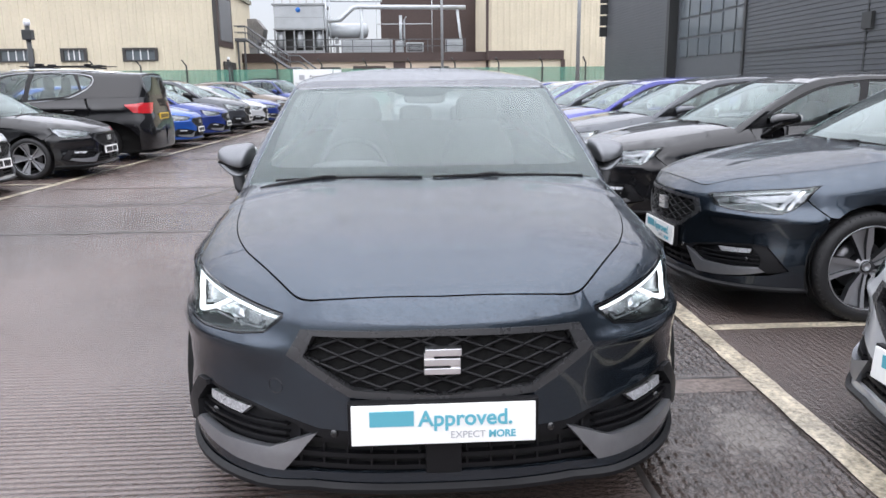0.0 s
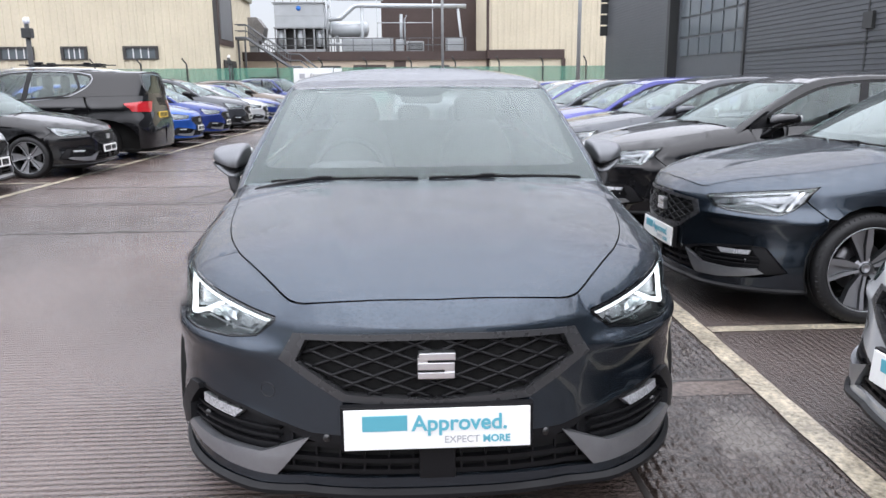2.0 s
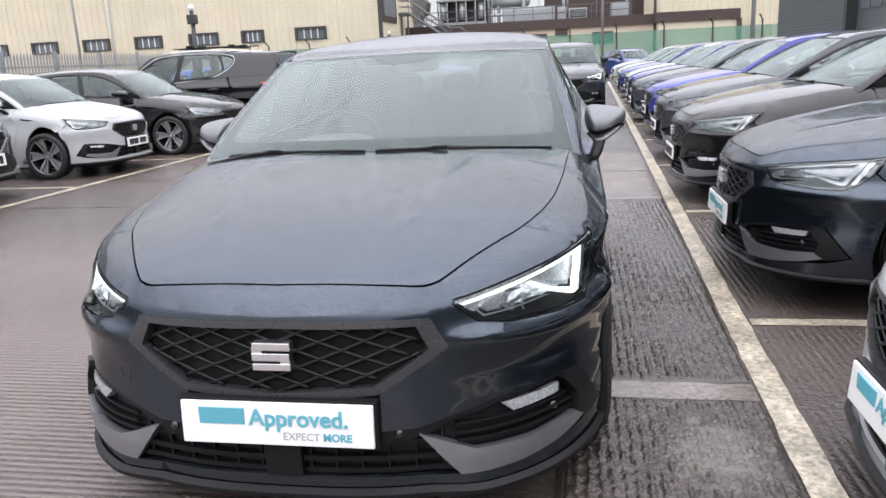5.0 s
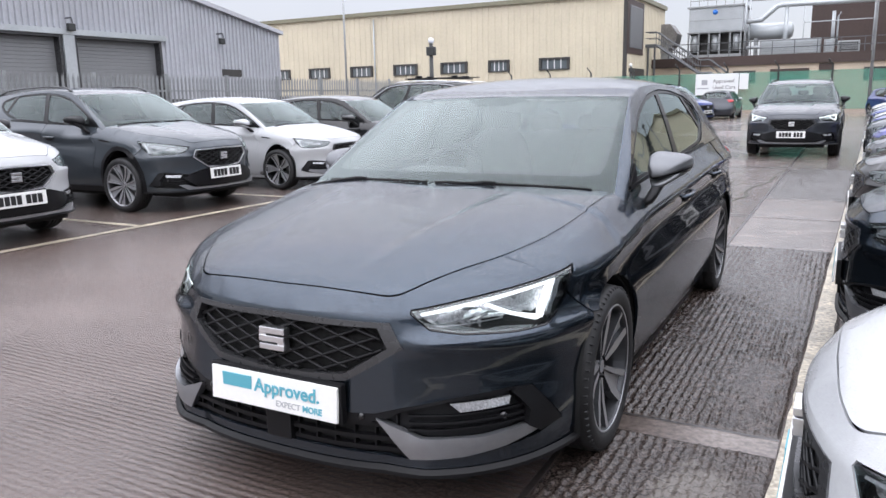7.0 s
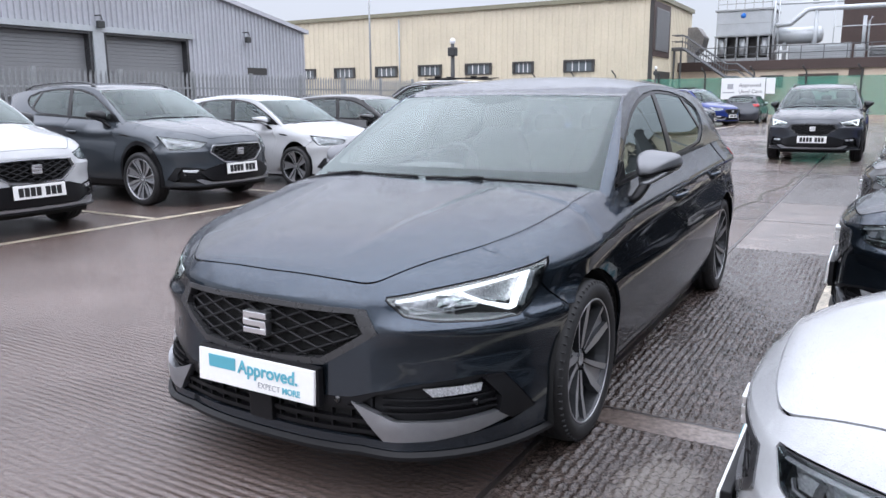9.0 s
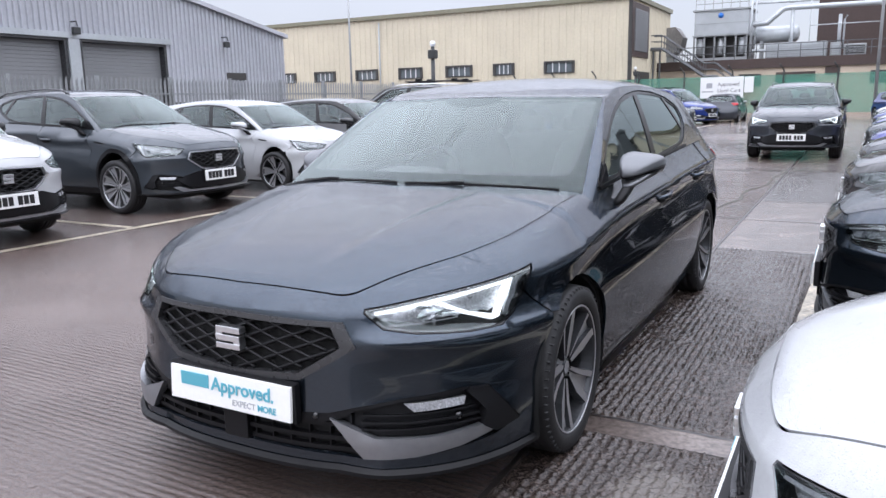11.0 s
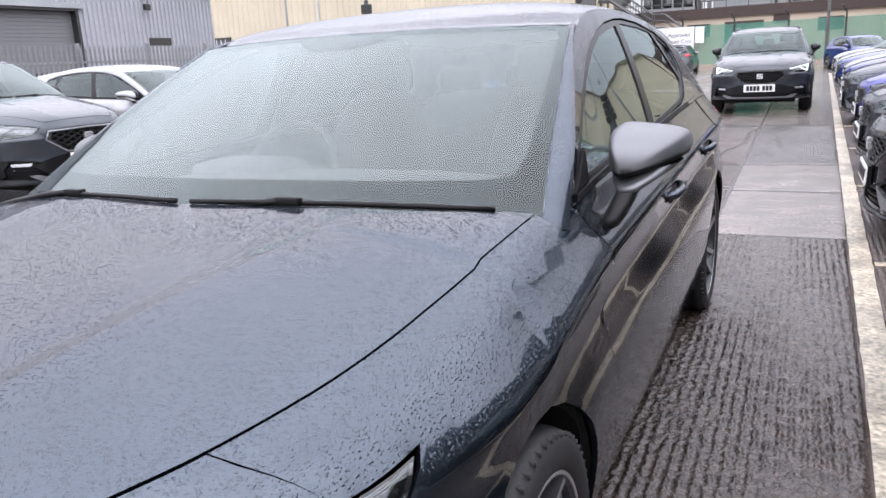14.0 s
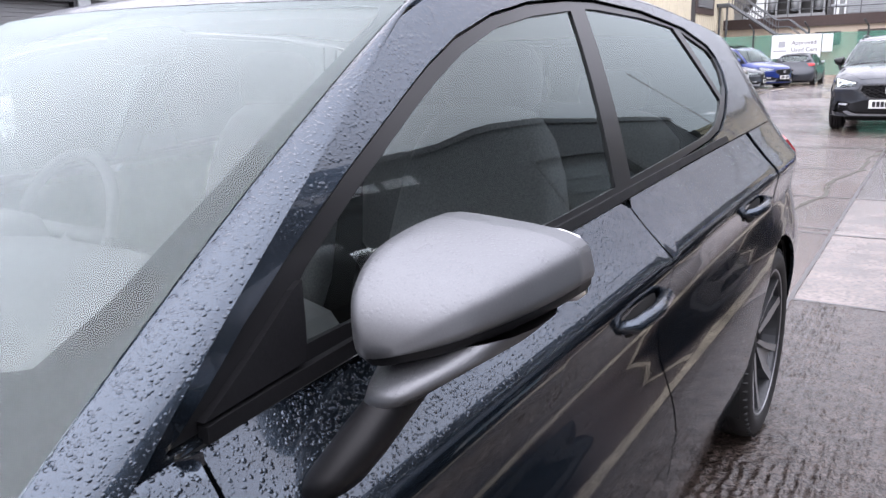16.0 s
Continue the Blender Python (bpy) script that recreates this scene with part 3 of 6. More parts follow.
def build_wheel(parent, x, y, side, r=0.318, fine=True, w=0.112, spokes=5, turn=0.0, silver=False):
    """Tyre and rim: the outer face looks to the side."""
    k = r / 0.318
    wheel = new("wheel")
    wheel.parent = parent
    wheel.matrix_basis = pose(x, y, r, 0, 0, turn) @ (pose(0, 0, 0) if side > 0 else pose(0, 0, 0, 0, 0, 180))
    n = 56 if fine else 28
    bm = bmesh.new()
    prof = [(-0.095, 0.236), (-0.108, 0.252), (-0.114, 0.276), (-0.108, 0.298), (-0.092, 0.313), (-0.072, 0.317), (-0.048, 0.318), (-0.046, 0.310), (-0.038, 0.310), (-0.036, 0.318),
            (-0.004, 0.318), (-0.003, 0.310), (0.003, 0.310), (0.004, 0.318), (0.036, 0.318), (0.038, 0.310), (0.046, 0.310), (0.048, 0.318), (0.072, 0.317), (0.092, 0.313), (0.108, 0.298),
            (0.114, 0.276), (0.109, 0.254), (0.104, 0.247), (0.095, 0.241)]
    lathe(bm, [(a, b * k) for a, b in prof], n)
    if fine:
        for i in range(64):
            t = i * 2 * math.pi / 64
            box(bm, 0.070, 0.105, -0.003, 0.003, 0.296 * k, 0.3120 * k, m=Matrix.Rotation(t, 4, "X"))
    part("tyre", bm, RUBBER, wheel)
    bm = bmesh.new()
    kr = k * 1.07
    lathe(bm, [(0.103, 0.2275 * kr), (0.104, 0.2265 * kr), (0.104, 0.222 * kr), (0.102, 0.2205 * kr)], n)
    m0 = len(bm.faces)
    lathe(bm, [(0.098, 0.2295 * kr), (0.103, 0.2275 * kr)], n)
    lathe(bm, [(0.102, 0.2205 * kr), (0.094, 0.215 * kr), (0.05, 0.207 * kr), (-0.09, 0.20 * kr)], n)
    lathe(bm, [(0.058, 0.0), (0.066, 0.020), (0.066, 0.026), (0.058, 0.034), (0.045, 0.062), (0.0, 0.07)], 24)
    for i in range(spokes):
        rot = Matrix.Rotation(i * 2 * math.pi / spokes + 0.3, 4, "X")
        # dark trough between the two blades of a spoke
        tr = [(0.052, -0.018, 0.040 * kr), (0.052, 0.020, 0.040 * kr), (0.060, 0.036, 0.13 * kr), (0.080, 0.052, 0.216 * kr), (0.080, -0.050, 0.216 * kr), (0.060, -0.030, 0.13 * kr)]
        tv = [bm.verts.new(rot @ Vector(p)) for p in tr]
        for q in ((0, 1, 2, 5), (5, 2, 3, 4)):
            bm.faces.new([tv[j] for j in q])
        for sg, row in ((1, ((0.040, 0.013, 0.008, 0.066), (0.125, 0.036, 0.020, 0.080), (0.219, 0.053, 0.015, 0.098))), (-1, ((0.040, 0.012, 0.007, 0.066), (0.125, 0.028, 0.010, 0.078), (0.219, 0.055, 0.013, 0.098)))):
            fronts, backs = [], []
            for rr, c, h, x in row:
                fronts.append([bm.verts.new(rot @ Vector((x + (0.003 if e > 0 else 0), sg * (c + e * h), rr * kr))) for e in (-1, 1)])
                backs.append([bm.verts.new(rot @ Vector((x - 0.034, sg * (c + e * (h + 0.004)), rr * kr))) for e in (-1, 1)])
            for j in range(2):
                bm.faces.new((fronts[j][0], fronts[j][1], fronts[j + 1][1], fronts[j + 1][0])).tag = True
                for e in (0, 1):
                    bm.faces.new((fronts[j][e], backs[j][e], backs[j + 1][e], fronts[j + 1][e]))
    bmesh.ops.recalc_face_normals(bm, faces=bm.faces)
    bm.faces.ensure_lookup_table()
    for i, f in enumerate(bm.faces):
        if i >= m0:
            f.material_index = 1
            if f.tag and abs(f.normal.x) > 0.8:
                f.material_index = 0
    part("rim", bm, [ALLOY, STEEL if silver else ALLOY_DARK], wheel)
    bm = bmesh.new()
    lathe(bm, [(-0.02, 0.06), (-0.02, 0.145 * k), (-0.03, 0.145 * k), (-0.03, 0.06)], 32)
    part("brake_disc", bm, STEEL, wheel)
    return wheel


def superquad(bm, c, size, e1, e2, lat0, lat1, nu=24, nv=12, shape=None):
    """Adds a rounded block (superellipsoid), from latitude lat0 to lat1."""
    def pw(v, e):
        return math.copysign(abs(v) ** e, v)
    rows = []
    for j in range(nv + 1):
        la = lat0 + (lat1 - lat0) * j / nv
        row = []
        for i in range(nu):
            lo = i * 2 * math.pi / nu
            p = Vector((pw(math.cos(la), e1) * pw(math.cos(lo), e2) * size[0], pw(math.cos(la), e1) * pw(math.sin(lo), e2) * size[1], pw(math.sin(la), e1) * size[2]))
            if shape:
                p = shape(p)
            row.append(bm.verts.new(p + Vector(c)))
        rows.append(row)
    for a, b in zip(rows, rows[1:]):
        for i in range(nu):
            bm.faces.new((a[i], a[(i + 1) % nu], b[(i + 1) % nu], b[i]))
    bmesh.ops.remove_doubles(bm, verts=bm.verts, dist=1e-5)
    return bm


def warp_bm(bm, warp, mirror=False):
    for v in bm.verts:
        p = v.co
        if warp:
            p = Vector(warp(*p))
        v.co = (-p.x, p.y, p.z) if mirror else p
    if mirror:
        bmesh.ops.reverse_faces(bm, faces=bm.faces)
    return bm


def build_car(name, label, coat, step=0.03, warp=None, fine=True, show_plate=True, plate_card=False, lit=True, wheel_r=0.318, cap=None, rails=False, frame_mat=None, silver=False, badge=True, rear_plate=False, chrome_line=False, tall=False):
    """A five-door car, nose at the origin and looking to -y: shell panels over one body surface."""
    car = thing(name, label, "car")
    cap = cap or coat
    frame_mat = frame_mat or GUNMETAL

    def sheet(pname, f, outer, holes=(), material=None, parent=None, off=0.0, lip=0.012, flip=False, sides=1, st=None, label="", creases=()):
        made = []
        for k in range(sides):
            bm = surface(f, outer, holes, st or step, off, lip, flip, warp=warp, mirror=k == 1, creases=creases)
            made.append(part(pname, bm, material, parent or car, label))
        return made

    def solid(pname, bm, material, parent=None, mirror=False, label="", smooth=True):
        return part(pname, warp_bm(bm, warp, mirror), material, parent or car, label, smooth)

    arch_f = arc(ARCH_F, ARCH, 0.19)
    arch_r = arc(ARCH_R, ARCH, 0.19)
    # bumper with its openings
    rim_pts = [(s, RIM_Z(s)) for s in [by_x(0.456, 0.70) * i / 14 for i in range(15)]]
    front_arch = [p for p in arch_f if p[0] < 0.615]
    half = [(0, 0.19), X(0.3, 0.19), X(0.6, 0.19)] + [S(*p) for p in front_arch] + [S(0.60, 0.61), (1.039, 0.697)] + [X(*p) for p in reversed(HEAD_LOW[:-1])] + rim_pts[::-1]
    vent = both([X(*p) for p in VENT])
    grille = both([X(*p) for p in GRILLE_OUT])
    ridges = [[(sg * (by_x(0.475, 0.60) + (by_x(0.795, 0.60) - by_x(0.475, 0.60)) * i / 20), z) for i in range(21)] for z in (0.594, 0.6, 0.606) for sg in (1, -1)]
    bumper = sheet("front_bumper", shell, both(half), [grille, vent], coat, lip=0.015, creases=ridges)[0]
    # nose strip above the bumper, up to the bonnet shut line
    edge = [p for p in BONNET_LINE if p[1] < 0.402]
    rest = [p for p in BONNET_LINE if p[1] >= 0.402]
    knee = tuple((edge[-1][j] + rest[0][j]) / 2 for j in (0, 1))
    edge, rest = edge + [knee], [knee] + rest
    rim_xy = [rim(s)[:2] for s in [1.80 * i / 120 for i in range(121)]]
    low = [p for p in rim_xy if p[1] < 0.44]
    strip = low + [(0.66, 0.4105)] + [(x + 0.0015 * min(1, x / 0.3), y - 0.0025) for x, y in reversed(edge)]
    bm = surface(nose_top, both(strip), (), min(step, 0.04), 0, 0, warp=warp, guide=False)
    part("nose_panel", add_lip(bm, 0.010), coat, car)
    # bonnet
    hood = [(max(x - 0.0015, 0), y + 0.0015) for x, y in BONNET_LINE]
    hood += [p for p in flowing([(0.748, 1.235), (0.62, 1.150), (0.5, 1.105), (0.32, 1.066), (0.16, 1.05), (0, 1.045)], 4)][1:]
    folds = [[(sg * (fold_x(y) + dx), y) for y in [0.16 + 0.84 * i / 36 for i in range(37)]] for dx in (-0.05, -0.006, 0.006) for sg in (1, -1)]
    sheet("bonnet", bonnet_creased, both(hood), (), coat, lip=0.014, creases=folds)
    # wings: side and top
    back = [(1.387, 0.30), (1.394, 0.5), (1.402, 0.8), (1.376, 0.89)]
    wing = [S(*p) for p in arch_f if p[0] > 0.61 and (p[0] < 1.0 or p[1] > 0.21)]
    crown = [rim(1.027 + (1.816 - 1.027) * i / 62) for i in range(63)]
    wing_poly = [S(0.605, 0.613)] + wing + [S(1.385, 0.20)] + [S(*p) for p in back] + [S(p[1], p[2]) for p in reversed(crown)] + [(1.029, 0.745), (1.043, 0.702)]
    top_poly = [p for p in rim_xy if 0.437 < p[1] < crown[0][1] - 0.005] + [p[:2] for p in crown] + [(0.795, 1.379), (0.752, 1.25)] + [(x + 0.002, y) for x, y in reversed(rest[:-1])] + [(0.66, 0.4135)]
    def shoulder(y0, y1, n):
        return [[S(y, 0.16 + u * (BELT(y) - 0.16)) for y in [y0 + (y1 - y0) * i / n for i in range(n + 1)]] for u in (0.845, 0.862, 0.885, 0.92)]
    for k in range(2):
        bm = surface(shell, wing_poly, (), step, 0, 0, warp=warp, mirror=k == 1, guide=False, creases=shoulder(1.03, 1.35, 12) if fine else ())
        surface(bonnet, top_poly, (), step, 0, 0, bm=bm, warp=warp, mirror=k == 1, guide=False)
        bmesh.ops.remove_doubles(bm, verts=bm.verts, dist=0.004)
        part("wing", add_lip(bm, 0.012), coat, car)
    sheet("wing_vent", shell, [S(1.00, 0.772), S(1.10, 0.787), S(1.26, 0.797), S(1.24, 0.780), S(1.08, 0.766)], (), PLASTIC, off=0.002, lip=0.008, sides=2, st=0.05, label="small dark wing trim")
    # doors, sill, rear quarter
    def belt(y):
        return S(y, BELT(y) - 0.001)
    d1 = [S(1.393, 0.215), S(2.41, 0.215), S(2.43, 0.5), S(2.40, 0.8), S(2.366, 0.965)] + [belt(2.34 - 0.05 * i) for i in range(20)] + [belt(1.3805), S(1.381, 0.89), S(1.407, 0.80), S(1.399, 0.5)]
    cut = [p for p in arc(ARCH_R, 0.40, 0.215) if p[0] < 3.37]
    d2 = [S(2.416, 0.215)] + [S(*p) for p in cut] + [S(3.40, 0.75), S(3.36, 0.98)] + [belt(3.34 - 0.05 * i) for i in range(20)] + [S(2.372, 0.965), S(2.408, 0.8), S(2.437, 0.5)]
    front_doors = sheet("front_door", shell, d1, (), coat, sides=2, creases=shoulder(1.43, 2.35, 30) if fine else ())
    rear_doors = sheet("rear_door", shell, d2, (), coat, sides=2, creases=shoulder(2.45, 3.33, 30) if fine else ())
    sheet("sill", shell, [S(1.24, 0.17), S(3.17, 0.17), S(3.17, 0.21), S(1.24, 0.21)], (), coat, sides=2)
    q = [S(*p) for p in arch_r if p[1] > 0.2] + [S(3.93, 0.20)]
    quarter = [S(3.19, 0.215)] + q + [(sr_end(0.20), 0.20), (sr_end(0.6), 0.6), (sr_end(1.0), 1.0)] + [belt(4.1 - 0.04 * i) for i in range(19)] + [S(3.41, 0.75)] + [S(*p) for p in reversed([p for p in arc(ARCH_R, 0.40, 0.215) if p[0] < 3.36])]
    tl = [S(3.93, 0.86), (sr_end(0.86) - 0.42, 0.84), (sr_end(0.86) - 0.42, 0.98), S(4.0, 0.985), S(3.86, 0.955)]
    if rear_plate:
        tl = [S(3.86, 0.80), (sr_end(0.86) - 0.30, 0.78), (sr_end(0.86) - 0.30, 0.965), S(3.98, 0.965), S(3.78, 0.94)]
    sheet("quarter_panel", shell, quarter, [tl], coat, sides=2)
    sheet("tail_lamp", shell, shrink(tl, 0.004), (), RED_LENS, sides=2, off=0.006, label="red tail lamp")
    # cabin sides
    frame_poly = [(1.305, 0.929)] + [(1.4 + 0.1 * i, BELT(1.4 + 0.1 * i) + 0.002) for i in range(27)] + [(4.13, 1.032), (3.92, 1.292)] + [(3.9 - 0.08 * i, RAIL_Z(3.9 - 0.08 * i)) for i in range(25)] + [(1.92 - 0.06 * i, RAIL_Z(1.92 - 0.06 * i)) for i in range(1, 11)]
    sheet("side_frame", flank, frame_poly, [DLO], coat, sides=2)
    ring = shrink(DLO, 0.004)
    for k in range(2):
        bm = surface(flank, ring, PANES, step, -0.006, 0.01, warp=warp, mirror=k == 1)
        part("window_trim", bm, TRIM_BLACK, car, "black window surround")
    for i, pane in enumerate(PANES):
        for k in range(2):
            bm = surface(flank, shrink(pane, -0.004), (), max(step, 0.05), -0.010, 0.0, warp=warp, mirror=k == 1)
            part("side_window", bm, GLASS if i == 0 else GLASS_DARK, car).visible_shadow = False
    sheet("waist_seal", flank, [(1.385 + 0.06 * i, BELT(1.385 + 0.06 * i) + 0.003) for i in range(30)] + [(1.385 + 0.06 * i, BELT(1.385 + 0.06 * i) + 0.018) for i in reversed(range(30))], (), PLASTIC, sides=2, off=0.007, lip=0.012, st=0.06, label="black rubber waist seal")
    sheet("mirror_corner", flank, [(1.385, 0.953), (1.512, 0.962), (1.528, 1.036), (1.514, 1.030)], (), PLASTIC, sides=2, off=0.004, lip=0.012, st=0.05)
    # roof, pillars, glass
    rf = [screen(u / 10, 0.992)[:2] for u in range(0, 11)] + [(0.645, 1.935)] + [(RAIL_X(y) - 0.001, y) for y in (2.0, 2.1, 2.25, 2.5, 2.75, 3.0, 3.25, 3.5, 3.75, 3.9)] + [(0.45, 3.98), (0.2, 4.0), (0, 4.0)]
    sheet("roof", roof, both(rf), (), coat, lip=0.012)
    sheet("windscreen_pillar", pillar, [(-0.03, -0.05), (1, -0.05), (1, 0.5), (1, 1), (-0.03, 1), (-0.03, 0.5)], (), coat, sides=2, st=max(step * 2, 0.06), lip=0)
    sc = [(-1.0, 0.0), (0, 0.0), (1.0, 0.0), (1.0, 0.989), (0, 0.989), (-1.0, 0.989)]
    for ob in sheet("windscreen", screen, sc, (), SCREEN, lip=0, st=0.045, off=0.001):
        ob.visible_shadow = False
    upper = [(0.915, 0.165), (0.938, 0.26), (0.953, 0.50), (0.962, 0.78), (0.962, 0.94), (0.948, 0.972), (0.90, 0.980), (0.27, 0.984), (0.235, 0.955), (0.18, 0.918), (0.12, 0.888), (0.06, 0.882)]
    view = [(0, 0.130), (0.6, 0.135), (0.84, 0.145)] + upper + [(-a, b) for a, b in reversed(upper)] + [(-0.84, 0.145), (-0.6, 0.135)]
    sheet("windscreen_border", screen, shrink(sc, 0.002), [view], FRIT, lip=0, st=0.03, off=-0.005)
    if fine:
        for ob in sheet("inner_mist", screen, view, (), MIST, lip=0, st=0.05, off=-0.010, label="thin mist inside the windscreen"):
            ob.visible_shadow = False
    sheet("headliner", roof, both([(0, 1.90), (0.5, 1.97), (0.57, 2.1), (0.57, 3.3), (0.5, 3.7), (0, 3.75)]), (), LINER, off=-0.05, lip=0, st=0.12)
    sheet("tailgate", hatch, [(-0.99, 0.02), (0.99, 0.02), (0.99, 0.99), (-0.99, 0.99)], [[(-0.8, 0.16), (0.8, 0.16), (0.86, 0.85), (-0.86, 0.85)]], coat, flip=True, st=0.08)
    sheet("rear_window", hatch, [(-0.83, 0.13), (0.83, 0.13), (0.89, 0.88), (-0.89, 0.88)], (), GLASS_DARK, flip=True, st=0.1, off=-0.006, lip=0)
    # near-black shell whose colour stands in for shade behind the panel gaps, and floor
    inner = [S(*p) for p in arch_f if p[0] > 0.86 and p[1] > 0.2] + [S(1.24, 0.17), S(3.17, 0.17)] + [S(*p) for p in arch_r if p[1] > 0.2] + [(sr_end(0.2), 0.2), (sr_end(1.0), 1.0)] + [belt(4.1 - 0.1 * i) for i in range(28)] + [S(p[1], p[2]) for p in [rim(s) for s in [1.80 - 1.8 * i / 30 for i in range(31)]]]
    body_core = [(0, 0.2), X(0.5, 0.2)] + [S(*p) for p in arch_f if p[0] <= 0.86] + inner
    cs = max(step * 1.6, 0.06)
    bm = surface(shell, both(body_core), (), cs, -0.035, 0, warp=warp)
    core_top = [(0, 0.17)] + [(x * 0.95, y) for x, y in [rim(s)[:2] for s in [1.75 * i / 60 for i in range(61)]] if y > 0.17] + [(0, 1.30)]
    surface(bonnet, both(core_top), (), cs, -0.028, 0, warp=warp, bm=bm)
    solid_floor = bmesh.new()
    box(solid_floor, -0.60, 0.60, 0.15, 4.1, 0.13, 0.19)
    box(solid_floor, -0.80, 0.80, 1.25, 3.1, 0.14, 0.185)
    for sy in (ARCH_F, ARCH_R):
        for sx in (-1, 1):
            n = 14
            va, vb = [], []
            for i in range(n + 1):
                t = -0.35 + (math.pi + 0.7) * i / n
                for lst, xx in ((va, 0.60), (vb, 0.865)):
                    lst.append(solid_floor.verts.new((sx * xx, sy + 0.372 * math.cos(t), 0.318 + 0.372 * math.sin(t))))
            for i in range(n):
                solid_floor.faces.new((va[i], va[i + 1], vb[i + 1], vb[i]))
            solid_floor.faces.new(va)
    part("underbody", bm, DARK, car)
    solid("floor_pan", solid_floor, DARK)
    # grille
    # plain near-black sheet added for the shade behind the lattice
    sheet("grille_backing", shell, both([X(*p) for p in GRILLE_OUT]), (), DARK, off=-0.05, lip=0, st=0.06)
    sheet("grille_frame", shell, grille, [both([X(*p) for p in GRILLE_IN])], frame_mat, off=0.004, lip=0.03, label="satin grey frame")
    bm = bmesh.new()
    inside = both([X(*p) for p in shrink_half(GRILLE_IN)])
    pitch, rise = 0.118, 0.046
    rod = 0.006 if fine else 0.009
    for sg in (1, -1):
        for i in range(-16, 17):
            run = []
            for j in range(61):
                x = -0.42 + 0.84 * j / 60
                z = 0.568 + i * rise + sg * rise / pitch * x
                if 0.47 < z < 0.665 and within([X(x, z)], inside)[0]:
                    p = shell(by_x(x, z), z)
                    run.append((p[0], p[1] + 0.014, p[2]))
                else:
                    if len(run) > 1:
                        tube(bm, run, rod, 5)
                    run = []
            if len(run) > 1:
                tube(bm, run, rod, 5)
    solid("grille_mesh", bm, LATTICE, label="black diamond lattice")
    if badge:
        bm = bmesh.new()
        for z0, z1, xs, xe, dz in ((0.600, 0.622, -0.050, 0.053, 0.004), (0.572, 0.594, -0.053, 0.050, -0.012), (0.546, 0.566, -0.053, 0.050, 0.0)):
            box(bm, xs, xe, -0.036, -0.005, z0, z1, 0.003)
        box(bm, -0.053, -0.024, -0.034, -0.005, 0.588, 0.610, 0.003)
        box(bm, 0.022, 0.050, -0.034, -0.005, 0.560, 0.580, 0.003)
        solid("emblem", bm, CHROME, label="chrome emblem plate", smooth=False)
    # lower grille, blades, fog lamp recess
    # another near-black sheet, standing in for the depth shade of the lower opening
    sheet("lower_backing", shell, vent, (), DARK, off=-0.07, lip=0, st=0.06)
    bm = bmesh.new()
    for z, xe, dy in ((0.335, 0.40, 0.02), (0.290, 0.46, 0.022), (0.252, 0.47, 0.02)):
        pts = [(xe * (i / 12 - 1) if i < 12 else xe * (i / 12 - 1), 0, z) for i in range(25)]
        prev = None
        for x, _, zz in pts:
            y = shell(by_x(x, zz), zz)[1] + 0.012
            ring4 = [bm.verts.new((x, y, zz - 0.007)), bm.verts.new((x, y, zz + 0.007)), bm.verts.new((x, y + 0.06, zz + 0.007)), bm.verts.new((x, y + 0.06, zz - 0.007))]
            if prev:
                for k in range(4):
                    bm.faces.new((prev[k], ring4[k], ring4[(k + 1) % 4], prev[(k + 1) % 4]))
            prev = ring4
    for i in range(-6, 7):
        x = i * 0.07
        box(bm, x - 0.003, x + 0.003, shell(by_x(x, 0.29), 0.29)[1] + 0.02, shell(by_x(x, 0.29), 0.29)[1] + 0.07, 0.245, 0.37)
    box(bm, -0.052, 0.052, -0.028, 0.05, 0.240, 0.36, 0.004)
    solid("lower_grille", bm, PLASTIC, label="black lower grille with radar box", smooth=False)
    recess = [(0.372, 0.362), (0.44, 0.392), (0.576, 0.418), (0.72, 0.434), (0.748, 0.430), (0.765, 0.33), (0.70, 0.30), (0.5, 0.30)]
    sheet("vent_panel", shell, [X(*p) for p in recess], (), PLASTIC, off=-0.03, lip=0, sides=2, st=0.05)
    for z0, z1, d in ((0.345, 0.352, -0.006), (0.368, 0.374, -0.010), (0.325, 0.331, -0.006)):
        strip2 = [X(0.46, z0), X(0.60, z0), X(0.755, z0 + 0.004), X(0.755, z1 + 0.004), X(0.60, z1), X(0.46, z1)]
        sheet("vent_slat", shell, strip2, (), PLASTIC, off=d, lip=0.025, sides=2, st=0.06)
    sheet("bumper_trim", shell, [X(*p) for p in ((0.265, 0.376), (0.36, 0.378), (0.44, 0.400), (0.576, 0.426), (0.735, 0.443), (0.735, 0.431), (0.576, 0.414), (0.44, 0.386), (0.40, 0.362), (0.34, 0.345), (0.265, 0.345))], (), PLASTIC, off=-0.002, lip=0.03, sides=2, st=0.04)
    if tall:
        sheet("grille_edge", shell, grille, [shrink(grille, 0.011)], CHROME, off=0.010, lip=0.02, st=0.06, label="bright chrome edge")
        sheet("lower_panel", shell, both([X(*p) for p in ((0, 0.462), (0.33, 0.456), (0.50, 0.415), (0.56, 0.36), (0.43, 0.268), (0, 0.262))]), (), LATTICE, off=0.012, lip=0.03, st=0.06, label="black lower grille panel")
        sheet("skid_plate", shell, both([X(*p) for p in ((0, 0.246), (0.44, 0.246), (0.56, 0.30), (0.62, 0.295), (0.52, 0.214), (0, 0.210))]), (), BLADE, off=0.016, lip=0.03, st=0.06, label="silver skid strip")
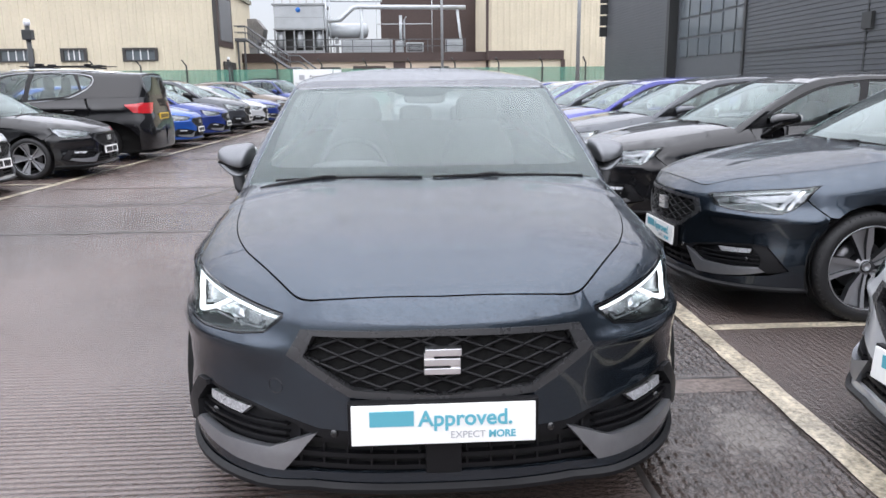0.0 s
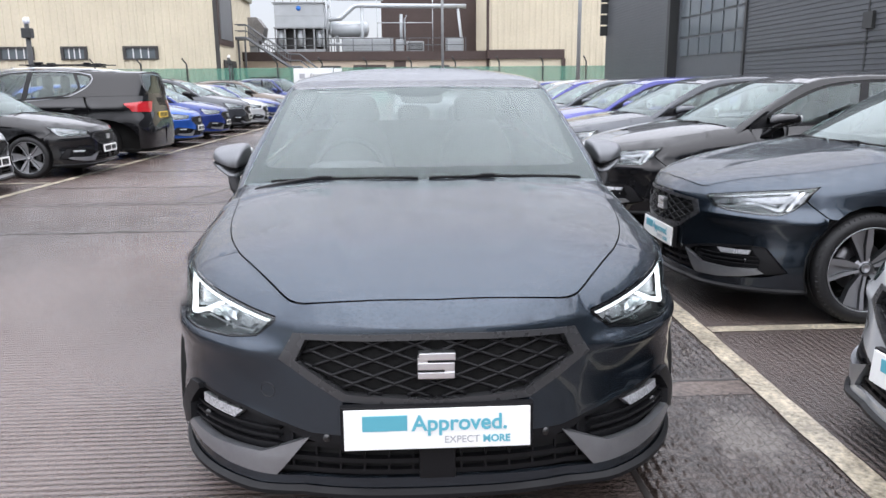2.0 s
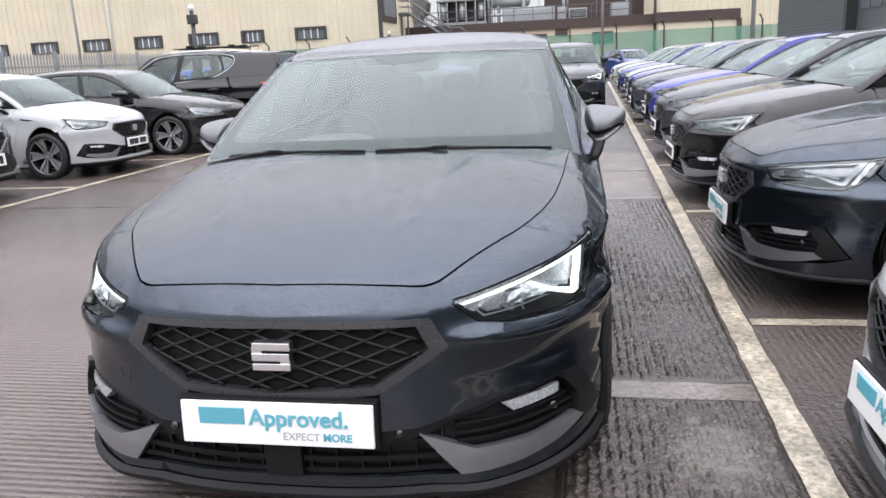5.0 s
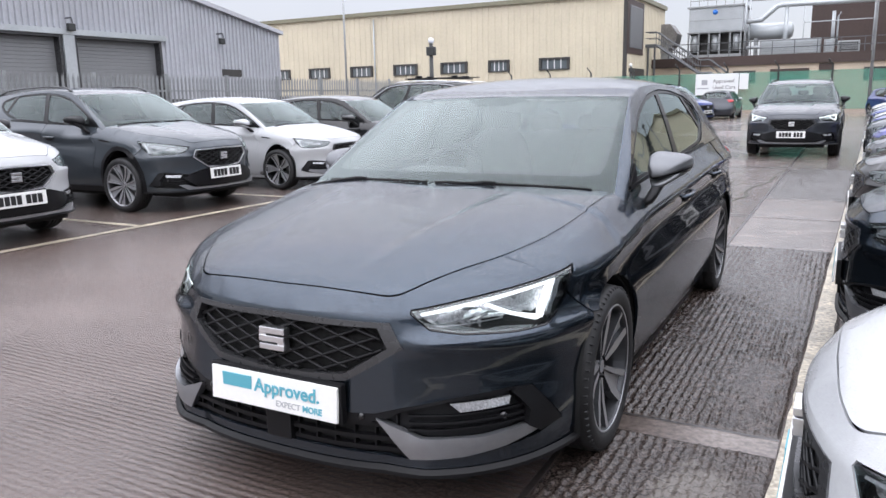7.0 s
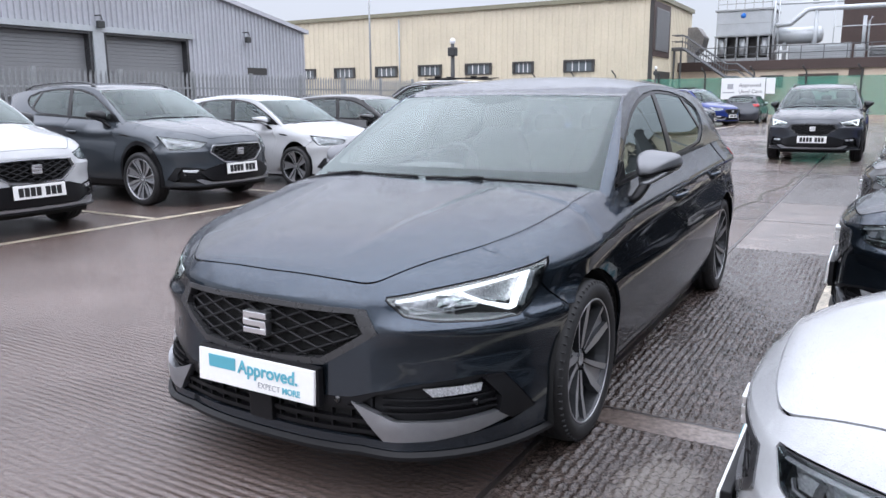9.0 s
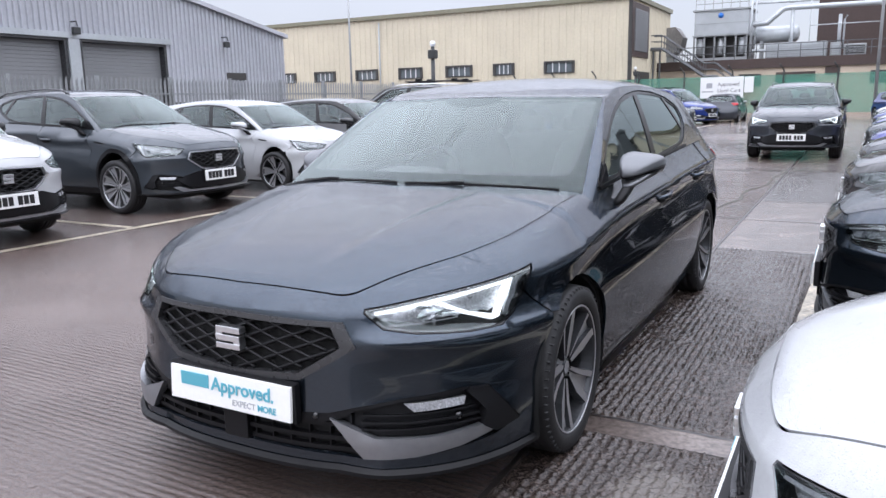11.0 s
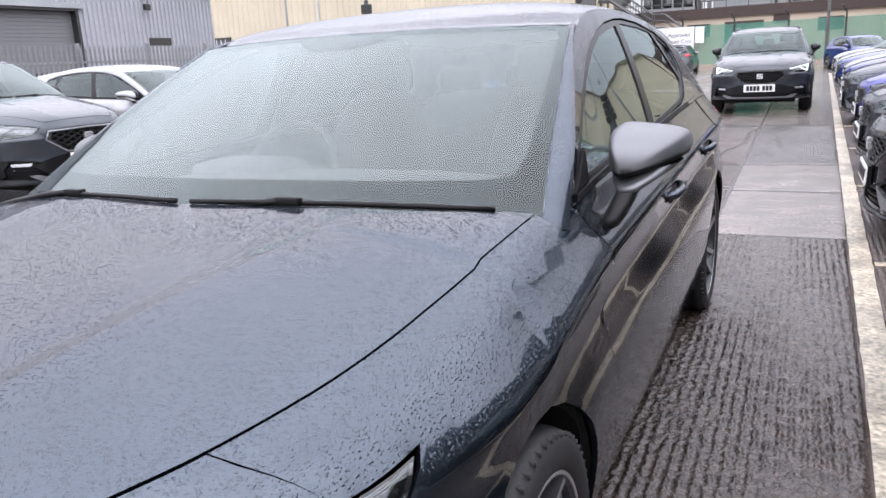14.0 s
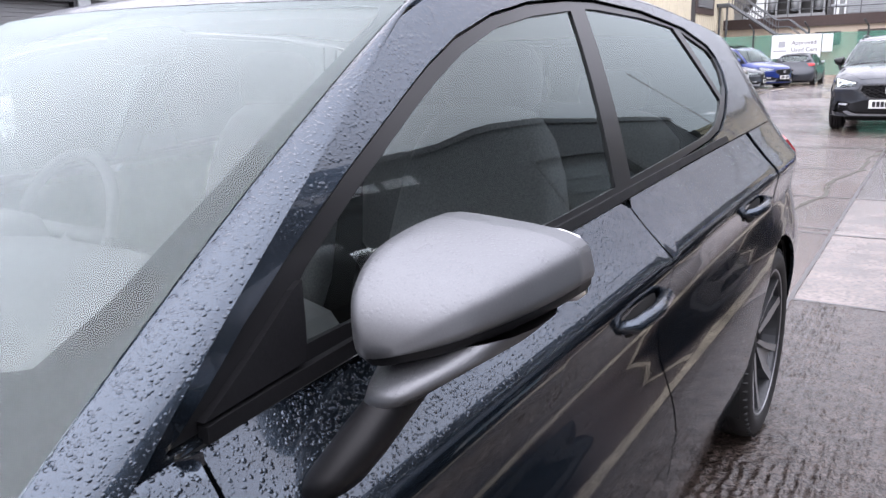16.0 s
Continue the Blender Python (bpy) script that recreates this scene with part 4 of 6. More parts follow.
        for yc in (ARCH_F, ARCH_R):
            ring_o, ring_i = arc(yc, ARCH + 0.045, 0.19, 12), arc(yc, ARCH - 0.004, 0.19, 12)
            sheet("arch_cladding", shell, [S(*p) for p in ring_o if p[0] > 0.35] + [S(*p) for p in reversed(ring_i) if p[0] > 0.35], (), PLASTIC, off=0.010, lip=0.02, sides=2, st=0.06)
        sheet("sill_cladding", shell, [S(1.27, 0.175), S(3.14, 0.175), S(3.12, 0.27), S(1.29, 0.27)], (), PLASTIC, off=0.012, lip=0.02, sides=2, st=0.08)
    else:
        sheet("bumper_blade", shell, [X(*p) for p in BLADE_POLY], (), BLADE, off=0.008, lip=0.03, sides=2, st=min(step, 0.04), label="brushed grey trim blade")
    sheet("vent_bracket", shell, [X(*p) for p in BRACKET], (), PLASTIC, off=0.012, lip=0.04, sides=2, st=0.03)
    sheet("fog_lamp", shell, [X(*p) for p in DRL], (), LAMP_INNER, off=-0.004, lip=0.02, sides=2, st=0.03, label="clear lower lamp strip")
    for sx in (-1, 1):
        for x, z in ((0.315, 0.362), (0.70, 0.350)):
            bm = bmesh.new()
            lathe(bm, [(-0.012, 0.013), (0.0, 0.013), (0.004, 0.010), (0.005, 0.0)], 14)
            p = shell(by_x(x, z), z)
            bmesh.ops.transform(bm, matrix=Matrix.Translation((p[0] * sx, p[1] + (0.0 if x < 0.5 else 0.02), z)) @ Matrix.Rotation(radians(-90 + (20 if x > 0.5 else 5) * sx), 4, "Z"), verts=bm.verts)
            solid("parking_sensor", bm, GLOSS_BLACK)
    if plate_card:
        bm = bmesh.new()
        turn_pts = [(-0.49 + 0.022 * math.cos(i * math.pi / 12), 0.487 + 0.022 * math.sin(i * math.pi / 12)) for i in range(25)]
        tube(bm, [shell(by_x(x, z), z) for x, z in turn_pts], 0.0014, 5)
        solid("towing_cover", bm, SEAL, label="round towing eye cover outline")
    # splitter lip
    bm = bmesh.new()
    prev = None
    for i in range(-30, 31):
        s = 1.10 * i / 30
        k = 1 - 0.25 * abs(i / 30) ** 4
        a, b, c = shell(s, 0.200), shell(s, 0.183), shell(s, 0.165)
        nx, ny = (a[0], a[1] - 0.9)
        ln = math.hypot(nx, ny)
        o = (nx / ln * 0.02 * k, ny / ln * 0.02 * k)
        ring4 = [bm.verts.new((a[0] + o[0] * 0.2, a[1] + o[1] * 0.2, 0.204)), bm.verts.new((a[0] + o[0], a[1] + o[1], 0.192)), bm.verts.new((a[0] + o[0], a[1] + o[1], 0.180)), bm.verts.new((a[0] - o[0] * 4, a[1] - o[1] * 4, 0.172))]
        if prev:
            for k2 in range(3):
                bm.faces.new((prev[k2], ring4[k2], ring4[k2 + 1], prev[k2 + 1])[::-1])
        prev = ring4
    bmesh.ops.recalc_face_normals(bm, faces=bm.faces)
    solid("splitter", bm, PLASTIC, label="black front splitter lip")
    # headlamps
    top = [(s, RIM_Z(s) - 0.001) for s in [by_x(0.456, 0.70) + (1.016 - by_x(0.456, 0.70)) * i / 14 for i in range(15)]]
    head = [X(*p) for p in HEAD_LOW] + top[::-1]
    head = shrink(head, 0.003)
    for k in range(2):
        bm = surface(shell, head, (), 0.04, -0.034, 0, warp=warp, mirror=k == 1)
        lamp = part("headlamp", bm, LAMP_INNER, car, "clear headlamp with lit LED arrow" if lit else "clear headlamp, unlit")
        bm = surface(shell, head, [shrink(head, 0.009)], 0.04, -0.002, 0.03, warp=warp, mirror=k == 1)
        part("headlamp_rim", bm, GLOSS_BLACK, lamp)
        bm = surface(shell, shrink(head, 0.003), (), 0.04, 0.0, 0.0, warp=warp, mirror=k == 1)
        part("headlamp_lens", bm, LENS, lamp)

        def inlay(pname, poly, material, off, lip, words=""):
            bm = surface(shell, [X(*p) for p in poly], (), 0.03, off, lip, warp=warp, mirror=k == 1)
            return part(pname, bm, material, lamp, words)
        inlay("light_strip", [(0.486, 0.693), (0.60, 0.7165), (0.70, 0.7375), (0.788, 0.757), (0.788, 0.70), (0.779, 0.645), (0.768, 0.642), (0.712, 0.666), (0.645, 0.708), (0.652, 0.711), (0.714, 0.675), (0.768, 0.654), (0.775, 0.70), (0.776, 0.743), (0.70, 0.7275), (0.60, 0.7075), (0.487, 0.6855)],
              LED if lit else LAMP_OFF, -0.008, 0.012, "lit white LED arrow" if lit else "")
        inlay("light_guide", [(0.57, 0.716), (0.66, 0.737), (0.74, 0.755), (0.800, 0.770), (0.798, 0.758), (0.790, 0.760), (0.70, 0.741), (0.60, 0.7195)], LAMP_OFF, -0.011, 0.01, "frosted clear light guide")
        inlay("side_reflector", [(0.793, 0.752), (0.803, 0.752), (0.803, 0.70), (0.795, 0.645), (0.787, 0.650), (0.793, 0.70)], REFLECTOR, -0.012, 0.01)
        inlay("lower_guide", [(0.662, 0.700), (0.706, 0.684), (0.757, 0.667), (0.757, 0.675), (0.706, 0.694), (0.668, 0.709)], LAMP_OFF, -0.014, 0.008)
        inlay("projector", [(0.530, 0.672), (0.540, 0.688), (0.574, 0.694), (0.576, 0.664), (0.545, 0.659)], LAMP_OFF, -0.012, 0.02, "frosted projector lens")
        inlay("trim_line", [(0.520, 0.664), (0.535, 0.650), (0.60, 0.653), (0.694, 0.661), (0.694, 0.664), (0.60, 0.656), (0.537, 0.654), (0.522, 0.667)], LAMP_OFF, -0.010, 0.006)
        rng = random.Random(5)
        bm = bmesh.new()
        net = []
        for i in range(8):
            col = []
            for j in range(4):
                u, v = i / 7, j / 3
                x, z = 0.585 + 0.125 * u + rng.uniform(-0.005, 0.005), (0.662 + 0.004 * u) * (1 - v) + (0.704 - 0.035 * u) * v + rng.uniform(-0.003, 0.003)
                q = Vector(shell(by_x(x, z), z))
                q.y += 0.012 + rng.uniform(0, 0.018)
                col.append(bm.verts.new(q))
            net.append(col)
        for p, w in zip(net, net[1:]):
            for j in range(3):
                bm.faces.new((p[j], w[j], w[j + 1]))
                bm.faces.new((p[j], w[j + 1], p[j + 1]))
        solid("reflector", bm, REFLECTOR, lamp, mirror=k == 1, label="faceted bright reflector", smooth=False)
    # door mirrors
    for sx in (1, -1):
        def loft(rings, close_first=False):
            bm = bmesh.new()
            made = [[bm.verts.new(p) for p in ring] for ring in rings]
            n = len(made[0])
            for p, w in zip(made, made[1:]):
                for q in range(n):
                    bm.faces.new((p[q], p[(q + 1) % n], w[(q + 1) % n], w[q]))
            bm.faces.new(made[-1])
            if close_first:
                bm.faces.new(made[0][::-1])
            bmesh.ops.recalc_face_normals(bm, faces=bm.faces)
            for q in bm.faces:
                q.tag = False
            return bm

        def shell_dome(grow, dz, dy, depth):
            """The cap: a canted rounded quad that bulges forward to a low nose near the door."""
            rings = []
            for j in range(15):
                a = j / 15 * math.pi / 2
                r, d = math.cos(a) ** (2 / 2.7), math.sin(a) ** (2 / 2.7)
                ring = []
                for q in range(36):
                    u, v = sup(q * math.pi / 18, 4.2)
                    u, v = (u + 1) / 2, (v + 1) / 2
                    top, low = (0.812 + 0.170 * u, 1.086 - 0.020 * u), (0.816 + 0.178 * u, 0.966 + 0.042 * u)
                    x, h = low[0] + (top[0] - low[0]) * v, (top[1] - low[1]) * v
                    x = 0.866 + (x - 0.866) * r * grow
                    ring.append((x, 1.690 + 0.20 * (x - 0.80) - depth * d + dy, 0.966 + 0.236 * (x - 0.816) + h * (r if v > 0.02 else 1) * grow + dz))
                rings.append(ring)
            return loft(rings, True)

        def stalk(rows):
            return loft([[(x + hx * sup(q * math.pi / 10, 2.6)[0], y + hy * sup(q * math.pi / 10, 2.6)[1], z + tilt * (hx * sup(q * math.pi / 10, 2.6)[0])) for q in range(20)] for x, y, z, hx, hy, tilt in rows])
        mirror_part = solid("door_mirror", shell_dome(1.0, 0.0, 0.0, 0.190), cap, mirror=sx < 0, label="satin silver-grey mirror cap" if cap is SILVER else "")
        solid("mirror_groove", shell_dome(0.965, -0.010, 0.004, 0.184), PLASTIC, mirror_part, mirror=sx < 0)
        solid("mirror_base", stalk(((0.900, 1.632, 0.978, 0.082, 0.075, 0.236), (0.896, 1.615, 0.966, 0.072, 0.078, 0.236), (0.882, 1.572, 0.949, 0.044, 0.058, 0.15), (0.873, 1.548, 0.936, 0.028, 0.042, 0.1))), cap, mirror_part, mirror=sx < 0)
        solid("mirror_arm", stalk(((0.872, 1.547, 0.937, 0.026, 0.040, 0.1), (0.864, 1.518, 0.914, 0.025, 0.039, 0.0), (0.853, 1.492, 0.888, 0.025, 0.040, 0.0), (0.838, 1.482, 0.866, 0.025, 0.040, 0.0))), PLASTIC, mirror_part, mirror=sx < 0)
        bm = superquad(bmesh.new(), (0.895, 1.742, 1.02), (0.085, 0.006, 0.042), 0.5, 0.5, -math.pi / 2, math.pi / 2, 20, 8)
        solid("mirror_glass", bm, CHROME, mirror_part, mirror=sx < 0)
    # handles
    for sx, doors in ((1, (front_doors[0], rear_doors[0])), (-1, (front_doors[1], rear_doors[1]))):
        for (yc, zc), dr in zip(((2.235, 0.815), (3.11, 0.848)), doors):
            w0 = width(yc, zc)
            bm = bmesh.new()
            tube(bm, [(w0 - 0.012, yc - 0.105, zc - 0.004), (w0 + 0.022, yc - 0.085, zc), (w0 + 0.032, yc, zc + 0.003), (w0 + 0.022, yc + 0.085, zc + 0.005), (w0 - 0.012, yc + 0.105, zc + 0.005)], [0.011, 0.013, 0.014, 0.014, 0.012], 10)
            solid("door_handle", bm, coat, dr, mirror=sx < 0)
            # no hollow is cut: a thin near-black blob paints the recess shade
            bm = superquad(bmesh.new(), (w0 + 0.001, yc, zc - 0.006), (0.005, 0.085, 0.032), 0.8, 0.8, -math.pi / 2, math.pi / 2, 20, 8)
            solid("handle_recess", bm, DARK, dr, mirror=sx < 0)
    # wipers
    for x0, x1 in ((-0.60, -0.02), (0.02, 0.64)):
        bm = bmesh.new()
        pts = []
        for i in range(9):
            u = (x0 + (x1 - x0) * i / 8) / 0.72
            p = Vector(screen(u, 0.016 + 0.008 * math.sin(i / 8 * math.pi)))
            pts.append(p + Vector((0, -0.006, 0.008)))
        tube(bm, pts, 0.0062, 6)
        c = pts[3]
        box(bm, c.x - 0.032, c.x + 0.028, c.y - 0.013, c.y + 0.006, c.z - 0.005, c.z + 0.013, 0.004)
        tube(bm, [c + Vector((0, -0.004, 0.006)), c + Vector((-0.10, -0.012, -0.004)), c + Vector((-0.20, -0.020, -0.022)), c + Vector((-0.28, -0.02, -0.04))], [0.008, 0.008, 0.009, 0.010], 8)
        solid("wiper", bm, PLASTIC)
    sheet("windscreen_cowl", bonnet_low, both([(0, 1.03), (0.4, 1.075), (0.75, 1.22), (0.76, 1.30), (0.4, 1.15), (0, 1.10)]), (), PLASTIC, off=0.0, lip=0, st=0.06)
    # cabin
    bm = bmesh.new()
    superquad(bm, (0, 1.50, 0.80), (0.70, 0.36, 0.155), 0.5, 0.5, -math.pi / 2, math.pi / 2, 24, 8)
    superquad(bm, (-0.36, 1.72, 0.93), (0.2, 0.12, 0.05), 0.6, 0.6, -math.pi / 2, math.pi / 2, 16, 6)
    solid("dashboard", bm, CABIN)
    bm = bmesh.new()
    wheel_m = Matrix.Translation((-0.36, 1.93, 0.90)) @ Matrix.Rotation(radians(65), 4, "X")
    ringp = [(0.18 * math.cos(t * math.pi / 14), 0.18 * math.sin(t * math.pi / 14), 0) for t in range(29)]
    tube(bm, [wheel_m @ Vector(p) for p in ringp], 0.014, 6, close=False)
    tube(bm, [wheel_m @ Vector((-0.17, 0, 0)), wheel_m @ Vector((0, 0, -0.03)), wheel_m @ Vector((0.17, 0, 0))], 0.02, 6)
    tube(bm, [wheel_m @ Vector((0, -0.17, 0)), wheel_m @ Vector((0, 0, -0.03))], 0.02, 6)
    solid("steering_wheel", bm, CABIN)
    for x in (-0.36, 0.36):
        bm = bmesh.new()
        superquad(bm, (x, 2.25, 0.50), (0.25, 0.28, 0.10), 0.5, 0.5, -math.pi / 2, math.pi / 2, 16, 8)
        superquad(bm, (x, 2.55, 0.82), (0.24, 0.09, 0.33), 0.6, 0.6, -math.pi / 2, math.pi / 2, 18, 10, lambda p: Vector((p.x * (1 - 0.25 * max(p.z, 0) / 0.33), p.y + 0.18 * p.z, p.z)))
        superquad(bm, (x, 2.63, 1.20), (0.13, 0.055, 0.09), 0.6, 0.6, -math.pi / 2, math.pi / 2, 14, 8)
        solid("front_seat", bm, SEAT_CLOTH)
    bm = bmesh.new()
    superquad(bm, (0, 3.35, 0.78), (0.62, 0.10, 0.33), 0.5, 0.5, -math.pi / 2, math.pi / 2, 20, 8, lambda p: Vector((p.x, p.y + 0.25 * p.z, p.z)))
    for x in (-0.36, 0, 0.36):
        superquad(bm, (x, 3.44, 1.14), (0.12, 0.05, 0.07), 0.6, 0.6, -math.pi / 2, math.pi / 2, 12, 6)
    solid("rear_seat", bm, SEAT_CLOTH)
    bm = superquad(bmesh.new(), (0.02, 1.93, 1.285), (0.11, 0.015, 0.035), 0.5, 0.5, -math.pi / 2, math.pi / 2, 16, 6)
    solid("cabin_mirror", bm, CABIN)
    # plate
    if show_plate:
        bm = bmesh.new()
        box(bm, -0.262, 0.262, -0.052, -0.040, 0.346, 0.462, 0.003, m=Matrix.Translation((0, -0.045, 0.404)) @ Matrix.Rotation(radians(-4), 4, "X") @ Matrix.Translation((0, 0.045, -0.404)))
        holder = solid("plate", bm, PLATE_WHITE, label="white card plate with teal print" if plate_card else "white number plate with black bars", smooth=False)
        bm = bmesh.new()
        box(bm, -0.272, 0.272, -0.040, -0.015, 0.338, 0.470, 0.004)
        solid("plate_holder", bm, PLASTIC, holder, smooth=False)
        if plate_card:
            lettering("print", "Approved.", 0.063, INK_TEAL, holder, Matrix.Translation((-0.072, -0.0545, 0.402)) @ pose(0, 0, 0, 86), bold=0.0013)
            lettering("print", "EXPECT", 0.0285, INK_GREY, holder, Matrix.Translation((0.018, -0.0556, 0.3635)) @ pose(0, 0, 0, 86))
            lettering("print", "MORE", 0.0285, INK_TEAL, holder, Matrix.Translation((0.127, -0.0556, 0.3635)) @ pose(0, 0, 0, 86), bold=0.001)
            bm = bmesh.new()
            box(bm, -0.21, -0.085, -0.0536, -0.050, 0.402, 0.447)
            solid("print_block", bm, INK_TEAL, holder, smooth=False)
        else:
            x = -0.215
            for i in range(7):
                if i == 4:
                    x += 0.033
                bm = bmesh.new()
                box(bm, x, x + 0.046, -0.0575, -0.050, 0.366, 0.440)
                x += 0.0585
                solid("plate_bar", bm, INK_BLACK, holder, smooth=False)
    if chrome_line:
        sheet("chrome_line", flank, shrink(DLO, -0.016), [shrink(DLO, -0.005)], BLADE, sides=2, off=0.004, lip=0.008, st=0.06)
    if rear_plate:
        for y in (2.45, 3.25):
            bm = bmesh.new()
            box(bm, -0.60, 0.60, y - 0.03, y + 0.03, 1.478, 1.505, 0.006)
            solid("roof_bar", bm, PLASTIC, label="black roof cross bar", smooth=False)
        for x in (-0.28, 0.22):
            bm = bmesh.new()
            box(bm, x - 0.035, x + 0.035, 2.15, 3.55, 1.506, 1.526, 0.005)
            box(bm, x - 0.05, x + 0.05, 2.40, 2.52, 1.527, 1.57, 0.01)
            box(bm, x - 0.05, x + 0.05, 3.20, 3.30, 1.527, 1.555, 0.01)
            solid("rack_tray", bm, PLASTIC, label="black carrier tray on the roof bars", smooth=False)
        bm = bmesh.new()
        box(bm, -0.26, 0.26, TAIL(0.72) - 0.005, TAIL(0.72) + 0.02, 0.67, 0.78, 0.003)
        rear = solid("rear_plate", bm, PLATE_YELLOW, label="yellow rear number plate with black bars", smooth=False)
        for i in range(7):
            bm = bmesh.new()
            box(bm, -0.215 + i * 0.062, -0.17 + i * 0.062, TAIL(0.72) + 0.018, TAIL(0.72) + 0.022, 0.69, 0.76)
            solid("plate_bar", bm, INK_BLACK, rear, smooth=False)
    if rails:
        for sx in (-1, 1):
            bm = bmesh.new()
            tube(bm, [(sx * (RAIL_X(y) - 0.05), y, roof(RAIL_X(y) - 0.05, y)[2] + dz) for y, dz in ((2.05, 0.0), (2.2, 0.045), (2.6, 0.05), (3.1, 0.05), (3.5, 0.045), (3.7, 0.0))], 0.014, 6)
            solid("roof_rail", bm, GUNMETAL if rails is True else rails)
    # wheels
    for y in (ARCH_F, ARCH_R):
        for sx in (1, -1):
            p = warp(0.768, y, 0.318) if warp else (0.768, y, 0.318)
            build_wheel(car, sx * p[0], p[1], sx, wheel_r, fine, spokes=7 if silver else 5, silver=silver)
    return car


def sr_end(z):
    """s at the middle of the tail."""
    return S0 + (TAIL(z) - BACK) - (NOSE(z) + CORNER) + 0.95


def bonnet_low(x, y):
    p = bonnet(x, min(y, 1.3))
    return (x, y, p[2] - 0.03)


def fold_x(y):
    return 0.243 + 0.175 * min(max((y - 0.1) / 0.87, 0), 1)


def bonnet_creased(x, y):
    """The bonnet with its two raised crease lines that run forward and inward."""
    p = bonnet(x, y)
    d = abs(x) - fold_x(y)
    fade = min(max((y - 0.12) / 0.25, 0), 1) * min(1, max(0, (1.12 - y) / 0.3))
    k = 0.0085 * fade * (math.exp(-(d / 0.17) ** 2) if d > 0 else max(0, 1 + d / 0.05))
    return (p[0], p[1], p[2] + k * min(1, max(0, (1.0 - abs(x) / 0.74) * 6)) + 0.0005)


def shrink_half(poly):
    return [(max(x - 0.004, 0), z) for x, z in poly]


def recolour(car, old, fresh):
    """Gives a copied car another paint."""
    for o in car.children_recursive:
        if o.type == "MESH":
            for sl in o.material_slots:
                if sl.material is old:
                    sl.link = "OBJECT"
                    sl.material = fresh
    return car


MAIN = build_car("hatchback_car", "dark blue-grey metallic hatchback car, wet with rain, headlamps lit", NAVY, step=0.026, cap=SILVER, plate_card=True)


# ---- ground ----
def wet_concrete():
    m = bpy.data.materials.new("wet_ridged_concrete")
    m.use_nodes = True
    n, l = m.node_tree.nodes, m.node_tree.links
    b = n["Principled BSDF"]

    def node(kind, **kw):
        q = n.new(kind)
        for k, v in kw.items():
            q.inputs[k].default_value = v
        return q

    def maths(op, a, c=None, clamp=False):
        q = n.new("ShaderNodeMath")
        q.operation, q.use_clamp = op, clamp
        for i, v in enumerate((a, c)):
            if v is None:
                continue
            if isinstance(v, (int, float)):
                q.inputs[i].default_value = v
            else:
                l.new(v, q.inputs[i])
        return q.outputs[0]

    co = n.new("ShaderNodeTexCoord")
    sep = n.new("ShaderNodeSeparateXYZ")
    l.new(co.outputs["Object"], sep.inputs[0])
    wob = node("ShaderNodeTexNoise", Scale=1.6, Detail=3.0)
    l.new(co.outputs["Object"], wob.inputs["Vector"])
    wob2 = node("ShaderNodeTexNoise", Scale=14.0, Detail=3.0)
    l.new(co.outputs["Object"], wob2.inputs["Vector"])
    shift = maths("ADD", maths("MULTIPLY", wob.outputs["Fac"], 0.008), maths("MULTIPLY", wob2.outputs["Fac"], 0.009))
    along_y = maths("SINE", maths("MULTIPLY", maths("ADD", sep.outputs["X"], shift), 2 * math.pi / 0.036))
    along_x = maths("SINE", maths("MULTIPLY", maths("ADD", sep.outputs["Y"], shift), 2 * math.pi / 0.036))
    lane = maths("GREATER_THAN", sep.outputs["X"], 0.72)
    pick = n.new("ShaderNodeMix")
    l.new(lane, pick.inputs["Factor"])
    l.new(along_x, pick.inputs["A"])
    l.new(along_y, pick.inputs["B"])
    patch = node("ShaderNodeTexNoise", Scale=0.9, Detail=5.0)
    l.new(co.outputs["Object"], patch.inputs["Vector"])
    worn = n.new("ShaderNodeMapRange")
    worn.inputs["From Min"].default_value, worn.inputs["From Max"].default_value = 0.36, 0.58
    l.new(patch.outputs["Fac"], worn.inputs["Value"])
    fine = node("ShaderNodeTexNoise", Scale=170.0, Detail=5.0)
    l.new(co.outputs["Object"], fine.inputs["Vector"])
    mid = node("ShaderNodeTexNoise", Scale=55.0, Detail=6.0)
    l.new(co.outputs["Object"], mid.inputs["Vector"])
    clump = n.new("ShaderNodeMapRange")
    clump.inputs["From Min"].default_value, clump.inputs["From Max"].default_value = 0.40, 0.62
    clump.inputs["To Min"].default_value, clump.inputs["To Max"].default_value = 0.15, 1.5
    l.new(mid.outputs["Fac"], clump.inputs["Value"])
    ridge = maths("MULTIPLY", maths("MULTIPLY", pick.outputs["Result"], clump.outputs[0]), maths("MULTIPLY", worn.outputs[0], 0.5))
    height = maths("ADD", maths("ADD", ridge, maths("MULTIPLY", mid.outputs["Fac"], 1.3)), maths("MULTIPLY", fine.outputs["Fac"], 0.6))
    bp = n.new("ShaderNodeBump")
    bp.inputs["Strength"].default_value = 1.0
    bp.inputs["Distance"].default_value = 0.011
    calm = n.new("ShaderNodeMapRange")
    calm.inputs["To Min"].default_value, calm.inputs["To Max"].default_value = 0.55, 0.9
    l.new(lane, calm.inputs["Value"])
    l.new(maths("MULTIPLY", height, calm.outputs[0]), bp.inputs["Height"])
    l.new(bp.outputs[0], b.inputs["Normal"])
    broad = node("ShaderNodeTexNoise", Scale=0.28, Detail=6.0)
    l.new(co.outputs["Object"], broad.inputs["Vector"])
    ramp = n.new("ShaderNodeValToRGB")
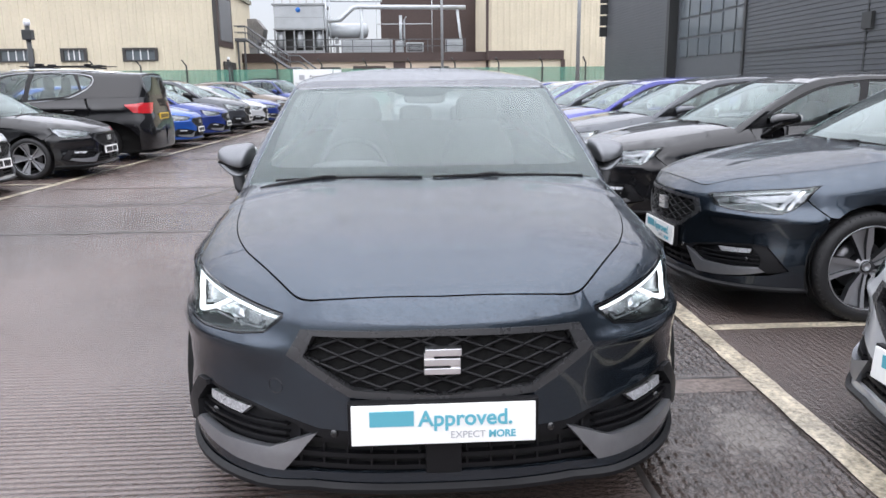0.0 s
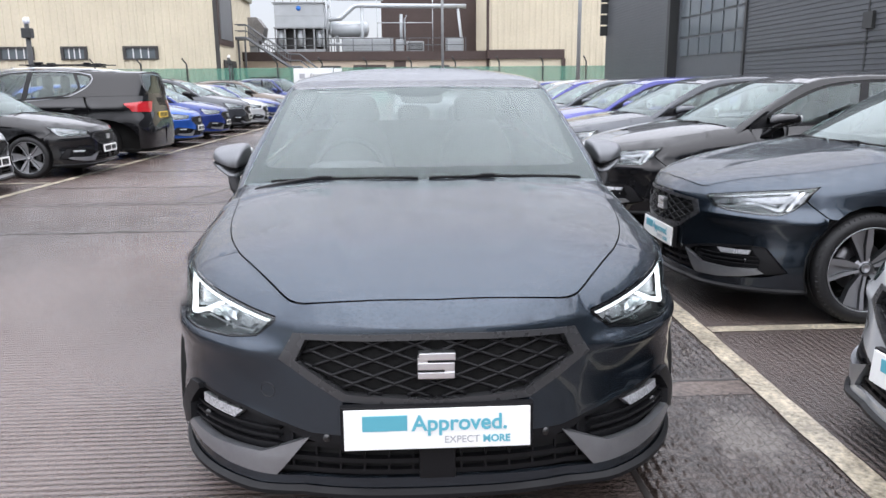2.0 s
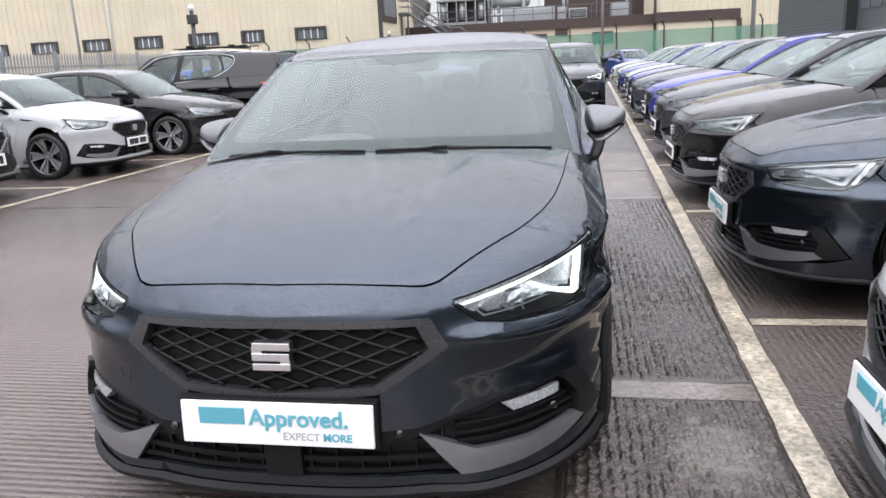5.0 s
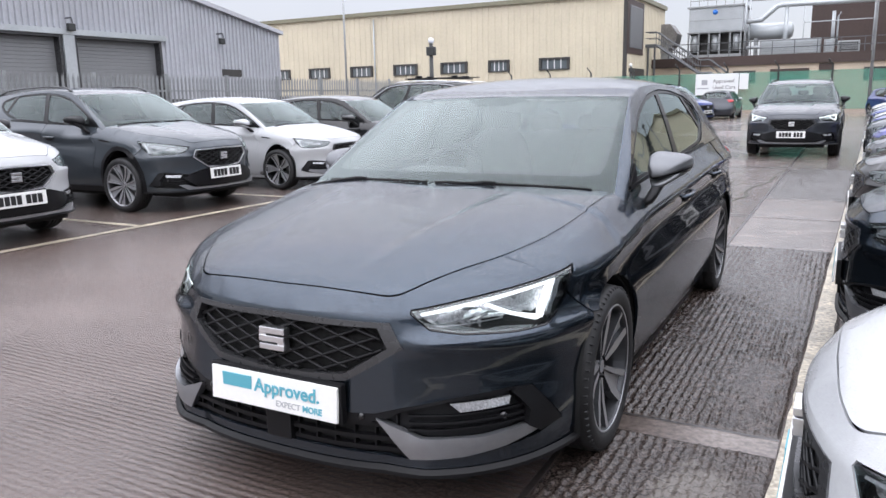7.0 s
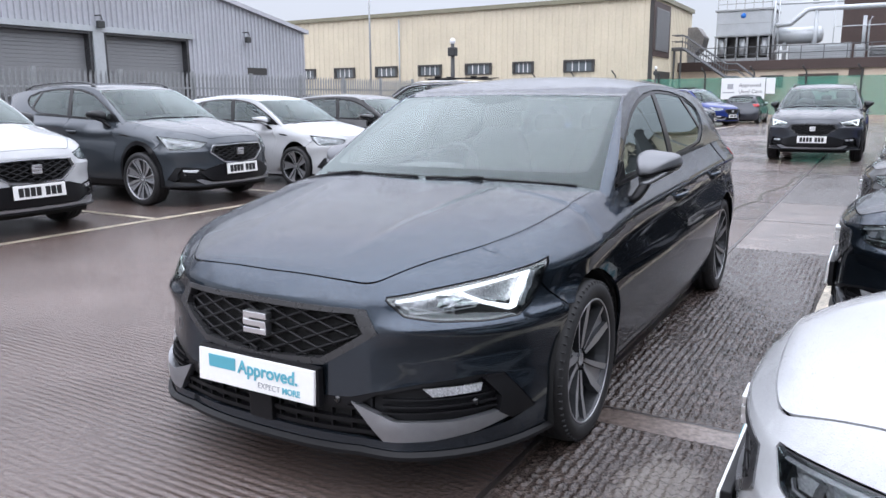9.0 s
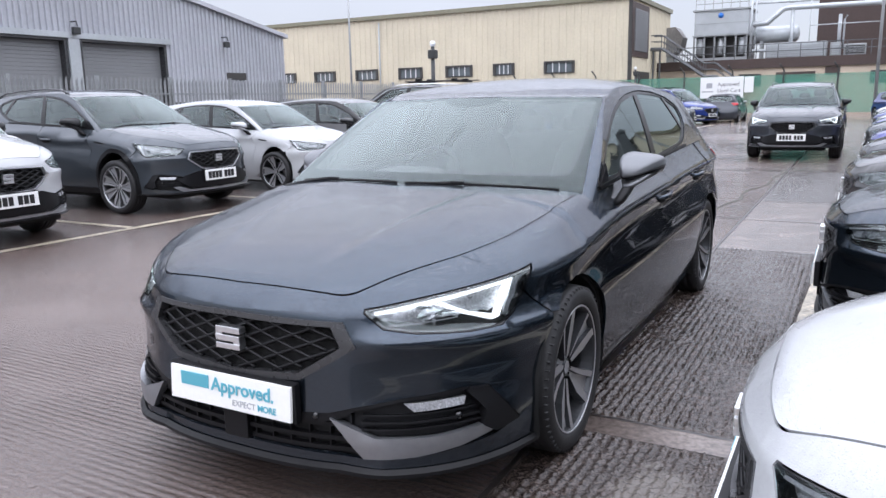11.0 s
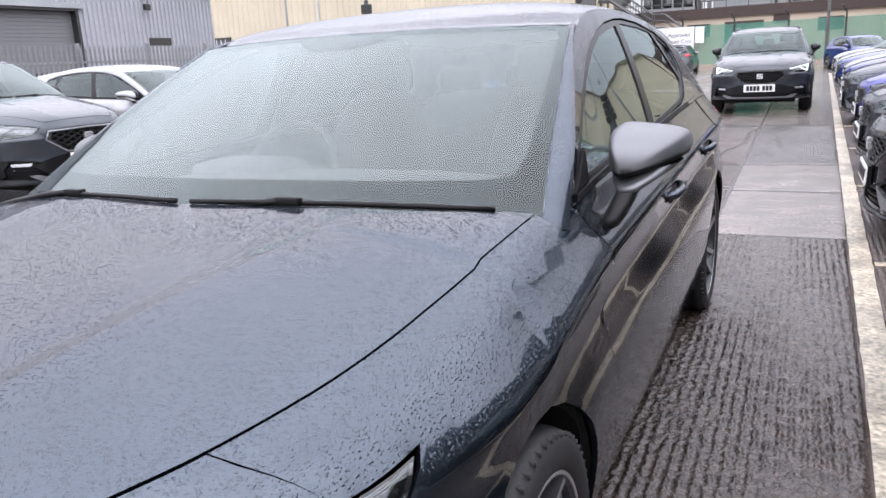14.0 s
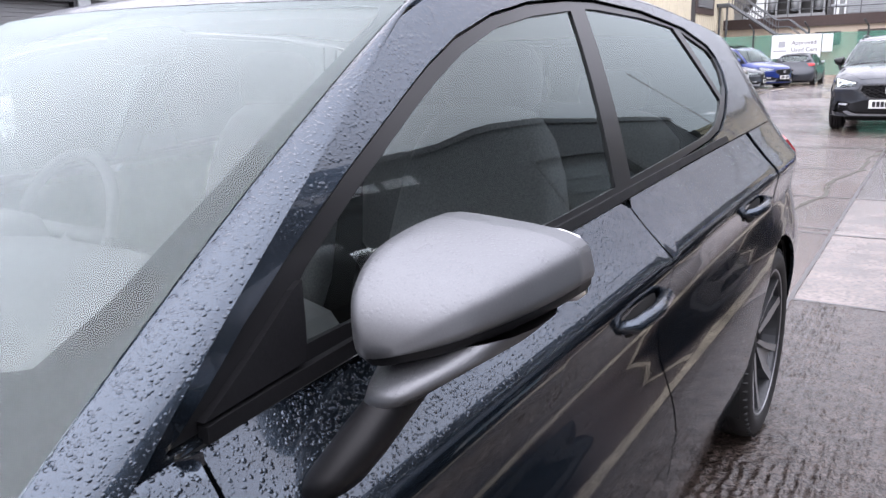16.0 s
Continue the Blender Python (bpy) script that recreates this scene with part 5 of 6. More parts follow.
    ramp.color_ramp.elements[0].position, ramp.color_ramp.elements[0].color = 0.32, (0.030, 0.022, 0.019, 1)
    ramp.color_ramp.elements[1].position, ramp.color_ramp.elements[1].color = 0.72, (0.17, 0.126, 0.110, 1)
    mixv = maths("ADD", maths("MULTIPLY", broad.outputs["Fac"], 0.6), maths("ADD", maths("MULTIPLY", mid.outputs["Fac"], 0.28), maths("MULTIPLY", fine.outputs["Fac"], 0.14)))
    l.new(mixv, ramp.inputs[0])
    l.new(ramp.outputs[0], b.inputs["Base Color"])
    rr = n.new("ShaderNodeMapRange")
    rr.inputs["From Min"].default_value, rr.inputs["From Max"].default_value = 0.35, 0.65
    rr.inputs["To Min"].default_value, rr.inputs["To Max"].default_value = 0.06, 0.22
    l.new(broad.outputs["Fac"], rr.inputs["Value"])
    l.new(rr.outputs[0], b.inputs["Roughness"])
    b.inputs["Specular IOR Level"].default_value = 0.9
    return m


CONCRETE = wet_concrete()
LINE = mat("worn_cream_line", (0.37, 0.325, 0.25), rough=0.32, grain=0.6, scale=45, bump=0.010, stain=0.5)
JOINT = mat("slab_joint_filler", (0.035, 0.03, 0.028), rough=0.3, grain=0.3, scale=60, bump=0.002)
bm = bmesh.new()
bmesh.ops.create_grid(bm, x_segments=40, y_segments=40, size=400)
tagged(part("ground", bm, CONCRETE, smooth=False), "wet brown ridged concrete yard", "ground", kind="structure")


def strip_on_ground(name, x0, x1, y0, y1, material, z=0.004, label="", ragged=0.0):
    """A thin painted or filled strip with uneven edges."""
    bm = bmesh.new()
    long_y = (y1 - y0) > (x1 - x0)
    n = max(2, int(max(y1 - y0, x1 - x0) / 0.12))
    rows = []
    for i in range(n + 1):
        k = i / n
        r0, r1 = random.uniform(-ragged, ragged), random.uniform(-ragged, ragged)
        if long_y:
            y = y0 + (y1 - y0) * k
            rows.append((bm.verts.new((x0 + r0, y, z)), bm.verts.new((x1 + r1, y, z))))
        else:
            x = x0 + (x1 - x0) * k
            rows.append((bm.verts.new((x, y1 + r0, z)), bm.verts.new((x, y0 + r1, z))))
    for a, b in zip(rows, rows[1:]):
        bm.faces.new((a[0], a[1], b[1], b[0]))
    bmesh.ops.recalc_face_normals(bm, faces=bm.faces)
    for f in bm.faces:
        if f.normal.z < 0:
            f.normal_flip()
    return tagged(part(name, bm, material, smooth=False), label, "road marking" if material is LINE else "joint", kind="structure")


for x, y, turn, z in ((1.43, 0.0, -1.41, 0.009), (-5.42, 2.0, -1.9, 0.004)):
    ln = strip_on_ground("bay_line", 0, 0.11, -6, 34, LINE, z, "worn cream painted bay line along the lane", 0.004)
    ln.matrix_basis = pose(x, y, 0, 0, 0, turn)
for i in range(-2, 13):
    y = 1.85 + 2.66 * i
    strip_on_ground("bay_line", 1.555 + 0.0246 * y, 6.3, y, y + 0.09, LINE, 0.004, "worn cream painted bay divider", 0.004)
    y = 3.82 + 2.62 * i
    strip_on_ground("bay_line", -10.2, -5.43 + 0.033 * (y - 2), y, y + 0.09, LINE, 0.004, "worn cream painted bay divider", 0.004)
for y in (5.13, 6.85, 7.02, 8.45, 10.4, 12.6, 12.75, 14.4, 16.5, 18.7, 21.0, 26.0):
    strip_on_ground("slab_joint", -4.9, 1.5, y, y + 0.03, JOINT, 0.003, "dark slab joint in the concrete", 0.006)
SMOOTH = mat("smooth_repair_concrete", (0.13, 0.105, 0.093), rough=0.24, grain=0.35, scale=40, bump=0.003, stain=0.35)
strip_on_ground("repair_band", 0.73, 1.45, 1.02, 1.17, SMOOTH, 0.003, "smooth concrete repair band across the lane", 0.004)
strip_on_ground("slab_joint", 0.73, 1.45, 1.17, 1.19, JOINT, 0.003, "dark slab joint in the concrete", 0.004)
strip_on_ground("slab_joint", 0.70, 0.725, -5, 34, JOINT, 0.0035, "dark slab joint in the concrete", 0.005)

CRACK = mat("mossy_crack", (0.035, 0.032, 0.018), rough=0.6, grain=0.3, scale=40)


def crack(pts, w, label):
    """A thin wandering crack in the concrete."""
    bm = bmesh.new()
    rows = []
    line = flowing(pts, 6)
    for i, (x, y) in enumerate(line):
        q, r = line[min(i + 1, len(line) - 1)], line[max(i - 1, 0)]
        d = Vector((q[0] - r[0], q[1] - r[1])).normalized()
        k = w * random.uniform(0.3, 1.0)
        jx, jy = random.uniform(-w, w), random.uniform(-w, w)
        rows.append((bm.verts.new((x + jx - d.y * k, y + jy + d.x * k, 0.0036)), bm.verts.new((x + jx + d.y * k, y + jy - d.x * k, 0.0036))))
    for a, b in zip(rows, rows[1:]):
        bm.faces.new((a[0], a[1], b[1], b[0]))
    for f in bm.faces:
        f.normal_update()
        if f.normal.z < 0:
            f.normal_flip()
    return tagged(part("crack", bm, CRACK, smooth=False), label, "crack", kind="structure")


crack([(-2.75, 6.9), (-2.68, 7.4), (-2.5, 7.9), (-2.45, 8.3), (-2.3, 8.9)], 0.02, "dark crack across the wet concrete")
crack([(-2.1, 9.9), (-1.6, 9.7), (-1.2, 9.75), (-0.8, 9.5)], 0.015, "dark crack across the wet concrete")
crack([(0.15, 6.9), (0.32, 7.6), (0.45, 8.5), (0.42, 9.4), (0.62, 10.4), (0.6, 11.6), (0.75, 12.6)], 0.03, "mossy crack along the lane")
crack([(-3.3, 5.0), (-2.9, 5.2), (-2.5, 5.15)], 0.012, "dark crack across the wet concrete")


# ---- ridged strip of the lane beside the car ----
def value_noise(x, y, cell_x, cell_y, seed):
    """Smooth random heights from 0 to 1 on a lattice of the given cell."""
    rng = np.random.default_rng(seed)
    table = rng.random((512, 512))
    u, v = x / cell_x + 200, y / cell_y + 200
    i, j = np.floor(u).astype(int), np.floor(v).astype(int)
    f, g = u - i, v - j
    f, g = f * f * (3 - 2 * f), g * g * (3 - 2 * g)
    i, j = i % 511, j % 511
    return (table[i, j] * (1 - f) + table[i + 1, j] * f) * (1 - g) + (table[i, j + 1] * (1 - f) + table[i + 1, j + 1] * f) * g


def ridged_strip(name, x0, x1, slant, y0, y1, step_x, step_y, seed, tall, label, material=None):
    """Concrete with tamped ridges that run along the lane, broken into lumps and half worn away."""
    nx, ny = int((x1 - x0) / step_x), int((y1 - y0) / step_y)
    a = np.linspace(0, 1, nx)
    yy = np.linspace(y0, y1, ny)
    A, Y = np.meshgrid(a, yy, indexing="ij")
    X_ = x0 + A * (x1 + slant * Y - x0)
    pitch = 0.037
    ph = X_ / pitch + 0.35 * value_noise(X_, Y, 0.25, 0.9, seed) + 0.22 * value_noise(X_, Y, 0.02, 0.025, seed + 1)
    ridge = np.clip(np.sin(2 * np.pi * ph) * 0.5 + 0.5, 0, 1) ** 1.5
    lumps = value_noise(X_, Y, 0.013, 0.018, seed + 2)
    worn_k = np.clip(1.7 * value_noise(X_, Y, 0.22, 0.6, seed + 3) - 0.15, 0.15, 1)
    grit = value_noise(X_, Y, 0.010, 0.012, seed + 4)
    Z = 0.002 + tall * (worn_k * ridge * (0.10 + 1.0 * lumps) + 0.45 * grit + 0.40 * lumps)
    edge = np.minimum(np.minimum(A, 1 - A) / 0.02, np.minimum(Y - y0, y1 - Y) / 0.02)
    Z = np.where(edge < 1, 0.001 + (Z - 0.001) * np.clip(edge, 0, 1), Z)
    verts = np.stack([X_, Y, Z], -1).reshape(-1, 3)
    idx = np.arange(nx * ny).reshape(nx, ny)
    faces = np.stack([idx[:-1, :-1], idx[1:, :-1], idx[1:, 1:], idx[:-1, 1:]], -1).reshape(-1, 4)
    me = bpy.data.meshes.new(name)
    me.from_pydata(verts.tolist(), [], faces.tolist())
    me.polygons.foreach_set("use_smooth", [True] * len(me.polygons))
    me.materials.append(material or RIDGED)
    return tagged(new(name, me), label, "ground", kind="structure")


RIDGED = mat("wet_ridged_strip", (0.046, 0.035, 0.030), rough=0.10, grain=0.5, scale=150, bump=0.010, stain=0.3, spec=0.6)


def worn_spot(m, x, y, rx, ry, pale):
    """A pale worn spot with a cloudy edge in the concrete."""
    n, l = m.node_tree.nodes, m.node_tree.links
    b = n["Principled BSDF"]
    co = n.new("ShaderNodeTexCoord")
    mp = n.new("ShaderNodeMapping")
    mp.vector_type = "POINT"
    mp.inputs["Location"].default_value = (-x / rx, -y / ry, 0)
    mp.inputs["Scale"].default_value = (1 / rx, 1 / ry, 0)
    ln = n.new("ShaderNodeVectorMath")
    ln.operation = "LENGTH"
    ns = n.new("ShaderNodeTexNoise")
    ns.inputs["Scale"].default_value = 14.0
    ns.inputs["Detail"].default_value = 6.0
    ad = n.new("ShaderNodeMath")
    ad.operation = "MULTIPLY_ADD"
    ad.inputs[1].default_value = 1.6
    rg = n.new("ShaderNodeMapRange")
    rg.inputs["From Min"].default_value, rg.inputs["From Max"].default_value = 1.9, 1.3
    mx = n.new("ShaderNodeMix")
    mx.data_type = "RGBA"
    mx.inputs["B"].default_value = (*pale, 1)
    l.new(co.outputs["Object"], mp.inputs["Vector"])
    l.new(mp.outputs[0], ln.inputs[0])
    l.new(co.outputs["Object"], ns.inputs["Vector"])
    l.new(ns.outputs["Fac"], ad.inputs[0])
    l.new(ln.outputs["Value"], ad.inputs[2])
    l.new(ad.outputs[0], rg.inputs["Value"])
    l.new(rg.outputs[0], mx.inputs["Factor"])
    l.new(b.inputs["Base Color"].links[0].from_socket, mx.inputs["A"])
    l.new(mx.outputs["Result"], b.inputs["Base Color"])


worn_spot(RIDGED, 1.23, 0.62, 0.16, 0.24, (0.115, 0.100, 0.088))
ridged_strip("lane_strip", 0.728, 1.420, 0.0246, -6.0, -2.2, 0.014, 0.02, 21, 0.009, "wet brown concrete strip with tamped ridges")
ridged_strip("lane_strip", 0.728, 1.420, 0.0246, -2.2, 1.02, 0.0046, 0.0062, 3, 0.0125, "wet brown concrete strip with tamped ridges")
ridged_strip("lane_strip", 0.728, 1.420, 0.0246, 1.19, 5.12, 0.0046, 0.0065, 9, 0.0125, "wet brown concrete strip with tamped ridges")
ridged_strip("lane_strip", 0.728, 1.420, 0.0246, 8.49, 12.58, 0.010, 0.016, 15, 0.009, "wet brown concrete strip with tamped ridges")
for y0, y1 in ((5.16, 6.85), (6.89, 8.45)):
    ridged_strip("smooth_slab", 0.728, 1.420, 0.0246, y0, y1, 0.03, 0.03, 20, 0.003, "smoother worn concrete slab, wet", SMOOTH)
# ---- other cars ----
def lerp_map(pairs):
    xs, ys = [p[0] for p in pairs], [p[1] for p in pairs]
    return lambda v: ys[0] + v - xs[0] if v < xs[0] else (ys[-1] + v - xs[-1] if v > xs[-1] else float(np.interp(v, xs, ys)))


def warp_of(wx, ys, zs):
    fy, fz = lerp_map(ys), lerp_map(zs)
    return lambda x, y, z: (x * wx, fy(y), fz(z))


SUV_WARP = warp_of(1.022, [(0, 0), (0.863, 0.87), (1.3, 1.25), (3.552, 3.50), (4.37, 4.37)], [(0, 0.0), (0.16, 0.24), (0.318, 0.365), (0.68, 0.79), (0.93, 1.06), (1.385, 1.54), (1.456, 1.60)])
SMALL_WARP = warp_of(0.945, [(0, 0), (0.863, 0.80), (1.3, 1.12), (3.552, 3.27), (4.37, 4.05)], [(0, 0), (0.16, 0.16), (0.68, 0.70), (0.93, 0.94), (1.456, 1.445)])
MPV_WARP = warp_of(1.05, [(0, 0), (0.863, 0.95), (1.3, 1.30), (3.552, 3.87), (3.9, 4.6), (4.37, 4.85)], [(0, 0), (0.16, 0.18), (0.318, 0.34), (0.68, 0.78), (0.93, 1.04), (1.30, 1.60), (1.456, 1.72)])
LOW = 0.075
base_hatch = build_car("hatchback_car", "black hatchback car, wet with rain", BLACK_PAINT, step=LOW, fine=False, lit=False)
base_show = build_car("hatchback_car", "dark blue-grey hatchback car with a white card plate", NAVY, step=0.05, fine=True, lit=False, plate_card=True)
base_suv = build_car("suv_car", "grey five-door SUV, wet with rain", GREY_PAINT, step=LOW, warp=SUV_WARP, fine=False, lit=False, wheel_r=0.345, rails=True, cap=PLASTIC, silver=True, tall=True)
base_small = build_car("small_hatchback_car", "white small hatchback car, wet with rain", WHITE_PAINT, step=LOW, warp=SMALL_WARP, fine=False, lit=False, wheel_r=0.31)
base_mpv = build_car("people_carrier_car", "black people carrier with chrome window line and roof bars", BLACK_PAINT, step=LOW, warp=MPV_WARP, fine=False, lit=False, wheel_r=0.34, rails=CHROME, rear_plate=True, chrome_line=True)


def park(base, old, fresh, m, label, group):
    car = copy_thing(base, m)
    car["label"] = label
    car["group"] = group
    return recolour(car, old, fresh) if fresh is not old else car


def right(y, dx=0.0):
    return pose(1.545 + 0.0246 * y + dx, y, 0, 0, 0, -90)


def left(y, dx=0.0):
    return pose(-5.56 + 0.058 * (min(y, 16) - 5) + 0.03 * max(0, y - 16) + dx, y, 0, 0, 0, 90)


RG, LG = "cars parked along the workshop wall", "cars parked along the fence"
for y, paint_m, words in ((0.10, WHITE_PAINT, "white hatchback car with a white card plate"), (2.78, NAVY, "dark blue-grey hatchback car with a white card plate")):
    park(base_show, NAVY, paint_m, right(y, 0.02) @ Matrix.Diagonal((1, 1, 0.965 if paint_m is WHITE_PAINT else 1, 1)), words, RG)
row = [(BLACK_PAINT, "black"), (CHARCOAL, "charcoal"), (VIOLET, "violet-blue"), (GREY_PAINT, "grey"), (VIOLET, "violet-blue"), (WHITE_PAINT, "white"), (DEEP_BLUE, "deep blue"), (WHITE_PAINT, "white"), (GREY_PAINT, "grey"), (WHITE_PAINT, "white")]
for i, (p, w) in enumerate(row):
    park(base_hatch, BLACK_PAINT, p, right(5.46 + 2.66 * i, 0.05 * (i % 3)), w + " hatchback car parked nose to the lane", RG)
park(base_suv, GREY_PAINT, WHITE_PAINT, left(2.55, 0.3), "white SUV with black grille, parked nose to the lane", LG)
park(base_suv, GREY_PAINT, GREY_PAINT, left(5.42), "dark grey SUV with chrome-edged grille", LG)
park(base_small, WHITE_PAINT, WHITE_PAINT, left(8.0, 0.05), "white small hatchback car, wet with rain", LG)
park(base_hatch, BLACK_PAINT, BLACK_PAINT, left(10.55, 0.35), "black hatchback car parked nose to the lane", LG)
mpv = park(base_mpv, BLACK_PAINT, BLACK_PAINT, pose(-9.6, 13.3, 0, 0, 0, -90), "black people carrier with chrome window line and roof bars", LG)
for y, b, old, p, w in ((16.3, base_hatch, BLACK_PAINT, BLUE, "bright blue hatchback car"), (18.9, base_small, WHITE_PAINT, DEEP_BLUE, "deep blue small hatchback car"), (21.5, base_suv, GREY_PAINT, CHARCOAL, "charcoal SUV"),
                        (24.1, base_small, WHITE_PAINT, WHITE_PAINT, "white small hatchback car"), (26.7, base_hatch, BLACK_PAINT, DEEP_BLUE, "deep blue hatchback car"), (29.3, base_suv, GREY_PAINT, BROWN_PAINT, "bronze SUV"), (31.9, base_hatch, BLACK_PAINT, GREY_PAINT, "grey hatchback car")):
    park(b, old, p, left(y), w + " parked nose to the lane", LG)
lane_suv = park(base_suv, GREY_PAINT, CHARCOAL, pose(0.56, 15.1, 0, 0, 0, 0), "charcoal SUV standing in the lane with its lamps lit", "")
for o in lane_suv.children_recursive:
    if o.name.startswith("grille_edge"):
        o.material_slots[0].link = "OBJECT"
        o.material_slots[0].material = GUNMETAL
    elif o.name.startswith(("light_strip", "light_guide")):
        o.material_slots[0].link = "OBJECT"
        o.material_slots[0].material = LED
for i, (y, p, w) in enumerate(((8.0, BLACK_PAINT, "black"), (23.5, CHARCOAL, "charcoal"), (27.5, BLACK_PAINT, "black"), (33.0, GREY_PAINT, "grey"))):
    park(base_suv, GREY_PAINT, p, pose(-21.0, y, 0, 0, 0, 0), w + " SUV parked behind the palisade fence", "cars behind the fence")
far = "cars by the green fence"
park(base_mpv, BLACK_PAINT, DEEP_BLUE, pose(-4.4, 36.0, 0, 0, 0, 60), "blue people carrier by the green fence", far)
park(base_hatch, BLACK_PAINT, CHARCOAL, pose(-5.3, 33.5, 0, 0, 0, 75), "charcoal hatchback car by the green fence", far)
park(base_hatch, BLACK_PAINT, CHARCOAL, pose(-4.5, 43.0, 0, 0, 0, 180), "charcoal hatchback seen from behind by the green fence", far)
park(base_hatch, BLACK_PAINT, DEEP_BLUE, pose(4.4, 37.0, 0, 0, 0, 20), "deep blue hatchback car by the green fence", far)
for o in (base_hatch, base_show, base_suv, base_small, base_mpv):
    for c in [*o.children_recursive, o]:
        bpy.data.objects.remove(c)

# ---- buildings ----
CREAM = mat("cream_cladding", (0.60, 0.54, 0.41), rough=0.5, grain=0.04, scale=6, stain=0.06)
GREY_CLAD = mat("grey_cladding", (0.42, 0.43, 0.46), rough=0.45, grain=0.05, scale=6, stain=0.08)
DARK_CLAD = mat("dark_grey_cladding", (0.080, 0.087, 0.094), rough=0.4, grain=0.05, scale=8, stain=0.06)
SHUTTER = mat("grey_shutter", (0.20, 0.205, 0.21), rough=0.45, grain=0.04, scale=8)
BROWN = mat("brown_cladding", (0.055, 0.035, 0.030), rough=0.55, grain=0.1, scale=6, stain=0.1)
GALV = mat("galvanised_steel", (0.32, 0.335, 0.34), rough=0.45, metal=0.5, grain=0.12, scale=20, stain=0.1)
PALE_STEEL = mat("pale_plant_steel", (0.42, 0.445, 0.46), rough=0.4, metal=0.3, grain=0.06, scale=10, stain=0.1)
DARK_FRAME = mat("dark_window_frame", (0.04, 0.038, 0.036), rough=0.5)
GREEN_MESH = mat("green_windbreak", (0.10, 0.30, 0.22), rough=0.7, grain=0.15, scale=30)
GREEN_DOOR = mat("green_door", (0.03, 0.12, 0.09), rough=0.5)
ROOFING = mat("olive_gutter", (0.20, 0.19, 0.13), rough=0.5, grain=0.1, scale=5)
WINDOW_PANE = mat("building_window_pane", (0.12, 0.14, 0.15), rough=0.08, spec=0.8)
SIGN_WHITE = mat("sign_white", (0.75, 0.76, 0.76), rough=0.45)
POST = mat("dark_post", (0.03, 0.032, 0.032), rough=0.5)


def ribbed(bm, axis, pos, a0, a1, z0, z1, pitch, depth, face, holes=()):
    """Adds trapezoid-ribbed cladding in the plane axis = pos, from a0 to a1; face: the side it looks to. z1 may be a function of a."""
    def add(u0, u1, za, zb):
        n = max(1, int(round((u1 - u0) / pitch)))
        pts = []
        for i in range(n):
            u = u0 + (u1 - u0) * i / n
            w = (u1 - u0) / n
            pts += [(u, 0), (u + w * 0.55, 0), (u + w * 0.65, depth), (u + w * 0.9, depth)]
        pts.append((u1, 0))
        rows = []
        for u, d in pts:
            top = zb(u) if callable(zb) else zb
            if axis == "y":
                rows.append((bm.verts.new((u, pos + face * d, za)), bm.verts.new((u, pos + face * d, top))))
            else:
                rows.append((bm.verts.new((pos + face * d, u, za)), bm.verts.new((pos + face * d, u, top))))
        for q, w in zip(rows, rows[1:]):
            bm.faces.new((q[0], w[0], w[1], q[1]))
    cuts = sorted(holes)
    u = a0
    for h0, h1, hz0, hz1 in cuts:
        add(u, h0, z0, z1)
        if hz0 > z0:
            add(h0, h1, z0, hz0)
        add(h0, h1, hz1, z1)
        u = h1
    add(u, a1, z0, z1)
    bmesh.ops.remove_doubles(bm, verts=bm.verts, dist=0.002)
    bmesh.ops.recalc_face_normals(bm, faces=bm.faces)
    return bm


# cream warehouse
YW = 52.0
hall = thing("warehouse", "cream ribbed metal warehouse with a row of small windows", "building")
wins = [(-44.7, 2.1), (-40.4, 2.15), (-36.0, 2.15), (-31.7, 2.15), (-27.3, 2.25), (-23.15, 1.65), (-19.0, 2.25)]
WB, WT = 3.27, 4.0
holes = [(x, x + w, WB, WT) for x, w in wins]
bm = ribbed(bmesh.new(), "y", YW, -62, -12.64, 0, 8.1, 0.5, 0.06, -1, holes)
ribbed(bm, "x", -12.64, YW, YW + 12, 0, 8.1, 0.5, 0.06, 1)
part("wall", bm, CREAM, hall, smooth=False)
boxed("roof", (-62, -12.4, YW - 0.25, YW + 12, 8.08, 8.38), ROOFING, hall, "olive roof edge with gutter")
boxed("corner_trim", (-12.8, -12.55, YW - 0.1, YW + 0.1, 0, 8.1), DARK_FRAME, hall)
for x, w in wins:
    bm = bmesh.new()
    for q in ((x - 0.06, x + w + 0.06, WB - 0.06, WB + 0.03), (x - 0.06, x + w + 0.06, WT - 0.03, WT + 0.11), (x - 0.06, x + 0.14, WB + 0.03, WT - 0.03), (x + w - 0.14, x + w + 0.06, WB + 0.03, WT - 0.03)):
        box(bm, q[0], q[1], YW - 0.12, YW + 0.08, q[2], q[3])
    frame_ob = part("window", bm, DARK_FRAME, hall, "small window with dark frame and white bars", smooth=False)
    boxed("pane", (x + 0.05, x + w - 0.05, YW + 0.0, YW + 0.03, WB, WT), WINDOW_PANE, frame_ob)
    for i in range(1, 4):
        xx = x + 0.1 + (w - 0.2) * i / 4
        boxed("bar", (xx - 0.03, xx + 0.03, YW - 0.05, YW - 0.005, WB + 0.03, WT - 0.03), SIGN_WHITE, frame_ob)
boxed("louvre_frame", (-12.58, -12.52, YW - 0.05, YW + 4.6, 4.2, 7.9), BROWN, hall, "brown frame round the louvre")
louvre = boxed("louvre_panel", (-12.515, -12.48, YW + 0.5, YW + 4.0, 4.6, 7.5), SHUTTER, hall, "grey louvre panel")
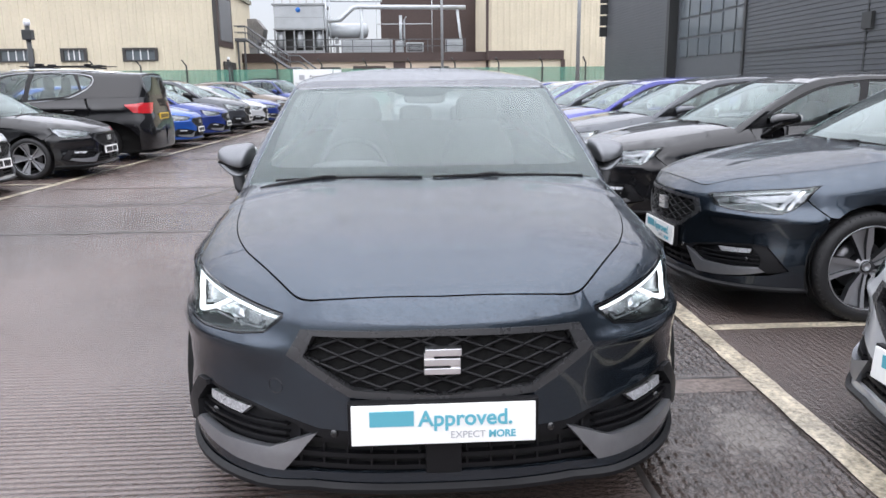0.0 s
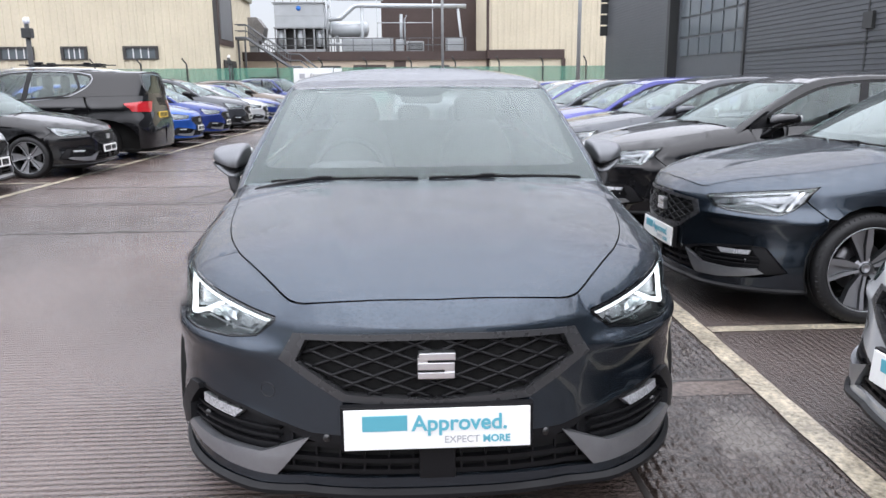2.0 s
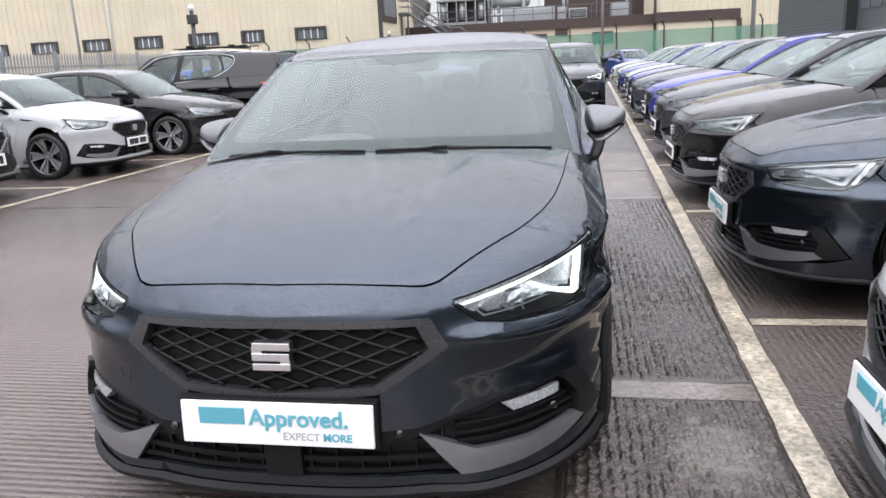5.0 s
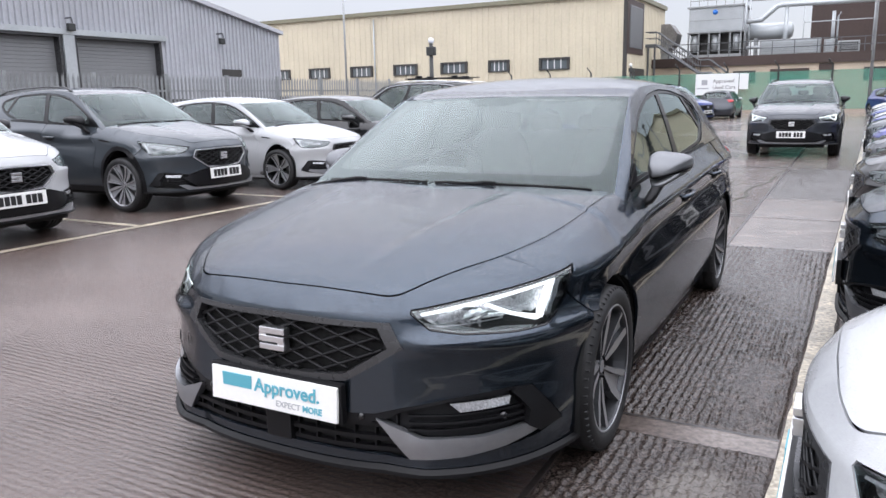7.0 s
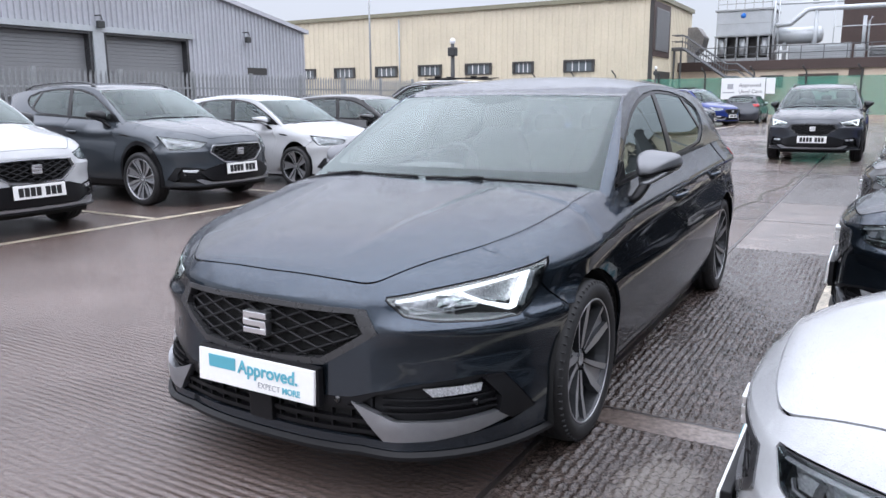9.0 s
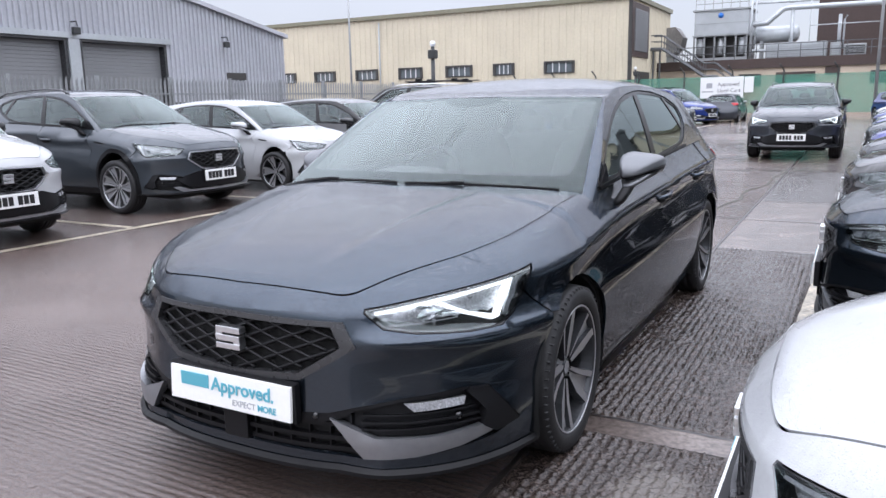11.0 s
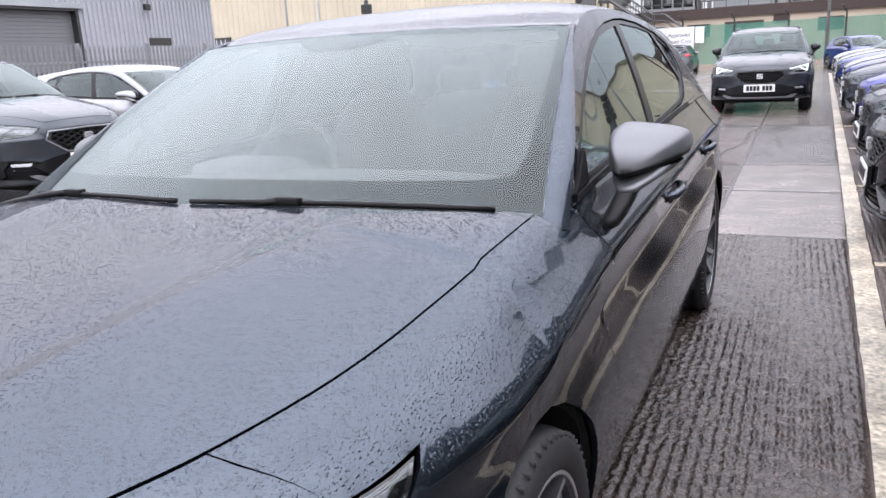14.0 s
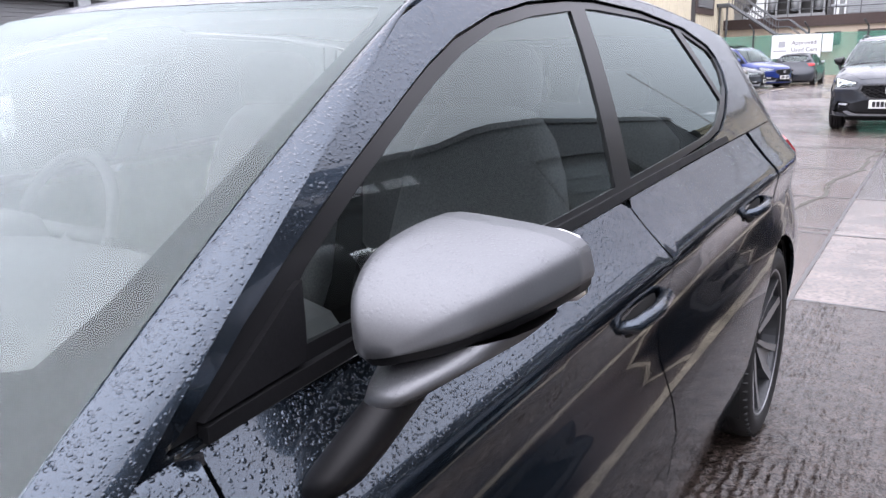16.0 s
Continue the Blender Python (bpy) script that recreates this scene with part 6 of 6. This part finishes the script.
for i in range(20):
    boxed("louvre_slat", (-12.475, -12.44, YW + 0.5, YW + 4.0, 4.64 + i * 0.143, 4.73 + i * 0.143), SHUTTER, louvre)
boxed("side_door", (-12.6, -12.5, YW + 1.2, YW + 5.0, 0.0, 3.2), DARK_FRAME, hall, "dark loading door")
tall = thing("downpipe", "white downpipe on the warehouse", "pipe")
bm = bmesh.new()
tube(bm, [(-33.5, YW - 0.15, 0), (-33.5, YW - 0.15, 7.8)], 0.06, 8)
part("pipe", bm, PALE_STEEL, tall)

# grey gabled workshop
XG = -26.5
shop = thing("grey_workshop", "grey ribbed metal workshop with roller shutters", "building")
ridge_z = lambda y: 4.95 + 0.19 * (31.5 - max(y, 32 - y))
doors = [(7.6, 12.6, 0, 4.05), (13.3, 18.15, 0, 4.05), (18.95, 23.15, 0, 4.05)]
bm = ribbed(bmesh.new(), "x", XG, 0.5, 31.5, 0, ridge_z, 0.26, 0.09, 1, doors)
ribbed(bm, "y", 31.5, -44, XG, 0, 4.95, 0.30, 0.05, 1)
part("wall", bm, GREY_CLAD, shop, smooth=False)
for y0, y1, _, z1 in doors:
    curtain = boxed("shutter", (XG - 0.27, XG - 0.25, y0, y1, 0, z1), SHUTTER, shop, "closed grey roller shutter")
    slat = boxed("slat", (XG - 0.25, XG - 0.20, y0, y1, 0, 0.143), SHUTTER, curtain, bevel=0.012)
    for i in range(1, 27):
        o = new("slat", slat.data)
        o.parent = curtain
        o.location = (0, 0, i * 0.15)
    bm = bmesh.new()
    for q in ((y0 - 0.14, y0, 0, z1 + 0.1), (y1, y1 + 0.14, 0, z1 + 0.1), (y0, y1, z1, z1 + 0.1)):
        box(bm, XG - 0.25, XG + 0.12, q[0], q[1], q[2], q[3])
    part("door_frame", bm, GUNMETAL, shop, smooth=False)
bm = bmesh.new()
rows = []
for y in (0.3, 16, 31.7):
    rows.append([bm.verts.new((XG + 0.25, y, ridge_z(y) + 0.02)), bm.verts.new((XG + 0.25, y, ridge_z(y) + 0.22)), bm.verts.new((-44, y, ridge_z(y) + 0.22)), bm.verts.new((-44, y, ridge_z(y) + 0.02))])
for q, w in zip(rows, rows[1:]):
    for k in range(4):
        bm.faces.new((q[k], w[k], w[(k + 1) % 4], q[(k + 1) % 4]))
bm.faces.new(rows[0]), bm.faces.new(rows[-1][::-1])
bmesh.ops.recalc_face_normals(bm, faces=bm.faces)
part("roof", bm, GREY_CLAD, shop, smooth=False)
boxed("door_pier", (XG - 0.02, XG + 0.20, 18.30, 18.80, 0, 4.15), PALE_STEEL, shop, "pale steel pier between shutters")
boxed("door_pier", (XG - 0.02, XG + 0.20, 12.75, 13.15, 0, 4.15), PALE_STEEL, shop, "pale steel pier between shutters")
boxed("door_header", (XG + 0.02, XG + 0.22, 7.3, 23.5, 4.155, 4.38), PALE_STEEL, shop, "pale flashing over the shutters")
boxed("vent_louvre", (XG + 0.04, XG + 0.10, 27.0, 28.4, 2.65, 3.0), DARK_FRAME, shop)
for y, z in ((18.6, 4.3), (26.9, 4.2)):
    fl = thing("floodlight", "black wall floodlight on a bracket", "lamp")
    bm = bmesh.new()
    box(bm, XG + 0.25, XG + 0.42, y - 0.16, y + 0.16, z, z + 0.28, 0.03, m=None)
    tube(bm, [(XG, y, z + 0.5), (XG + 0.4, y, z + 0.5), (XG + 0.45, y, z + 0.3)], 0.03, 6)
    part("housing", bm, POST, fl, smooth=False)

# dark workshop beside the right-hand row
XD = 8.6
dark = thing("dark_workshop", "dark grey ribbed workshop with a glazed sectional door", "building")
dy0, dy1 = 17.2, 22.6
DT = 5.8
bm = bmesh.new()
for y0, y1, z0, z1 in ((-30, dy0, 0, DT), (dy1, 30.4, 0, DT), (dy0, dy1, 4.3, DT)):
    z = z0
    while z < z1 - 0.01:
        w = [bm.verts.new(p) for p in ((XD, y0, z), (XD, y1, z), (XD, y1, min(z + 0.045, z1)), (XD, y0, min(z + 0.045, z1)), (XD - 0.012, y1, min(z + 0.055, z1)), (XD - 0.012, y0, min(z + 0.055, z1)), (XD - 0.012, y1, min(z + 0.1, z1)), (XD - 0.012, y0, min(z + 0.1, z1)))]
        bm.faces.new((w[0], w[3], w[2], w[1])), bm.faces.new((w[3], w[5], w[4], w[2])), bm.faces.new((w[5], w[7], w[6], w[4]))
        z += 0.1
part("wall", bm, DARK_CLAD, dark, smooth=False)
boxed("end_wall", (XD + 0.02, XD + 20, 28.6, 30.4, 0, DT), DARK_CLAD, dark)
boxed("roof", (XD - 0.1, XD + 20, -30, 30.5, DT, DT + 0.25), DARK_CLAD, dark)
for y in (-16.0, -6.0, 3.0, 12.0):
    boxed("panel_joint", (XD - 0.02, XD - 0.004, y, y + 0.05, 0, DT), POST, dark)
boxed("door_frame", (XD - 0.05, XD + 0.4, dy1, dy1 + 0.25, 0, 4.3), POST, dark)
boxed("door_frame", (XD - 0.05, XD + 0.4, dy0 - 0.12, dy0, 0, 4.3), POST, dark)
door = boxed("sectional_door", (XD + 0.25, XD + 0.30, dy0, dy1, 0, 4.3), DARK_CLAD, dark, "dark sectional door with window rows")
for r in range(3):
    for c in range(6):
        y0 = dy0 + 0.25 + c * (dy1 - dy0 - 0.4) / 6
        boxed("pane", (XD + 0.22, XD + 0.245, y0, y0 + (dy1 - dy0 - 0.4) / 6 - 0.12, 2.15 + r * 0.6, 2.67 + r * 0.6), WINDOW_PANE, door)
boxed("panel_joint", (XD - 0.02, XD - 0.004, -30, dy0 - 0.12, 2.05, 2.09), POST, dark)
boxed("wall_box", (XD - 0.08, XD - 0.012, 11.8, 12.1, 2.3, 2.6), POST, dark)
for i in range(4):
    boxed("corner_bracket", (XD - 0.3, XD, 30.2, 30.3, 3.3 + i * 0.45, 3.68 + i * 0.45), POST, dark)

x = 11.3
for i, w in enumerate((0.20, 0.20, 0.18, 0.24, 0.18, 0.0, 0.18, 0.18, 0.20, 0.18)):
    if w:
        boxed("sign_bar", (XD - 0.05, XD - 0.016, x, x + w, 4.75, 5.10), SIGN_WHITE, dark, "white lettering shown as plain bars")
    x += w + 0.07 if w else 0.22

# plant building across the back
YP = 60.0
plant = thing("factory", "low factory with brown cladding and cream wall", "building")
boxed("wall", (-12.4, 7.0, YP, YP + 20, 0, 3.3), mat("cream_render", (0.55, 0.46, 0.36), rough=0.7, grain=0.06, scale=8, stain=0.08), plant)
boxed("parapet", (-12.6, 7.0, YP - 0.2, YP + 20, 3.3, 4.0), BROWN, plant, "brown parapet band")
boxed("upper_storey", (-1.8, 6.9, YP + 9, YP + 20, 4.0, 9.5), BROWN, plant, "dark brown clad upper storey")
boxed("green_door", (-3.9, -1.28, YP - 0.06, YP, 0, 2.5), GREEN_DOOR, plant)
boxed("door_head", (-3.9, -1.28, YP - 0.08, YP - 0.004, 2.504, 2.96), BROWN, plant)
boxed("brown_panel", (-0.66, 0.31, YP - 0.08, YP - 0.004, 2.7, 3.25), BROWN, plant)
for x in (-6.5, 2.2):
    boxed("window", (x, x + 1.6, YP - 0.08, YP - 0.01, 2.0, 2.9), DARK_FRAME, plant)
tower = thing("tall_warehouse", "tall cream ribbed warehouse behind the fence", "building")
bm = ribbed(bmesh.new(), "y", YP, 6.9, 40, 0, 9.0, 0.5, 0.06, -1)
ribbed(bm, "x", 6.9, YP, YP + 12, 0, 9.0, 0.5, 0.06, -1)
part("wall", bm, CREAM, tower, smooth=False)
boxed("corner_trim", (6.8, 7.0, YP - 0.15, YP + 0.1, 0, 9.0), BROWN, tower)
boxed("roof", (6.8, 40, YP - 0.2, YP + 12, 9.0, 9.25), ROOFING, tower, "olive roof edge with gutter")
boxed("low_annex", (7.0, 12.6, YP - 1.5, YP - 0.07, 0, 3.3), CREAM, tower)
boxed("annex_band", (6.8, 12.8, YP - 1.7, YP - 0.07, 3.3, 4.0), BROWN, tower, "brown band along the annex")
boxed("annex_post", (12.6, 12.9, YP - 1.7, YP - 1.4, 0, 3.3), BROWN, tower)
# rooftop plant
STAIR_STEEL = mat("weathered_stair_steel", (0.11, 0.115, 0.12), rough=0.5, metal=0.4, grain=0.15, scale=20, stain=0.15)
YU = YP + 3
unit = thing("cooling_unit", "pale grey steel cooling unit on the factory roof", "plant unit")
boxed("casing", (-10.45, -6.36, YU, YU + 4, 6.12, 7.98), PALE_STEEL, unit, bevel=0.05)
boxed("flange", (-10.6, -6.2, YU - 0.1, YU + 4.1, 7.98, 8.1), GALV, unit)
boxed("flange", (-10.55, -6.25, YU - 0.08, YU + 4.05, 6.02, 6.115), GALV, unit)
boxed("panel_seam", (-10.43, -6.38, YU - 0.02, YU - 0.004, 6.98, 7.02), GALV, unit)
boxed("base", (-10.45, -6.36, YU + 1.0, YU + 4, 4.0, 6.015), DARK_FRAME, unit)
for i in range(6):
    x = -10.45 + i * 0.795
    boxed("bay_post", (x - 0.05, x + 0.07, YU - 0.02, YU + 0.14, 4.0, 6.015), GALV, unit)
for i in (0, 2, 4):
    x = -10.0 + i * 0.795
    bm = bmesh.new()
    tube(bm, [(x, YU + 0.55, 4.55), (x, YU + 0.55, 5.9)], 0.34, 14)
    part("drum", bm, PALE_STEEL, unit, "pale upright drum behind the bay posts")
boxed("bay_rail", (-10.45, -6.36, YU - 0.04, YU + 0.10, 4.0, 4.35), GALV, unit)
for i in range(7):
    boxed("guard_post", (-10.4 + i * 0.66, -10.36 + i * 0.66, YU, YU + 0.04, 8.1, 8.9), GALV, unit)
for z in (8.5, 8.88):
    boxed("guard_rail", (-10.4, -6.4, YU, YU + 0.04, z, z + 0.05), GALV, unit)
bm = bmesh.new()
lathe(bm, [(-0.01, 0), (0, 0.2), (0.02, 0.2), (0.03, 0)], 20)
bmesh.ops.transform(bm, matrix=Matrix.Translation((-8.45, YU - 0.03, 7.6)) @ Matrix.Rotation(radians(-90), 4, "Z"), verts=bm.verts)
part("round_sign", bm, mat("blue_sign", (0.02, 0.16, 0.55), rough=0.4), unit, "round blue sign")
tank = thing("steel_tank", "horizontal pale steel tank on the factory roof", "tank")
bm = bmesh.new()
lathe(bm, [(-6.1, 0.0), (-6.05, 0.45), (-5.9, 0.63), (-3.0, 0.63), (-2.8, 0.45), (-2.72, 0)], 28)
bmesh.ops.transform(bm, matrix=Matrix.Translation((0, YU + 0.8, 5.95)), verts=bm.verts)
part("vessel", bm, PALE_STEEL, tank)
for x in (-5.4, -3.4):
    boxed("cradle", (x - 0.12, x + 0.12, YU + 0.4, YU + 1.2, 4.0, 5.5), GALV, tank)
for pts, r in (([(-6.0, YU - 0.2, 6.7), (-5.0, YU - 0.2, 6.75), (-3.9, YU - 0.2, 7.72), (-3.5, YU - 0.2, 7.78), (5.4, YU - 0.2, 7.70)], 0.19),
               ([(-3.24, YU - 0.2, 4.0), (-3.24, YU - 0.2, 7.7)], 0.14), ([(-0.01, YU - 0.1, 4.6), (-0.01, YU - 0.1, 7.1)], 0.13), ([(0.28, YU - 0.1, 4.6), (0.28, YU - 0.1, 6.7), (0.45, YU - 0.1, 7.0)], 0.07),
               ([(-6.15, YU - 0.1, 4.0), (-6.15, YU - 0.1, 9.2)], 0.09), ([(-5.85, YU - 0.1, 4.0), (-5.85, YU - 0.1, 8.9)], 0.06), ([(-6.1, YU, 8.3), (-1.5, YU, 8.25)], 0.08), ([(-6.0, YU - 0.1, 4.75), (-3.2, YU - 0.1, 4.7)], 0.11),
               ([(-2.0, YU - 0.3, 4.1), (-2.0, YU - 0.3, 8.4)], 0.035), ([(2.6, YU - 0.3, 4.1), (2.6, YU - 0.3, 8.4)], 0.035), ([(-2.0, YU - 0.3, 6.4), (2.6, YU - 0.3, 6.4)], 0.035), ([(4.7, YU - 0.2, 7.6), (5.0, YU - 0.2, 5.2), (5.0, YU - 0.2, 4.1)], 0.12)):
    pp = thing("plant_pipe", "pale steel pipe run on the factory roof", "pipe", "roof pipes")
    bm = bmesh.new()
    tube(bm, pts, r, 10)
    part("pipe", bm, PALE_STEEL, pp)
for x in (-3.9, -0.9, 3.0):
    vent = thing("roof_vent", "square grey roof vent with a cap", "vent", "roof vents")
    boxed("stack", (x - 0.22, x + 0.22, YP + 9.5, YP + 10, 8.9, 9.7), GALV, vent)
    boxed("cap", (x - 0.4, x + 0.4, YP + 9.3, YP + 10.2, 9.72, 9.8), GALV, vent)
cowl = thing("extract_cowl", "weathered grey steel extract duct with an angular hood", "duct")
bm = bmesh.new()
hood_shape = ((-13.6, 4.6), (-13.75, 6.0), (-13.5, 6.86), (-11.9, 6.9), (-11.3, 6.1), (-11.45, 5.3), (-12.2, 4.6))
va = [bm.verts.new((x, YU - 0.2, z)) for x, z in hood_shape]
vb = [bm.verts.new((x, YU + 1.8, z)) for x, z in hood_shape]
bm.faces.new(va), bm.faces.new(vb[::-1])
for i in range(len(va)):
    bm.faces.new((va[i], vb[i], vb[(i + 1) % len(va)], va[(i + 1) % len(va)]))
bmesh.ops.recalc_face_normals(bm, faces=bm.faces)
part("duct", bm, mat("rusting_duct_steel", (0.24, 0.23, 0.22), rough=0.55, metal=0.4, grain=0.2, scale=8, stain=0.3), cowl, smooth=False)
boxed("foot", (-13.3, -12.0, YU, YU + 1.6, 4.0, 4.62), GALV, cowl)
bm = bmesh.new()
tube(bm, [(-14.6, YU + 0.8, 6.3), (-13.7, YU + 0.8, 6.3)], 0.42, 14)
part("drum", bm, PALE_STEEL, cowl)
for x0, x1, z1, dark_front in ((-4.88, -0.7, 5.15, False), (0.38, 1.83, 4.85, True), (3.65, 5.07, 5.1, False), (-0.5, 0.2, 5.0, False)):
    ac = thing("air_handler", "low grey air handling box on the factory roof", "plant unit", "roof boxes")
    boxed("casing", (x0, x1, YP + 1.4, YP + 2.6, 4.0, z1), GALV, ac, bevel=0.04)
    boxed("grille", (x0 + 0.12, x1 - 0.12, YP + 1.36, YP + 1.4, 4.15, z1 - 0.12), DARK_FRAME if dark_front else PALE_STEEL, ac)
    for i in range(1, 6):
        boxed("grille_slat", (x0 + 0.14, x1 - 0.14, YP + 1.33, YP + 1.355, 4.15 + i * (z1 - 4.3) / 6, 4.19 + i * (z1 - 4.3) / 6), GALV, ac)
rail = thing("roof_railing", "dark steel railing along the factory roof edge", "railing")
for i in range(12):
    boxed("post", (-11.4 + i * 1.5, -11.34 + i * 1.5, YP + 0.1, YP + 0.16, 4.0, 5.06), STAIR_STEEL, rail)
for z in (4.5, 5.03):
    boxed("handrail", (-11.4, 5.2, YP + 0.1, YP + 0.16, z - 0.03, z + 0.03), STAIR_STEEL, rail)
stair = thing("steel_stair", "dark grey outside steel stair up to the factory roof", "stairs")
YS = YP - 1.2
for side in (0, 1):
    bm = bmesh.new()
    tube(bm, [(-13.3, YS - side, 5.95), (-11.85, YS - side, 5.95), (-8.7, YS - side, 3.75), (-7.9, YS - side, 3.75), (-6.6, YS - side, 2.7)], 0.045, 6)
    tube(bm, [(-13.3, YS - side, 5.5), (-11.85, YS - side, 5.5), (-8.7, YS - side, 3.3), (-7.9, YS - side, 3.3), (-6.6, YS - side, 2.25)], 0.03, 6)
    tube(bm, [(-13.3, YS - side, 4.98), (-11.85, YS - side, 4.98), (-8.7, YS - side, 2.8), (-7.9, YS - side, 2.8), (-6.2, YS - side, 1.4)], 0.10, 6)
    for i in range(9):
        k = i / 8
        tube(bm, [(-11.85 + 3.15 * k, YS - side, 4.98 - 2.18 * k), (-11.85 + 3.15 * k, YS - side, 5.95 - 2.2 * k)], 0.03, 5)
    part("stringer", bm, STAIR_STEEL, stair, smooth=False)
for i in range(13):
    k = i / 12
    boxed("tread", (-11.85 + 3.15 * k - 0.14, -11.85 + 3.15 * k + 0.14, YS - 1.0, YS, 4.93 - 2.18 * k, 4.97 - 2.18 * k), STAIR_STEEL, stair)
boxed("landing", (-13.4, -11.8, YS - 1.1, YS + 0.1, 4.82, 4.94), STAIR_STEEL, stair)
boxed("landing", (-8.75, -7.85, YS - 1.1, YS + 0.1, 2.66, 2.78), STAIR_STEEL, stair)
for x, z in ((-13.3, 4.82), (-12.5, 4.82), (-12.0, 4.82), (-8.6, 2.66)):
    boxed("leg", (x, x + 0.12, YS - 1.0, YS - 0.9, 0, z), STAIR_STEEL, stair)

# ---- fences, posts, sign ----
XF = -19.0
fence = thing("palisade_fence", "galvanised steel palisade fence with pointed pales", "fence")
bm = bmesh.new()
w = [bm.verts.new(p) for p in ((0, -0.035, 0.05), (0.02, 0, 0.05), (0, 0.035, 0.05), (0, 0.035, 2.12), (0.05, 0.02, 2.32), (0.02, 0, 2.15), (0.05, -0.02, 2.32), (0, -0.035, 2.12))]
bm.faces.new((w[0], w[1], w[5], w[6], w[7])), bm.faces.new((w[1], w[2], w[3], w[4], w[5]))
pale = part("pale", bm, GALV, fence, smooth=False)
pale.location = (XF, -6, 0)
for i in range(1, 298):
    o = new("pale", pale.data)
    o.parent = fence
    o.location = (XF, -6 + 52.0 * i / 298, 0)
for z in (0.5, 1.75):
    boxed("fence_rail", (XF - 0.06, XF - 0.01, -6, 46, z, z + 0.06), GALV, fence)
for i in range(19):
    boxed("fence_post", (XF - 0.16, XF - 0.06, -6 + i * 2.85, -5.9 + i * 2.85, 0, 2.35), GALV, fence)
YF = 46.0
NETTING = GREEN_MESH.copy()
NETTING.name = "see_through_green_netting"
nn, nk = NETTING.node_tree.nodes, NETTING.node_tree.links
open_weave = nn.new("ShaderNodeBsdfTransparent")
weave = nn.new("ShaderNodeMixShader")
weave.inputs[0].default_value = 0.46
nk.new(open_weave.outputs[0], weave.inputs[1])
nk.new(nn["Principled BSDF"].outputs[0], weave.inputs[2])
nk.new(weave.outputs[0], nn["Material Output"].inputs["Surface"])
boxed("low_wall", (XF - 0.75, XF - 0.55, -6, 46, 0, 1.5), mat("dark_low_wall", (0.10, 0.10, 0.10), rough=0.7, grain=0.15, scale=10, stain=0.25), fence, "dark low wall behind the pales")
green = thing("green_fence", "post fence hung with green windbreak netting", "fence")
boxed("netting", (XF, 14, YF, YF + 0.02, 0.3, 2.45), NETTING, green, "green windbreak netting")
for i in range(13):
    bm = bmesh.new()
    x = XF + 0.3 + i * 2.75
    tube(bm, [(x, YF - 0.08, 0), (x, YF - 0.08, 2.7), (x - 0.22, YF - 0.25, 3.05)], 0.05, 6)
    part("fence_post", bm, POST, green, smooth=False)
sign = thing("fence_sign", "white sign board on the green fence reading approved used cars", "sign")
boxed("board", (-6.7, -4.29, YF - 0.35, YF - 0.30, 1.2, 2.42), SIGN_WHITE, sign, bevel=0.01)
lettering("letters", "Approved", 0.30, INK_BLACK, sign, pose(-5.72, YF - 0.352, 1.90, 90))
lettering("letters", "Used Cars", 0.30, INK_BLACK, sign, pose(-5.72, YF - 0.352, 1.54, 90))
boxed("emblem", (-6.35, -6.02, YF - 0.355, YF - 0.35, 1.78, 2.08), INK_GREY, sign)
boxed("emblem_bar", (-6.6, -5.95, YF - 0.355, YF - 0.35, 1.55, 1.62), INK_GREY, sign)
boxed("blank_board", (-4.24, -3.75, YF - 0.35, YF - 0.30, 1.5, 2.4), SIGN_WHITE, sign)
for x in (-6.4, -4.6):
    boxed("sign_post", (x, x + 0.08, YF - 0.30, YF - 0.22, 0, 2.4), POST, sign)


def mast(x, y, h, r, label, material, head=False):
    ob = thing("lamp_post" if head else "mast", label, "post")
    bm = bmesh.new()
    tube(bm, [(x, y, 0), (x, y, h * 0.5), (x, y, h)], [r, r * 0.85, r * 0.7], 10)
    part("pole", bm, material, ob)
    if head:
        bm = superquad(bmesh.new(), (x, y, h + 0.08), (0.085, 0.085, 0.09), 0.8, 1.0, -math.pi / 2, math.pi / 2, 14, 8)
        part("camera_dome", bm, SIGN_WHITE, ob)
        bm = bmesh.new()
        box(bm, x - 0.12, x + 0.12, y - 0.1, y + 0.1, h - 0.35, h - 0.1, 0.02)
        part("bracket", bm, POST, ob, smooth=False)
    return ob


mast(-9.6, 18.4, 2.95, 0.08, "dark camera post with a white dome on top", POST, True)
mast(2.4, 44.0, 12, 0.09, "slim grey steel lighting mast", GALV)
mast(10.6, 44.0, 12, 0.13, "tall grey steel lighting mast", GALV)
mast(-33.0, 47.0, 12, 0.09, "slim grey lighting mast behind the fence", GALV)
mast(-10.3, 44.5, 3.0, 0.07, "dark camera post by the green fence", POST, True)
